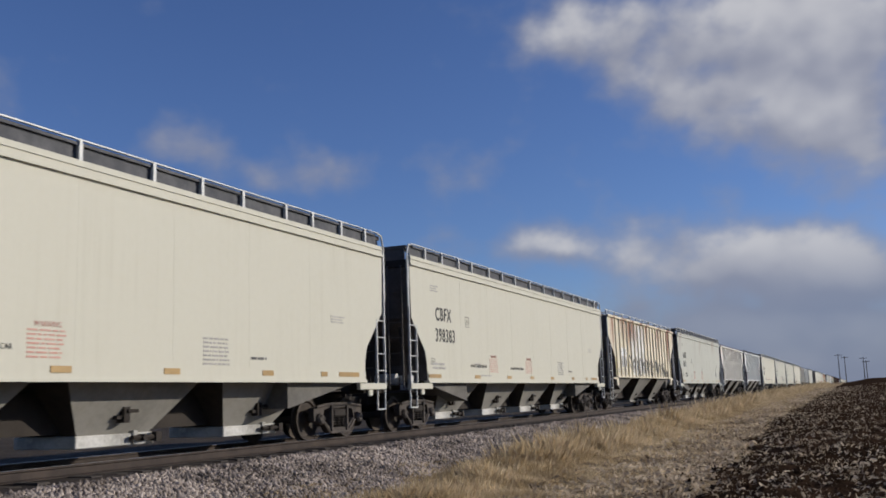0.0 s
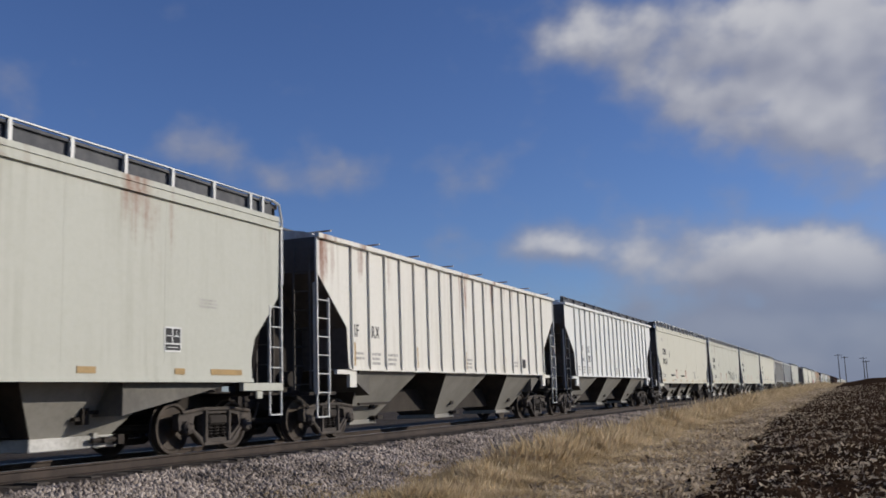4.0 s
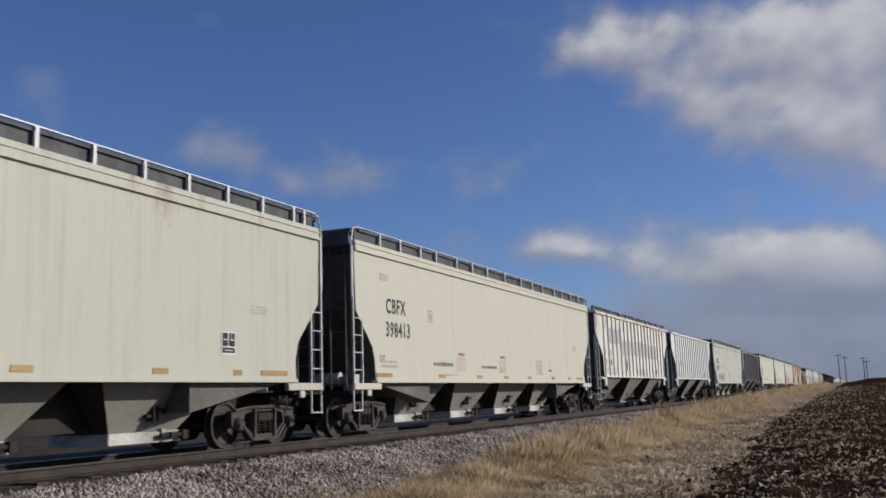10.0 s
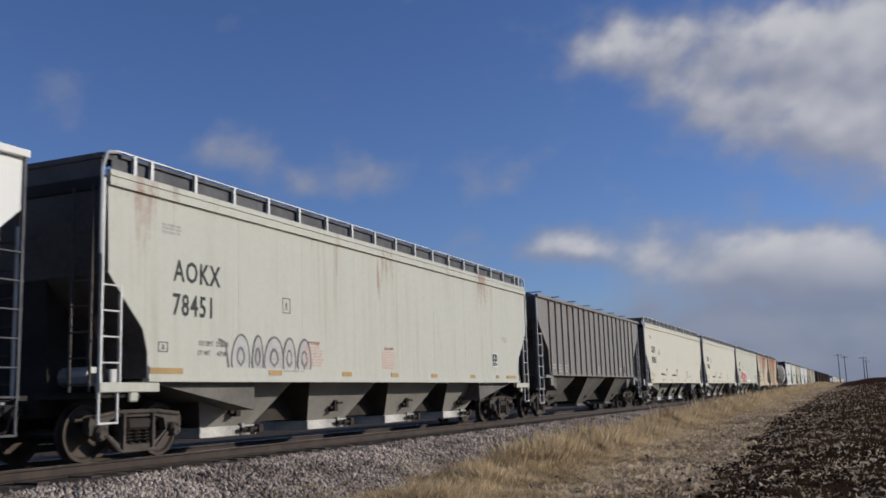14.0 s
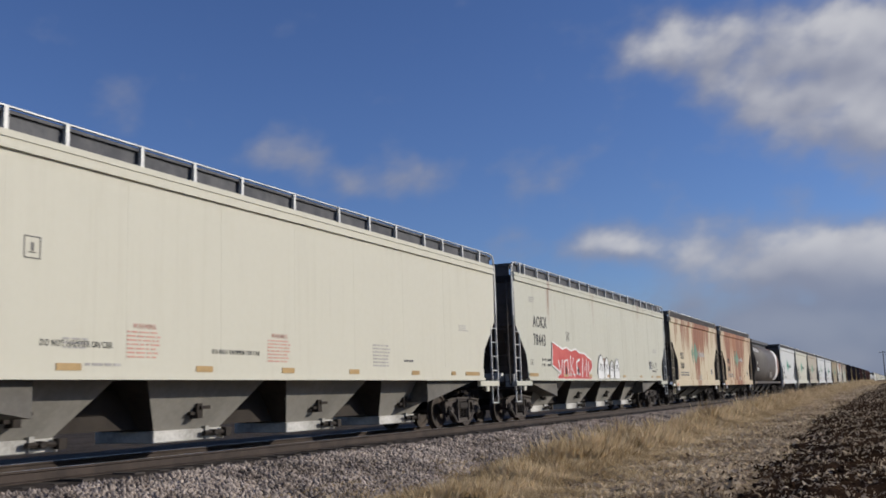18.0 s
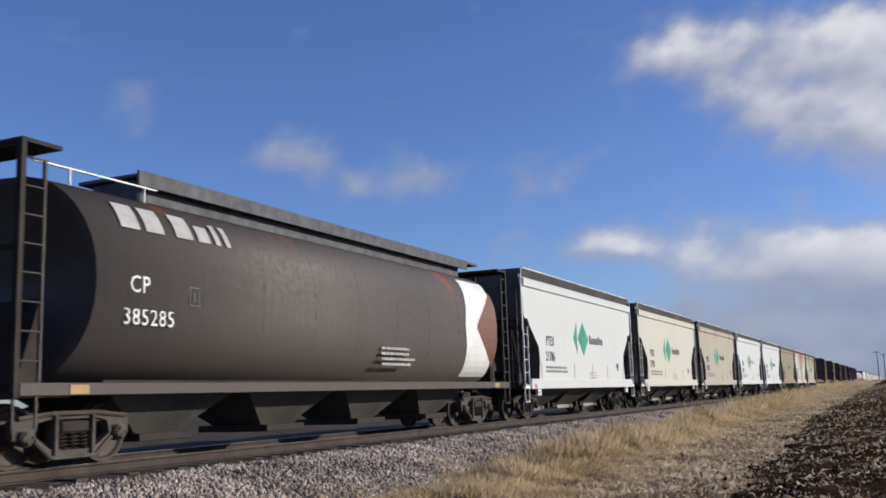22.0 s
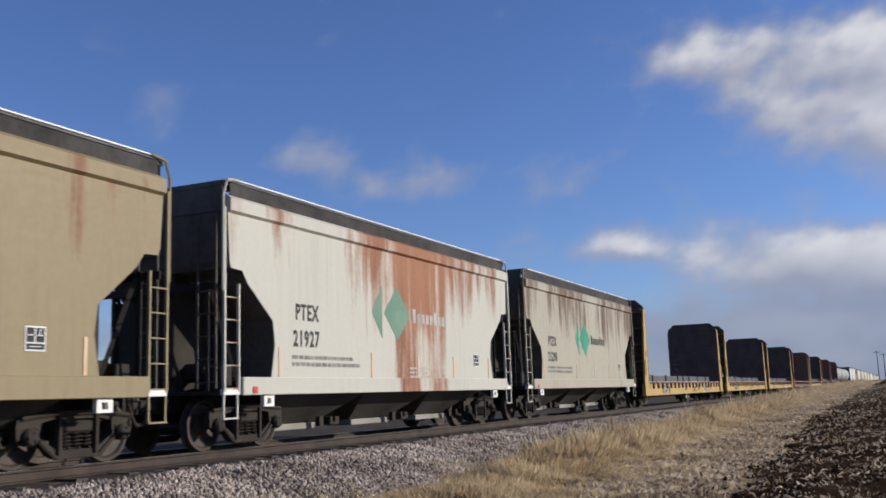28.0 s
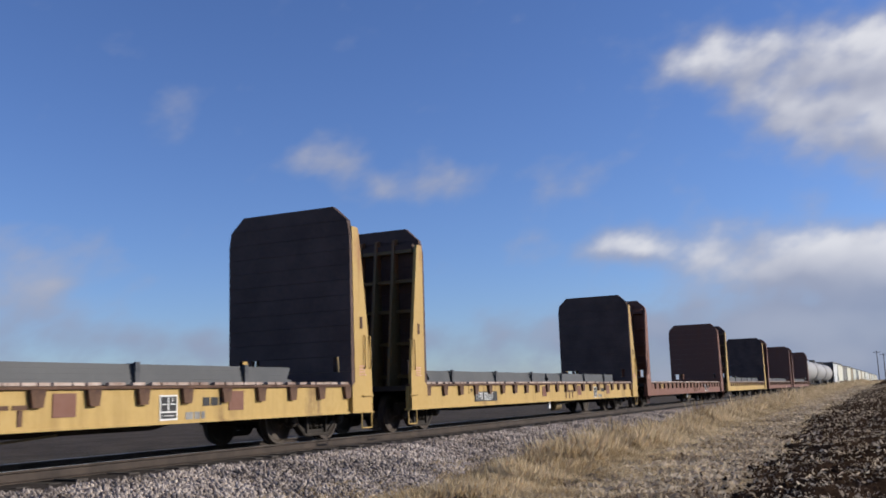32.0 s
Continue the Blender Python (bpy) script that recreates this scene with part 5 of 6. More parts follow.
CYL_BROWN = wagon_paint("dark_brown_wagon_paint", (0.066, 0.053, 0.045), 0.05, 0.4, 18.0)
TANK_GREY = wagon_paint("grey_tank_paint", (0.30, 0.29, 0.28), 0.05, 0.4, 19.0)

CBFX_L = "cream smooth-sided covered hopper car with railed roof walk"
AOKX_L = "pale grey smooth-sided covered hopper car with worn paint"
G = [-0.10, 21.52, 43.46, 62.52, 84.56, 103.78, 122.86, 144.67, 166.64, 188.48, 211.06, 230.29, 249.37, 271.41, 290.65, 312.64, 334.52, 356.49, 371.66, 386.63, 405.61, 420.78, 435.92, 451.07, 466.20, 481.34, 496.53, 511.62, 526.84, 550.38, 574.44, 598.36, 621.88, 645.41, 668.92, 692.45]


def span(i):
    return (G[i] + G[i + 1]) / 2, G[i + 1] - G[i]


smooth_hopper(*span(0), CREAM, CBFX_L, seed=10)
smooth_hopper(*span(1), CREAM, CBFX_L, ("CBFX", "398383"), seed=20)
rib_a = ribbed_hopper(*span(2), RIB_TAN, "tan rib-sided hopper car with rust streaks and black spray paint", HOPPER_GREY, (("IF", 1, 2.66), ("RX", 2, 2.66), ("70", 1, 2.14), ("910", 2, 2.14)), seed=30, railed="open")
smooth_hopper(*span(3), CREAM_C, AOKX_L, ("AOKX", "78492"), seed=40, style="b")
ribbed_hopper(*span(4), RIB_OLD, "stained white rib-sided covered hopper car", HOPPER_GREY, (("IF", 0, 2.3), ("RX", 1, 2.3)), seed=50)
ribbed_hopper(*span(5), RIB_WHITE, "clean white rib-sided covered hopper car with grey slope sheets", HOPPER_GREY, (("IF", 1, 2.55), ("RX", 2, 2.55), ("56", 1, 2.15), ("280", 2, 2.15)), railed=True, seed=60, lad=GRATING)
smooth_hopper(*span(6), CREAM, CBFX_L, ("CBFX", "398376"), seed=70)
car_g = smooth_hopper(*span(7), CREAM_B, "cream smooth-sided hopper car with black line spray paint", ("AOKX", "78470"), seed=80, style="b")
smooth_hopper(*span(8), CREAM_B, AOKX_L, ("AOKX", "78370"), seed=90, style="b")
smooth_hopper(*span(9), CREAM, CBFX_L, ("CBFX", "398413"), seed=100)
rib_b = ribbed_hopper(*span(10), RIB_OLD, "stained white rib-sided hopper car with grey patches", HOPPER_GREY, (("IF", 0, 2.52), ("RX", 1, 2.52), ("70", 0, 2.08), ("900", 1, 2.08)), seed=110, railed=True)
ribbed_hopper(*span(11), RIB_WHITE, "clean white rib-sided covered hopper car with grey slope sheets", HOPPER_GREY, (("IF", 0, 2.43), ("RX", 1, 2.43), ("216", 2, 2.43), ("00", 3, 2.43)), seed=120, lad=GRATING)
car_h = smooth_hopper(*span(12), CREAM_C, "pale grey smooth-sided hopper car with dark spray-paint letters", ("AOKX", "78451"), seed=130, style="b")
ribbed_hopper(*span(13), RIB_DARK, "dark grey dirty rib-sided covered hopper car", HOPPER_DARK, seed=140)
smooth_hopper(*span(14), CREAM, CBFX_L, ("CBFX", "398307"), seed=150)
smooth_hopper(*span(15), CREAM, CBFX_L, ("CBFX", "398436"), seed=160)
car_r = smooth_hopper(*span(16), CREAM_B, "cream smooth-sided hopper car with red and white spray-paint shapes", ("AOKX", "78443"), seed=170, style="b")
potash_hopper(*span(17), POT_RUST, "cream potash hopper car streaked with orange rust", ("PTEX", "21668"), GREEN_DULL, seed=180)
potash_hopper(*span(18), POT_RUST_B, "potash hopper car heavily stained with red-brown rust", ("PTEX", "21403"), GREEN_DULL, seed=190)
cylinder_hopper(*span(19), CYL_BROWN, "dark brown cylindrical covered hopper car with off-white end patch")
potash_hopper(*span(20), POT_WHITE, "clean white potash hopper car with green diamond emblem", ("PTEX", "21786"), GREEN, seed=200)
potash_hopper(*span(21), POT_CREAM, "cream potash hopper car with dark green diamond emblem", ("PTEX", "21922"), GREEN, seed=210, slip=-0.2)
potash_hopper(*span(22), POT_SAND, "sand-coloured potash hopper car with bright green diamond emblem", ("PTEX", "21412"), GREEN, seed=220, slip=-0.33)
potash_hopper(*span(23), POT_WHITE, "clean white potash hopper car with green diamond emblem", ("PTEX", "21623"), GREEN_DULL, seed=230)
potash_hopper(*span(24), POT_WHITE, "clean white potash hopper car with green diamond emblem", ("PTEX", "21795"), GREEN, seed=240)
potash_hopper(*span(25), POT_TAN, "tan potash hopper car with bright green diamond emblem", ("PTEX", "21615"), GREEN, seed=250)
potash_hopper(*span(26), POT_RUST_C, "white potash hopper car with rust runs across its middle", ("PTEX", "21927"), GREEN_DULL, seed=260)
potash_hopper(*span(27), POT_WORN, "worn pale potash hopper car with brown rust patches", ("PTEX", "21290"), GREEN, seed=270)
FLAT_L = "yellow bulkhead flat car with dark end walls carrying steel plate"
flat_car(*span(28), YELLOW, YELLOW, PLANK, FLAT_L, marks="TTPX 811235", window=False)
flat_car(*span(29), YELLOW, YELLOW, PLANK, FLAT_L, marks="TTPX 805384")
flat_car(*span(30), YELLOW, YELLOW, PLANK, FLAT_L, marks="TTPX 805207")
flat_car(*span(31), BROWN, BROWN, BROWN, "oxide-brown bulkhead flat car with rusty end walls", load=False)
flat_car(*span(32), YELLOW, YELLOW, PLANK, FLAT_L, full=False)
flat_car(*span(33), BROWN, BROWN, BROWN, "oxide-brown bulkhead flat car with rusty end walls", full=False)
flat_car(*span(34), BROWN, BROWN, BROWN, "oxide-brown bulkhead flat car with rusty end walls", full=False)

# ---- spray paint and patches on single cars ----
RED_SPRAY = grimy("red_spray_paint", (0.42, 0.045, 0.04), (0.56, 0.13, 0.11), 3, 0.6)
WHITE_SPRAY = grimy("white_spray_paint", (0.66, 0.66, 0.64), (0.80, 0.80, 0.78), 3, 0.6)
WHITE_PANEL = wagon_paint("chalky_white_panel_paint", (0.66, 0.645, 0.60), 0.15, 0.5, 31.0)
GREY_PATCH = grimy("grey_patch_paint", (0.34, 0.34, 0.33), (0.48, 0.47, 0.45), 3, 0.65)
YELLOW_SPRAY = grimy("yellow_spray_paint", (0.55, 0.45, 0.05), (0.70, 0.58, 0.12), 3, 0.6)
GREY_SPRAY = grimy("grey_spray_outline", (0.09, 0.09, 0.085), (0.20, 0.19, 0.18), 9, 0.7)


def ribbon(bm, pts, width, x):
    """A sprayed line on the side, through (y, z) points."""
    prev = None
    n = len(pts)
    for i, (y, z) in enumerate(pts):
        (ya, za), (yb, zb) = pts[max(0, i - 1)], pts[min(n - 1, i + 1)]
        d = math.hypot(yb - ya, zb - za) or 1.0
        ny, nz = -(zb - za) / d * width / 2, (yb - ya) / d * width / 2
        cur = (bm.verts.new((x, y * SY + ny, z + nz)), bm.verts.new((x, y * SY - ny, z - nz)))
        if prev:
            bm.faces.new((prev[0], prev[1], cur[1], cur[0]))
        prev = cur


def arch(y, z, w, h, lean=0.0, n=10, a0=0.0, a1=math.pi):
    return [(y - w / 2 * math.cos(a0 + (a1 - a0) * i / n) + lean * math.sin(a0 + (a1 - a0) * i / n), z + h * math.sin(a0 + (a1 - a0) * i / n)) for i in range(n + 1)]


def sprayed(car, mat, lines, width, x, name="sprayed_scrawl", label=""):
    bm = bmesh.new()
    for k, ln in enumerate(lines):
        ribbon(bm, ln, width * (0.75 + 0.5 * ((k * 37) % 10) / 10), x + 0.0004 * (k % 5))
    return part(name, bm, mat, car, label)


def filled(car, mat, outline, x, name, label=""):
    bm = bmesh.new()
    prism(bm, [(y * SY, z) for y, z in outline], x, x + 0.003)
    return part(name, bm, mat, car, label)


def tag_a(car, h):
    rnd = random.Random(3)
    y0 = -h + 4.2
    top = [(y0 + 0.17 * i, 2.50 + 0.13 * math.sin(i * 0.83) + 0.08 * math.sin(i * 2.1) - 0.006 * i) for i in range(52)]
    thick = [[(y0 - 0.05, 2.95), (y0 + 0.0, 2.55), (y0 + 0.12, 2.2), (y0 + 0.5, 2.02), (y0 + 0.75, 2.05)], top]
    thin = []
    for i in range(8):
        y, t = y0 + 0.75 + i * 1.12 + rnd.uniform(-0.1, 0.1), 0.62 + rnd.uniform(-0.12, 0.15)
        thick.append([(y - 0.1, 2.45), (y - 0.05, 2.1), (y + rnd.uniform(-0.1, 0.1), 1.85), (y + rnd.uniform(-0.1, 0.15), 1.60)])
        thick.append(arch(y + 0.42, 1.78, 0.62, t, rnd.uniform(-0.1, 0.2)))
        thin.append(arch(y + 0.45, 1.82, 0.28, t * 0.55, 0.05, a1=rnd.uniform(3.1, 5.2)))
        thin.append([(y + 0.05, 2.08), (y + 0.3, 2.0), (y + 0.55, 2.12)])
        thin.append([(y + 0.72, 1.95), (y + 0.8, 1.75), (y + 0.78 + rnd.uniform(-0.05, 0.1), 1.58)])
        if i % 2:
            thick.append([(y + 0.2, 2.3), (y + 0.5, 2.0), (y + 0.72, 1.66)])
    sprayed(car, BLACK_INK, thick, 0.095, 1.504, label="thick black sprayed scrawl")
    sprayed(car, BLACK_INK, thin, 0.045, 1.507, label="thin black sprayed lines")
    filled(car, BLACK_INK, [(y0 + 9.75, 1.62), (y0 + 10.3, 1.62), (y0 + 10.35, 1.95), (y0 + 10.0, 2.02), (y0 + 9.7, 1.9)], 1.500, "sprayed_blot", "black sprayed blot")
    filled(car, GREY_PATCH, [(-h + 2.42, 2.04), (-h + 3.72, 2.04), (-h + 3.72, 2.58), (-h + 2.42, 2.58)], 1.500, "repaint_patch", "grey repainted number patch")
    filled(car, GREY_PATCH, [(-h + 3.98, 2.04), (-h + 4.25, 2.04), (-h + 4.25, 2.55), (-h + 3.98, 2.55)], 1.500, "repaint_patch", "grey repainted number patch")
    filled(car, WHITE_SPRAY, [(-h + 2.42, 2.60), (-h + 3.72, 2.60), (-h + 3.72, 3.0), (-h + 2.42, 3.0)], 1.500, "repaint_patch", "pale repainted patch behind the reporting mark")
    pitch = (2 * h - 2.98) / 17
    for k in range(4, 8):
        y = -h + 1.49 + pitch * k
        filled(car, WHITE_PANEL, [(y + 0.05, 1.66), (y + pitch - 0.06, 1.66), (y + pitch - 0.06, 4.3), (y + 0.05, 4.3)], 1.4985, "repaint_patch", "whiter repainted panel between the ribs")
    for y in (1.42, 3.88):
        filled(car, YELLOW_SPRAY, [(-h + y, 1.62), (-h + y + 0.14, 1.62), (-h + y + 0.14, 2.5), (-h + y, 2.5)], 1.5015, "yellow_mark", "yellow paint mark")


def tag_b(car, h):
    rnd = random.Random(8)
    lines = []
    for i in range(9):
        y, z = h - 9.0 + rnd.random() * 1.4, 1.7 + rnd.random() * 0.5
        lines.append(arch(y, z, rnd.uniform(0.2, 0.45), rnd.uniform(0.15, 0.4), rnd.uniform(-0.1, 0.1), a1=rnd.uniform(3, 5.5)))
    lines.append([(h - 9.1, 1.55), (h - 8.5, 1.85), (h - 7.8, 1.75), (h - 7.6, 1.6)])
    for y, w, top in ((h - 7.2, 0.55, 1.15), (h - 6.5, 0.6, 0.8), (h - 5.9, 0.55, 0.72), (h - 5.2, 0.7, 0.8), (h - 4.5, 0.5, 0.55)):
        lines.append(arch(y, 1.45, w, top, 0.08))
        lines.append(arch(y + 0.03 + 0.1 * math.sin(y * 9), 1.40, w * (0.35 + 0.2 * math.sin(y * 5) ** 2), top * (0.3 + 0.3 * math.sin(y * 3) ** 2), 0.1 * math.sin(y * 7), a1=2.2 + 1.4 * math.sin(y * 4) ** 2))
        lines.append([(y - w / 2, 1.45), (y - w / 2 + 0.05, 1.25)])
        lines.append([(y + w / 2, 1.45), (y + w / 2 - 0.04, 1.22)])
    lines.append(arch(h - 4.1, 1.5, 0.5, -0.2))
    sprayed(car, BLACK_INK, lines, 0.05, 1.584, label="black sprayed outline scrawl")


def tag_c(car, h):
    lines = []
    for i, (y, w) in enumerate(((-h + 3.55, 0.55), (-h + 4.08, 0.35), (-h + 4.62, 0.65), (-h + 5.15, 0.45), (-h + 5.7, 0.5))):
        outline = arch(y, 1.6, w, 0.52, 0.02) + [(y + w / 2 - 0.05, 1.34), (y - w / 2 + 0.08, 1.34)]
        filled(car, GREY_PATCH, outline, 1.583, "sprayed_letter_fill", "pale grey sprayed fill")
        lines.append(outline + outline[:1])
        lines.append(arch(y, 1.65, w * 0.4, 0.22))
        lines.append([(y - w * 0.2, 1.65), (y, 1.55), (y + w * 0.2, 1.65)])
    lines.append([(-h + 2.9, 2.0), (-h + 3.1, 1.95), (-h + 3.2, 1.5)])
    lines.append([(-h + 5.6, 1.7), (-h + 5.8, 1.35)])
    sprayed(car, GREY_SPRAY, lines, 0.055, 1.588, label="dark sprayed letter outlines")


def tag_d(car, h):
    y0 = -h + 3.25
    body = [(0.0, 1.75), (0.1, 2.52), (1.1, 2.32), (1.5, 2.38), (2.0, 2.28), (2.5, 2.36), (2.9, 2.24), (3.5, 2.22), (4.1, 2.05), (4.35, 1.98), (4.4, 1.7), (4.0, 1.5), (4.3, 1.4), (4.25, 1.28), (0.5, 1.28), (0.55, 1.42), (0.85, 1.5)]
    outline = [(y0 + a, b) for a, b in body]
    filled(car, RED_SPRAY, outline, 1.6005, "sprayed_red_fill", "faded red sprayed shape")
    sprayed(car, BLACK_INK, [outline + outline[:1]], 0.055, 1.607, label="black sprayed outline")
    whites = [[(y0 + a, b) for a, b in body] + [(y0 + body[0][0], body[0][1])]]
    for a, pts in ((0.62, ((0.0, 1.92), (0.22, 1.45), (0.42, 1.95))), (1.15, ((0.0, 1.38), (0.06, 1.9), (0.42, 1.95), (0.48, 1.38))), (1.85, ((0.0, 1.36), (0.05, 2.1), (0.4, 2.0), (0.1, 1.75), (0.45, 1.36))),
                   (2.5, ((0.4, 2.0), (0.05, 1.9), (0.05, 1.5), (0.42, 1.42), (0.1, 1.7))), (3.15, ((0.0, 1.36), (0.1, 2.05), (0.3, 1.6), (0.55, 2.05), (0.5, 1.36))), (3.85, ((0.05, 1.95), (0.1, 1.38), (0.45, 1.40)))):
        whites.append([(y0 + a + p, q) for p, q in pts])
    sprayed(car, WHITE_SPRAY, whites, 0.075, 1.61, label="white sprayed letter strokes")
    for a in (1.38, 2.72):
        filled(car, BLACK_INK, arch(y0 + a, 1.58, 0.16, 0.16, 0.0, 8, 0.0, 2 * math.pi)[:-1], 1.614, "sprayed_dot", "black sprayed dot")
    lines = []
    for i, (a, w, t) in enumerate(((8.75, 0.85, 0.80), (9.5, 0.65, 0.72), (10.2, 0.6, 0.62), (10.95, 0.75, 0.7))):
        o = arch(-h + a, 1.42, w, t, 0.05) + [(-h + a + w / 2 - 0.08, 1.3), (-h + a - w / 2 + 0.1, 1.3)]
        filled(car, WHITE_SPRAY, o, 1.6005 + 0.0012 * i, "sprayed_white_fill", "white sprayed bubble shape")
        lines.append(o + o[:1])
        lines.append(arch(-h + a, 1.62, w * 0.35, 0.25, 0.03))
    sprayed(car, BLACK_INK, lines, 0.04, 1.612, label="thin black sprayed outline")


def patches(car, h):
    rnd = random.Random(4)
    pitch = (2 * h - 2.98) / 17
    for k in range(1, 15):
        y = -h + 1.49 + pitch * k
        z0 = 2.55 + (0.6 if k < 4 else 0.1) + rnd.uniform(-0.05, 0.05)
        filled(car, GREY_PATCH, [(y + 0.06, z0), (y + pitch - 0.06, z0), (y + pitch - 0.06, z0 + 0.75), (y + 0.06, z0 + 0.72)], 1.5005, "repaint_patch", "grey repainted patch between the ribs")
    for k, z in ((0, 1.65), (4.0, 1.62), (6.2, 1.62), (9, 1.62), (12, 1.62), (16.2, 1.62)):
        y = -h + 1.49 + pitch * k + 0.05
        filled(car, YELLOW_SPRAY, [(y, z), (y + 0.16, z), (y + 0.14, z + 0.62), (y, z + 0.6)], 1.502, "yellow_mark", "yellow paint mark")
    lines = []
    for k in range(2):
        y = -h + 1.49 + pitch * (9.1 + k)
        lines += [[(y + 0.1, 1.65), (y + 0.15, 2.0), (y + 0.3, 1.7), (y + 0.35, 2.05)], arch(y + 0.5, 1.75, 0.25, 0.2, a1=5.5)]
    for i in range(8):
        y = -h + 1.49 + pitch * 5.25
        lines.append(arch(y + 0.12 * (i % 3), 1.95 + 0.055 * i, 0.16, 0.10, a1=rnd.uniform(2.5, 5)))
        lines.append([(y + 0.05 * i, 1.9), (y + 0.05 * i - 0.05, 2.35)])
    sprayed(car, BLACK_INK, lines, 0.03, 1.505, label="small black sprayed tag")


HS, HR = lambda i: (span(i)[1] / 2 - 0.62) / SY, lambda i: (span(i)[1] / 2 - 0.75) / SY
tag_a(rib_a, HR(2))
tag_b(car_g, HS(7))
tag_c(car_h, HS(12))
tag_d(car_r, HS(16))
patches(rib_b, HR(10))
hh = HS(16)
sprayed(car_r, BLACK_INK, [[(hh - 3.05, 2.05), (hh - 2.75, 2.12), (hh - 2.95, 1.75)], [(hh - 2.9, 1.98), (hh - 2.6, 1.8), (hh - 2.7, 2.08)], arch(hh - 2.42, 1.82, 0.2, 0.22, 0.1), [(hh - 2.3, 2.05), (hh - 2.05, 2.05), (hh - 2.28, 1.74), (hh - 1.95, 1.78)], [(hh - 3.0, 1.7), (hh - 2.2, 1.66)]], 0.05, 1.584, label="small black sprayed tag")

# the tail of the train, always far off
tail = G[-1]
for i in range(28):
    length = 19.2 if i < 3 else (21.6, 19.4, 21.6, 14.9)[i % 4]
    mid = tail + length / 2
    tail += length
    if i < 3:
        tank_car(mid, length, TANK_GREY, "grey tank car far along the train")
    elif i % 4 == 1:
        ribbed_hopper(mid, length, (RIB_WHITE, RIB_OLD)[i % 3 > 0], "white rib-sided hopper car far along the train", full=False)
    elif i % 4 == 3:
        potash_hopper(mid, length, (POT_WHITE, POT_TAN)[i % 3 > 0], "pale potash hopper car far along the train", full=False)
    else:
        smooth_hopper(mid, length, (CREAM, CREAM_C)[i % 3 > 1], "cream covered hopper car far along the train", full=False, style="f")

# ---- clouds: a flat sheet far overhead that drifts ----
CLOUD_H = 100.0    # over the eye; far out the sheet bends down to the horizon


def cloud_material():
    m = Nodes("drifting_clouds")
    sep = m.n.new("ShaderNodeSeparateXYZ")
    m.put(sep.inputs[0], m.coords())
    x, y = sep.outputs[0], sep.outputs[1]
    az = m.math("MULTIPLY", m.math("ARCTAN2", x, y), 57.2958)
    dist = m.math("SQRT", m.math("ADD", m.math("MULTIPLY", x, x), m.math("MULTIPLY", y, y)))
    el = m.math("MULTIPLY", m.math("ARCTAN2", sep.outputs[2], dist), 57.2958)
    com = m.n.new("ShaderNodeCombineXYZ")
    m.put(com.inputs[0], az)
    m.put(com.inputs[1], m.math("MULTIPLY", el, 1.25))
    warp = m.noise(com.outputs[0], 0.22, 5, 0.6, out=1)
    co = m.vec("ADD", com.outputs[0], m.vec("MULTIPLY", m.vec("SUBTRACT", warp, (0.5, 0.5, 0.5)), (2.0, 1.7, 0)))
    s2 = m.n.new("ShaderNodeSeparateXYZ")
    m.put(s2.inputs[0], co)
    a, e = s2.outputs[0], m.math("DIVIDE", s2.outputs[1], 1.25)

    def billows(e):
        total = None
        for a0, e0, wa, we, amp in CLOUDS:
            u = m.math("DIVIDE", m.math("SUBTRACT", a, a0), wa)
            v = m.math("DIVIDE", m.math("SUBTRACT", e, e0), we)
            g = m.math("EXPONENT", m.math("MULTIPLY", m.math("ADD", m.math("MULTIPLY", u, u), m.math("MULTIPLY", v, v)), -1.0))
            g = m.math("MULTIPLY", g, amp)
            total = g if total is None else m.math("ADD", total, g)
        return total

    total = billows(e)
    above = billows(m.math("ADD", e, 0.9))
    fine = m.noise(com.outputs[0], 0.36, 3, 0.45)
    broad = m.noise(com.outputs[0], 0.20, 2, 0.5)
    dens = m.math("ADD", total, m.math("MULTIPLY", m.math("SUBTRACT", fine, 0.5), 1.25))
    low = m.math("MULTIPLY", m.math("EXPONENT", m.math("MULTIPLY", m.math("MULTIPLY", el, el), -0.06)), m.ramp(az, -34.0, -6.0, 0.3, 0.75))
    dens = m.math("ADD", dens, low)
    alpha = m.math("MULTIPLY", m.ramp(dens, 0.12, 1.15, 0.0, 0.92), m.ramp(el, -0.3, 0.0))
    # tops catch the sun, undersides and thin veils stay grey
    top = m.math("ADD", m.math("SUBTRACT", total, above), m.math("MULTIPLY", m.math("SUBTRACT", broad, 0.5), 1.3))
    top = m.math("ADD", top, m.math("MULTIPLY", m.math("SUBTRACT", fine, 0.5), 0.3))
    lit = m.math("MULTIPLY", m.ramp(top, -0.38, 0.42), m.ramp(dens, 0.45, 1.25))
    lit = m.math("MULTIPLY", m.math("MULTIPLY", lit, m.ramp(el, 4.5, 9.0, 0.15, 1.0)), m.ramp(az, -30.0, -16.0, 0.30, 1.0))
    grey = m.mix(m.ramp(el, 3.0, 8.0), rgb(0.20, 0.235, 0.335), rgb(0.27, 0.285, 0.36))
    col = m.mix(lit, grey, rgb(0.575, 0.575, 0.60))
    em = m.n.new("ShaderNodeEmission")
    m.put(em.inputs["Color"], col)
    em.inputs["Strength"].default_value = 1.0
    tr = m.n.new("ShaderNodeBsdfTransparent")
    mx = m.n.new("ShaderNodeMixShader")
    m.put(mx.inputs[0], alpha)
    m.tree.links.new(tr.outputs[0], mx.inputs[1])
    m.tree.links.new(em.outputs[0], mx.inputs[2])
    m.tree.links.new(mx.outputs[0], m.n["Material Output"].inputs["Surface"])
    return m.mat


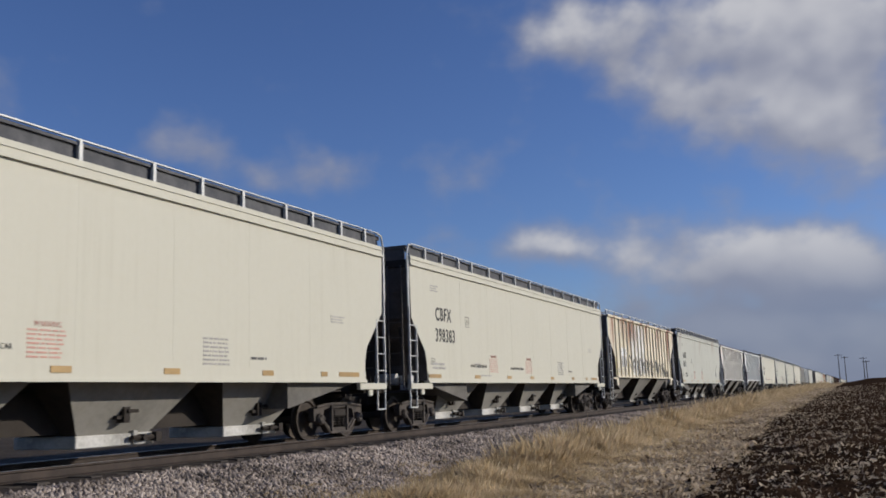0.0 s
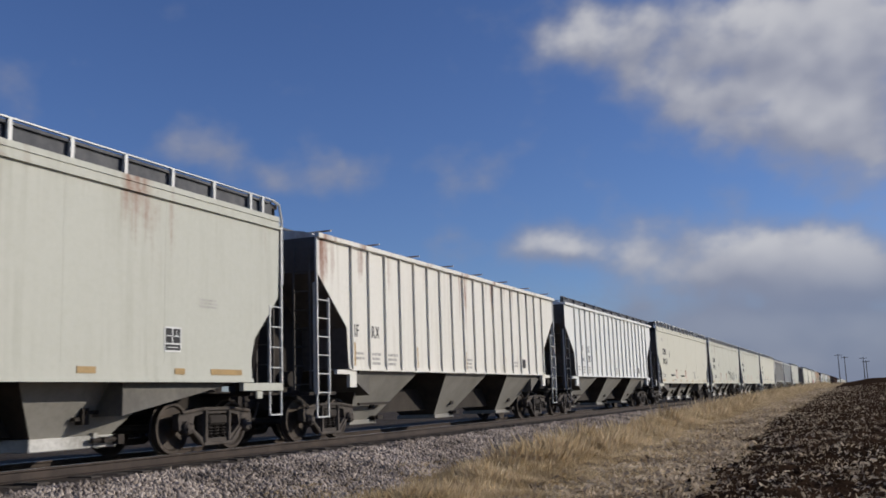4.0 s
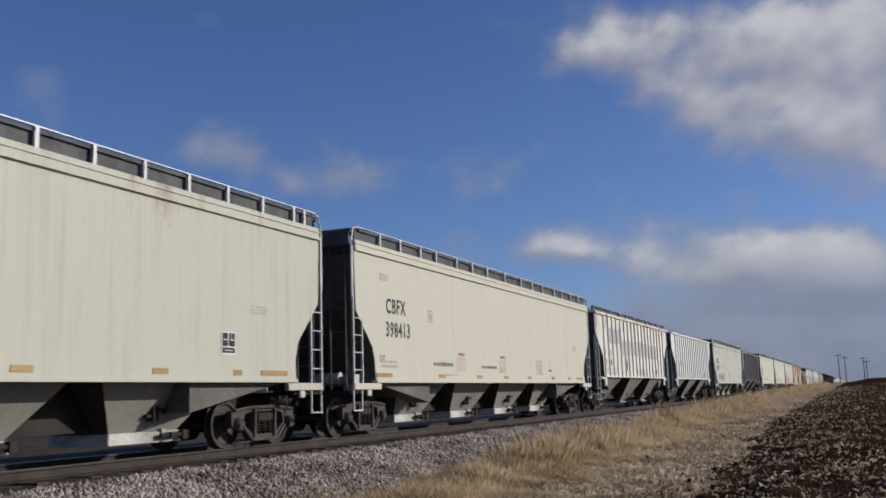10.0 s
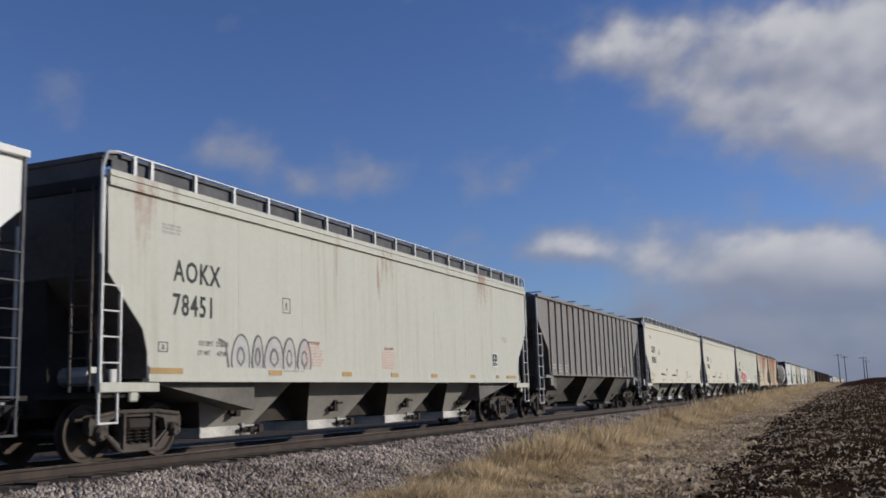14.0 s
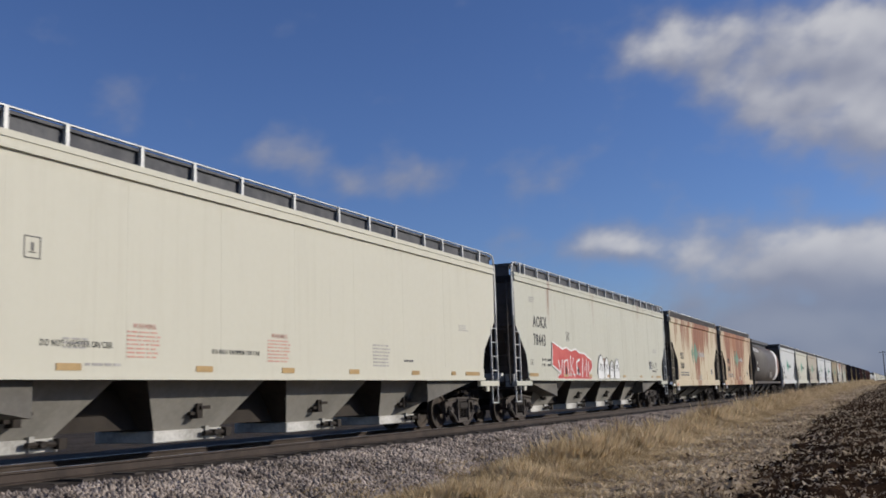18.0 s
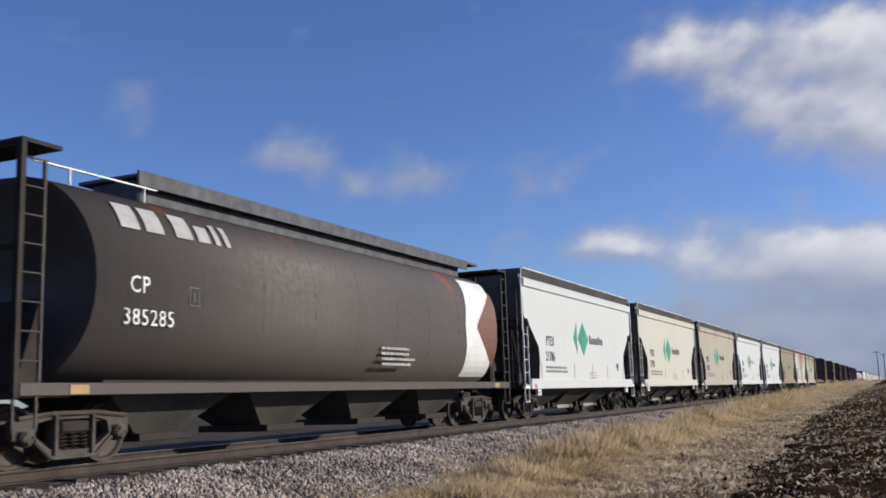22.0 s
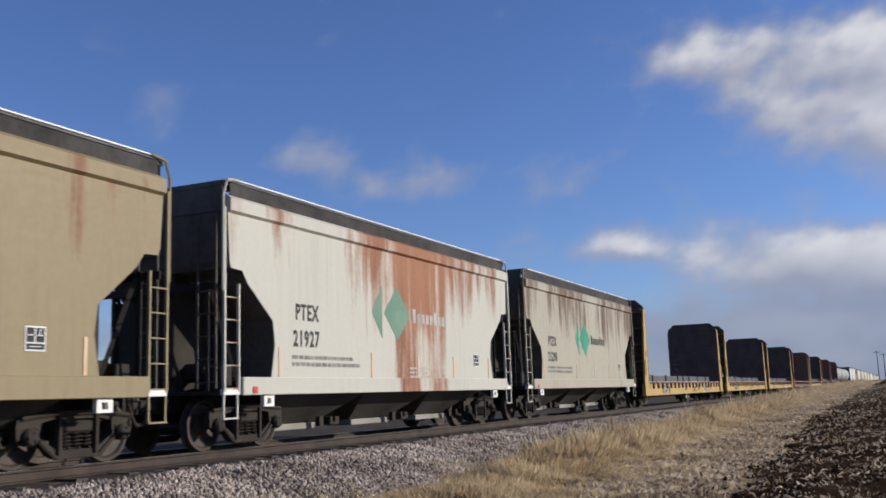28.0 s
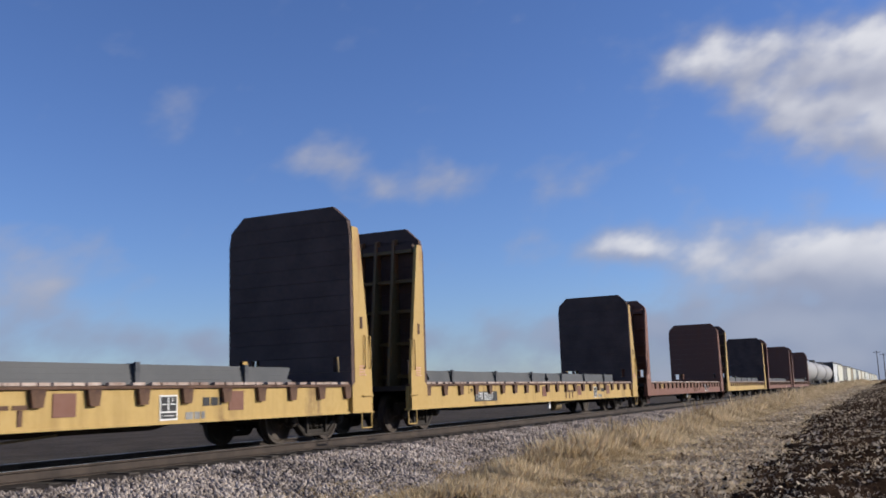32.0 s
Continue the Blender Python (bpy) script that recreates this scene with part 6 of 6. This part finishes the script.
# azimuth and elevation in degrees, half widths, weight
CLOUDS = [(-7.0, 20.9, 9.8, 2.8, 0.85), (-14.2, 21.3, 4.6, 2.1, 0.6), (0.8, 19.9, 5.5, 3.2, 0.85), (-9.0, 17.3, 3.4, 2.1, 0.72), (-4.2, 15.8, 4.4, 2.5, 0.85), (1.0, 15.8, 3.7, 3.6, 0.77),
          (-0.1, 13.2, 3.8, 2.4, 0.5), (1.8, 11.4, 2.4, 2.0, 0.3), (-37.7, 15.6, 2.6, 1.5, 0.56), (-39.4, 14.9, 1.9, 1.0, 0.34), (-31.2, 13.6, 4.0, 1.7, 0.54), (-34.4, 13.2, 2.4, 1.2, 0.34),
          (-29.3, 14.1, 1.9, 1.2, 0.34), (-21.1, 13.4, 2.6, 2.1, 0.52), (-13.7, 11.9, 1.4, 1.2, 0.3), (-6.0, 11.3, 1.2, 1.0, 0.34), (-17.1, 9.0, 2.2, 1.4, 0.68), (-15.3, 8.7, 1.6, 1.2, 0.43),
          (-20.8, 8.8, 3.5, 1.2, 0.43), (-12.6, 8.4, 2.8, 1.5, 0.53), (-10.5, 10.0, 2.4, 1.0, 0.43), (-8.0, 8.1, 4.2, 1.8, 0.61), (-4.2, 8.2, 4.3, 2.0, 0.57), (-1.6, 6.9, 3.1, 1.7, 0.71),
          (1.4, 7.0, 2.4, 2.2, 0.57), (-7.5, 6.6, 4.4, 1.0, 0.5), (-0.5, 5.6, 4.8, 1.2, 0.57), (-10.8, 5.6, 9.5, 1.0, 0.29), (-3.0, 4.4, 7.6, 1.5, 0.43), (-6.2, 3.1, 10.6, 1.2, 0.57),
          (-0.2, 2.2, 6.6, 1.4, 0.69), (-14.2, 4.5, 7.8, 1.0, 0.25), (-1.8, 1.0, 8.6, 1.0, 0.69), (-22.7, 3.5, 12.1, 1.2, 0.34), (-49.9, 17.9, 2.0, 1.8, 0.4), (-50.6, 7.9, 3.0, 1.7, 0.57),
          (-52.6, 6.3, 3.8, 1.4, 0.57), (-55.1, 9.2, 3.7, 1.4, 0.46), (-49.0, 4.3, 7.0, 1.2, 0.46), (-39.2, 3.2, 11.8, 1.2, 0.46)]
cu = [i / 40 for i in range(41)]
cy = steps((-150, 1500, 150), (1500, 4700, 160))
cv = []
for y in cy:
    a, b = -4700.0, 225 + max(0.0, y - 1500) * 0.05
    for u in cu:
        x = a + (b - a) * u ** 0.5
        cv.append((x, y, CLOUD_H * (1 - 1.02 * min(1.0, max(0.0, (math.hypot(x, y) - 1500) / 3000)))))
cf = [(r * 41 + i, r * 41 + i + 1, (r + 1) * 41 + i + 1, (r + 1) * 41 + i) for r in range(len(cy) - 1) for i in range(40)]
clouds = mesh_object("cloud_layer", cv, cf, cloud_material(), True)
clouds.location = (0, 0, EYE)
tagged(clouds, "scattered grey-white fair-weather clouds drifting across blue sky", "clouds", kind="structure")

# ---- poles along the line ----
POLE_WOOD = grimy("weathered_pole_wood", (0.07, 0.062, 0.055), (0.13, 0.115, 0.10), 6, 0.9)


def utility_pole(x, y, tall, arms=1):
    p = tagged(new("utility_pole"), "tall weathered wooden utility pole beside the distant track", "utility pole", "utility poles")
    p.location = (x, y, GZ - 0.3)
    bm = bmesh.new()
    for i in range(4):
        tube(bm, (0, 0, tall * i / 4), (0, 0, tall * (i + 1) / 4), 0.17 - 0.02 * i, 8)
    part("pole", bm, POLE_WOOD, p)
    for i in range(arms):
        bm = bmesh.new()
        box(bm, -1.2, 1.2, -0.06, 0.06, tall - 0.5 - 0.9 * i, tall - 0.36 - 0.9 * i)
        arm = part("crossarm", bm, POLE_WOOD, p)
        for xx in (-1.05, -0.5, 0.5, 1.05):
            obj_from("insulator", ("ins", i), lambda b: tube(b, (0, 0, tall - 0.36 - 0.9 * i), (0, 0, tall - 0.18 - 0.9 * i), 0.045, 6), BRIGHT, arm, pose(xx, 0, 0))


for x, y, tall in ((-4.6, 330, 11.5), (-3.0, 360, 11.5), (2.6, 320, 10.0), (3.6, 345, 9.5)):
    utility_pole(x, y, tall, 1)

# ---- dry grass, stalk residue and loose stones ----
rng = np.random.default_rng(5)


def blade_material(name, a, b, thin=0.0):
    m = Nodes(name)
    r = m.n.new("ShaderNodeNewGeometry").outputs["Random Per Island"]
    r = m.math("ADD", m.math("MULTIPLY", r, 0.6), m.ramp(m.noise(m.coords(), 0.9, 3, 0.6), 0.35, 0.65, -0.05, 0.45), clamp=True)
    col = m.mix(r, rgb(*a), rgb(*b))
    mat = m.done(col, 0.8, 0, 0.1)
    if thin:
        back = m.n.new("ShaderNodeBsdfTranslucent")
        m.put(back.inputs["Color"], col)
        mx = m.n.new("ShaderNodeMixShader")
        mx.inputs[0].default_value = thin
        m.tree.links.new(m.bsdf.outputs[0], mx.inputs[1])
        m.tree.links.new(back.outputs[0], mx.inputs[2])
        m.tree.links.new(mx.outputs[0], m.n["Material Output"].inputs["Surface"])
    return mat


GRASS = blade_material("dry_grass", (0.30, 0.21, 0.105), (0.80, 0.65, 0.43), 0.4)
STALK = blade_material("pale_stalk_residue", (0.15, 0.10, 0.063), (0.80, 0.66, 0.48), 0.4)
STONE = blade_material("loose_stone", (0.11, 0.088, 0.072), (0.56, 0.47, 0.395))


def raw_mesh(name, verts, tris, mat):
    me = bpy.data.meshes.new(name)
    me.vertices.add(len(verts))
    me.vertices.foreach_set("co", verts.astype(np.float32).ravel())
    me.loops.add(tris.size)
    me.loops.foreach_set("vertex_index", tris.astype(np.int32).ravel())
    n = tris.shape[1]
    me.polygons.add(len(tris))
    me.polygons.foreach_set("loop_start", np.arange(0, tris.size, n, dtype=np.int32))
    me.update(calc_edges=True)
    me.materials.append(mat)
    return new(name, me)


def far_spread(n, y0, y1, power=2.0):
    """Distances crowded towards y0, so that the density falls off with distance."""
    u = rng.random(n)
    return y0 * (y1 / y0) ** (u ** (1 / power * 1.6))


def blades(name, px, py, pz, tall, wide, lean, mat, la):
    n = len(px)
    ang = rng.random(n) * 2 * np.pi
    dx, dy = np.cos(ang) * wide, np.sin(ang) * wide
    lx, ly = np.cos(la) * lean * tall, np.sin(la) * lean * tall
    v = np.empty((n, 4, 3))
    v[:, 0] = np.stack([px - dx, py - dy, pz - 0.03], 1)
    v[:, 1] = np.stack([px + dx, py + dy, pz - 0.03], 1)
    v[:, 2] = np.stack([px + dx * 0.5 + lx * 0.45, py + dy * 0.5 + ly * 0.45, pz + tall * 0.6], 1)
    v[:, 3] = np.stack([px + lx, py + ly, pz + tall], 1)
    idx = np.arange(n)[:, None] * 4
    return raw_mesh(name, v.reshape(-1, 3), np.concatenate([idx + np.array([0, 1, 2]), idx + np.array([0, 2, 3])]), mat)


def clumpy(px, py):
    return np.sin(px * 2.1 + 1.3 * np.sin(py * 0.7)) * np.sin(py * 1.1 + np.sin(px * 1.7)) * 0.5 + 0.5


def lumps(px, py, f, k):
    """Soft uneven swells, about -0.6 to 0.6."""
    x, y = px * f, py * f
    return 0.3 * (np.sin(2.1 * x + 1.7 * np.sin(1.3 * y + k)) + np.sin(1.9 * y + 2.2 * np.sin(0.9 * x + 2 * k)) + np.sin(3.7 * (x + 0.6 * y) + k) * np.sin(3.1 * (y - 0.5 * x)))


def verge_height(px, py):
    """How tall the dry grass stands: low by the near ballast, tall in clumps along the crest."""
    env = np.interp(py, (8, 14, 17, 20, 26, 30, 36, 60, 240), (0.20, 0.22, 0.34, 0.60, 0.64, 0.50, 0.62, 0.70, 0.78))
    crest = np.interp(py, (8, 14, 20, 40, 240), (-6.1, -6.4, -6.9, -7.1, -7.1))
    c = np.clip(0.5 + 0.9 * lumps(px, py, 0.75, 3.0) + 0.75 * lumps(px, py, 2.3, 8.0), 0.0, 1.4)
    across = np.exp(-((px - crest) / np.where(px > crest, 0.95, 0.75)) ** 2)
    return across * env * (0.16 + 0.84 * c), c


def land(px, py):
    return np.array([max(ground_height(a, b), bank_height(a, b)) for a, b in zip(px, py)])


tufts, each = 26000, 18
ty = far_spread(tufts, 8.0, 260.0)
tx = np.interp(ty, (8, 14, 24, 240), (-5.7, -5.9, -6.3, -6.4)) + rng.normal(0, 0.95, tufts)
tx = np.clip(tx, -8.6, -3.2)
vh, c = verge_height(tx, ty)
th = 0.05 + 0.07 * rng.random(tufts) + vh * (0.45 + 0.55 * rng.random(tufts))
ok = rng.random(tufts) < np.clip(0.05 + c ** 1.3, 0, 1) * np.where(tx < -7.2, 0.75, 1.0)
tx, ty, th = tx[ok], ty[ok], th[ok]
tufts = len(tx)
gz = land(tx, ty)
ang = rng.random((tufts, each)) * 2 * np.pi
out = rng.random((tufts, each)) ** 0.7
reach = (0.10 + 0.30 * th)[:, None]
bx, by = tx[:, None] + np.cos(ang) * out * reach * 0.8, ty[:, None] + np.sin(ang) * out * reach * 0.8
tall = (th[:, None] * (0.22 + 0.95 * rng.random((tufts, each)))).ravel()
lean = (0.04 + 0.8 * out * rng.random((tufts, each)) ** 1.4).ravel()
px, py, pz, la = bx.ravel(), by.ravel(), np.repeat(gz, each), (ang + rng.normal(0, 0.6, (tufts, each))).ravel()
# short loose stems between the tufts
n = 200000
fy = far_spread(n, 8.0, 260.0)
fx = np.clip(-6.0 + rng.normal(0, 1.1, n), -8.4, -2.6)
fv, c = verge_height(fx, fy)
ft = 0.02 + 0.06 * rng.random(n) * (0.4 + c) + fv * 0.6 * rng.random(n) ** 1.5
fz = land(fx, fy)
px, py, pz, tall = np.concatenate([px, fx]), np.concatenate([py, fy]), np.concatenate([pz, fz]), np.concatenate([tall, ft])
lean, la = np.concatenate([lean, 0.2 + 1.3 * rng.random(n)]), np.concatenate([la, rng.random(n) * 2 * np.pi])
# thin seed stems that stand over the rest
n = 26000
fy = far_spread(n, 12.0, 220.0)
fx = np.interp(fy, (8, 14, 24, 240), (-6.0, -6.3, -6.8, -6.9)) + rng.normal(0, 0.6, n)
fv, c = verge_height(fx, fy)
ft = fv * (0.8 + 0.5 * rng.random(n)) + 0.05
px, py, pz, tall = np.concatenate([px, fx]), np.concatenate([py, fy]), np.concatenate([pz, land(fx, fy)]), np.concatenate([tall, ft])
lean, la = np.concatenate([lean, 0.3 * rng.random(n)]), np.concatenate([la, rng.random(n) * 2 * np.pi])
tagged(blades("dry_grass", px, py, pz, tall, 0.0009 + 0.00007 * py, lean, GRASS, la), "tangled straw-coloured dry grass along the ballast edge", "dry grass", kind="stuff")


def scatter(n, y0, y1, lo, spread, power):
    """Places over the field's near side, thinning with distance."""
    py = far_spread(n, y0, y1)
    return lo + rng.random(n) ** power * (spread + 0.14 * py), py


def tilth(px, py):
    return np.array([soil_height(a, b) if a > field_edge(b) else ground_height(a, b) for a, b in zip(px, py)])


# curled husks, leaves and stalk pieces: bent strips lying at every angle
n = 84000
px, py = scatter(n, 11.0, 160.0, -5.4, 5.6, 1.05)
near_edge = np.array([a - field_edge(b) for a, b in zip(px, py)])
keep = rng.random(n) < np.where(near_edge < 0, np.clip(1.0 + near_edge * 0.24, 0.1, 1), (0.22 + 0.55 * clumpy(px * 1.3, py * 0.9) ** 1.5) * np.clip(1.15 - near_edge * 0.16, 0.3, 1))
px, py = px[keep], py[keep]
n = len(px)
long = (0.016 + 0.050 * rng.random(n) ** 2.4) * (1 + py * 0.006)
long *= np.where(near_edge[keep] < 0, 1.35, 1.0)
wide = long * (0.10 + 0.26 * rng.random(n))
u = rng.normal(0, 1, (n, 3)) * (1, 1, 0.7)
u /= np.linalg.norm(u, axis=1)[:, None]
w = np.cross(u, rng.normal(0, 1, (n, 3)))
w /= np.linalg.norm(w, axis=1)[:, None]
up = np.cross(u, w)
curl = rng.normal(0, 0.55, n)
mid = np.stack([px, py, tilth(px, py) + long * 0.45], 1)
v = np.empty((n, 8, 3))
for k, t in enumerate((-1.0, -0.33, 0.33, 1.0)):
    c0 = mid + u * (long * t)[:, None] + up * (long * curl * (t * t - 0.5))[:, None]
    ww = w * (wide * (1.0, 0.9, 1.0, 0.45)[k])[:, None]
    v[:, 2 * k], v[:, 2 * k + 1] = c0 - ww, c0 + ww
idx = np.arange(n)[:, None] * 8
quads = np.concatenate([idx + np.array([0, 1, 3, 2]) + 2 * k for k in range(3)])
tagged(raw_mesh("stalk_residue", v.reshape(-1, 3), quads, STALK), "pale broken corn stalks and leaves strewn on dark soil", "crop residue", kind="stuff")


def lumpy_bits(name, px, py, z, r, mat, label, category):
    n = len(px)
    base = np.array([(1, 0, 0), (-1, 0, 0), (0, 1, 0), (0, -1, 0), (0, 0, 1), (0, 0, -1)], float)
    v = base[None] * (r[:, None, None] * (0.65 + 0.6 * rng.random((n, 6, 1)))) + rng.normal(0, 0.22, (n, 6, 3)) * r[:, None, None]
    v += np.stack([px, py, z], 1)[:, None, :]
    tri = np.array([(0, 2, 4), (2, 1, 4), (1, 3, 4), (3, 0, 4), (2, 0, 5), (1, 2, 5), (3, 1, 5), (0, 3, 5)])
    idx = np.arange(n)[:, None, None] * 6
    tagged(raw_mesh(name, v.reshape(-1, 3), (idx + tri[None]).reshape(-1, 3), mat), label, category, kind="stuff")


n = 16000
px, py = scatter(n, 11.0, 110.0, -4.3, 5.2, 0.9)
near_edge = np.array([a - field_edge(b) for a, b in zip(px, py)])
keep = rng.random(n) < np.clip(0.9 + near_edge * 0.8, 0.0, 1)
px, py = px[keep], py[keep]
r = (0.010 + 0.034 * rng.random(len(px)) ** 3) * (1 + py * 0.008)
lumpy_bits("soil_clods", px, py, tilth(px, py) + r * 0.3, r, SOIL, "loose dark clods of turned soil", "soil")

n = 60000
py = far_spread(n, 8.0, 90.0)
px = -6.6 - rng.random(n) ** 0.9 * 3.7
r = (0.019 + 0.032 * rng.random(n) ** 1.4) * (1 + py * 0.004)
lumpy_bits("loose_ballast", px, py, land(px, py) + r * 0.25, r, STONE, "loose angular grey ballast stones on the bank", "gravel")


# ---- all that moves ----
def travel(t):
    """How far the train has come; it slowly gains speed."""
    return SPEED * t + GAIN * t * t


def motions():
    for thing, middle in MOVERS:
        walk(thing, [(t, pose(TX, middle - travel(t), 0)) for t in range(0, 33, 2)])
    # wheels roll while their car is near
    for ax, place, middle in SPINNERS:
        here = middle + place[1]
        a = max(0.0, (here - 75) / (SPEED + 0.5))
        b = min(32.0, (here + 4) / SPEED)
        if b <= a:
            continue
        first, last = math.ceil(a * FPS), math.floor(b * FPS)
        rows = [(i / FPS, pose(*place, math.degrees(travel(i / FPS) / WR))) for i in range(first, last + 1)]
        if first > 0:
            rows.insert(0, (0, rows[0][1]))
        if last < 32 * FPS:
            rows.append((32, rows[-1][1]))
        walk(ax, rows)
    walk(clouds, [(t, pose(22 * t / 32, 42 * t / 32, EYE)) for t in (0, 8, 16, 24, 32)])


motions()
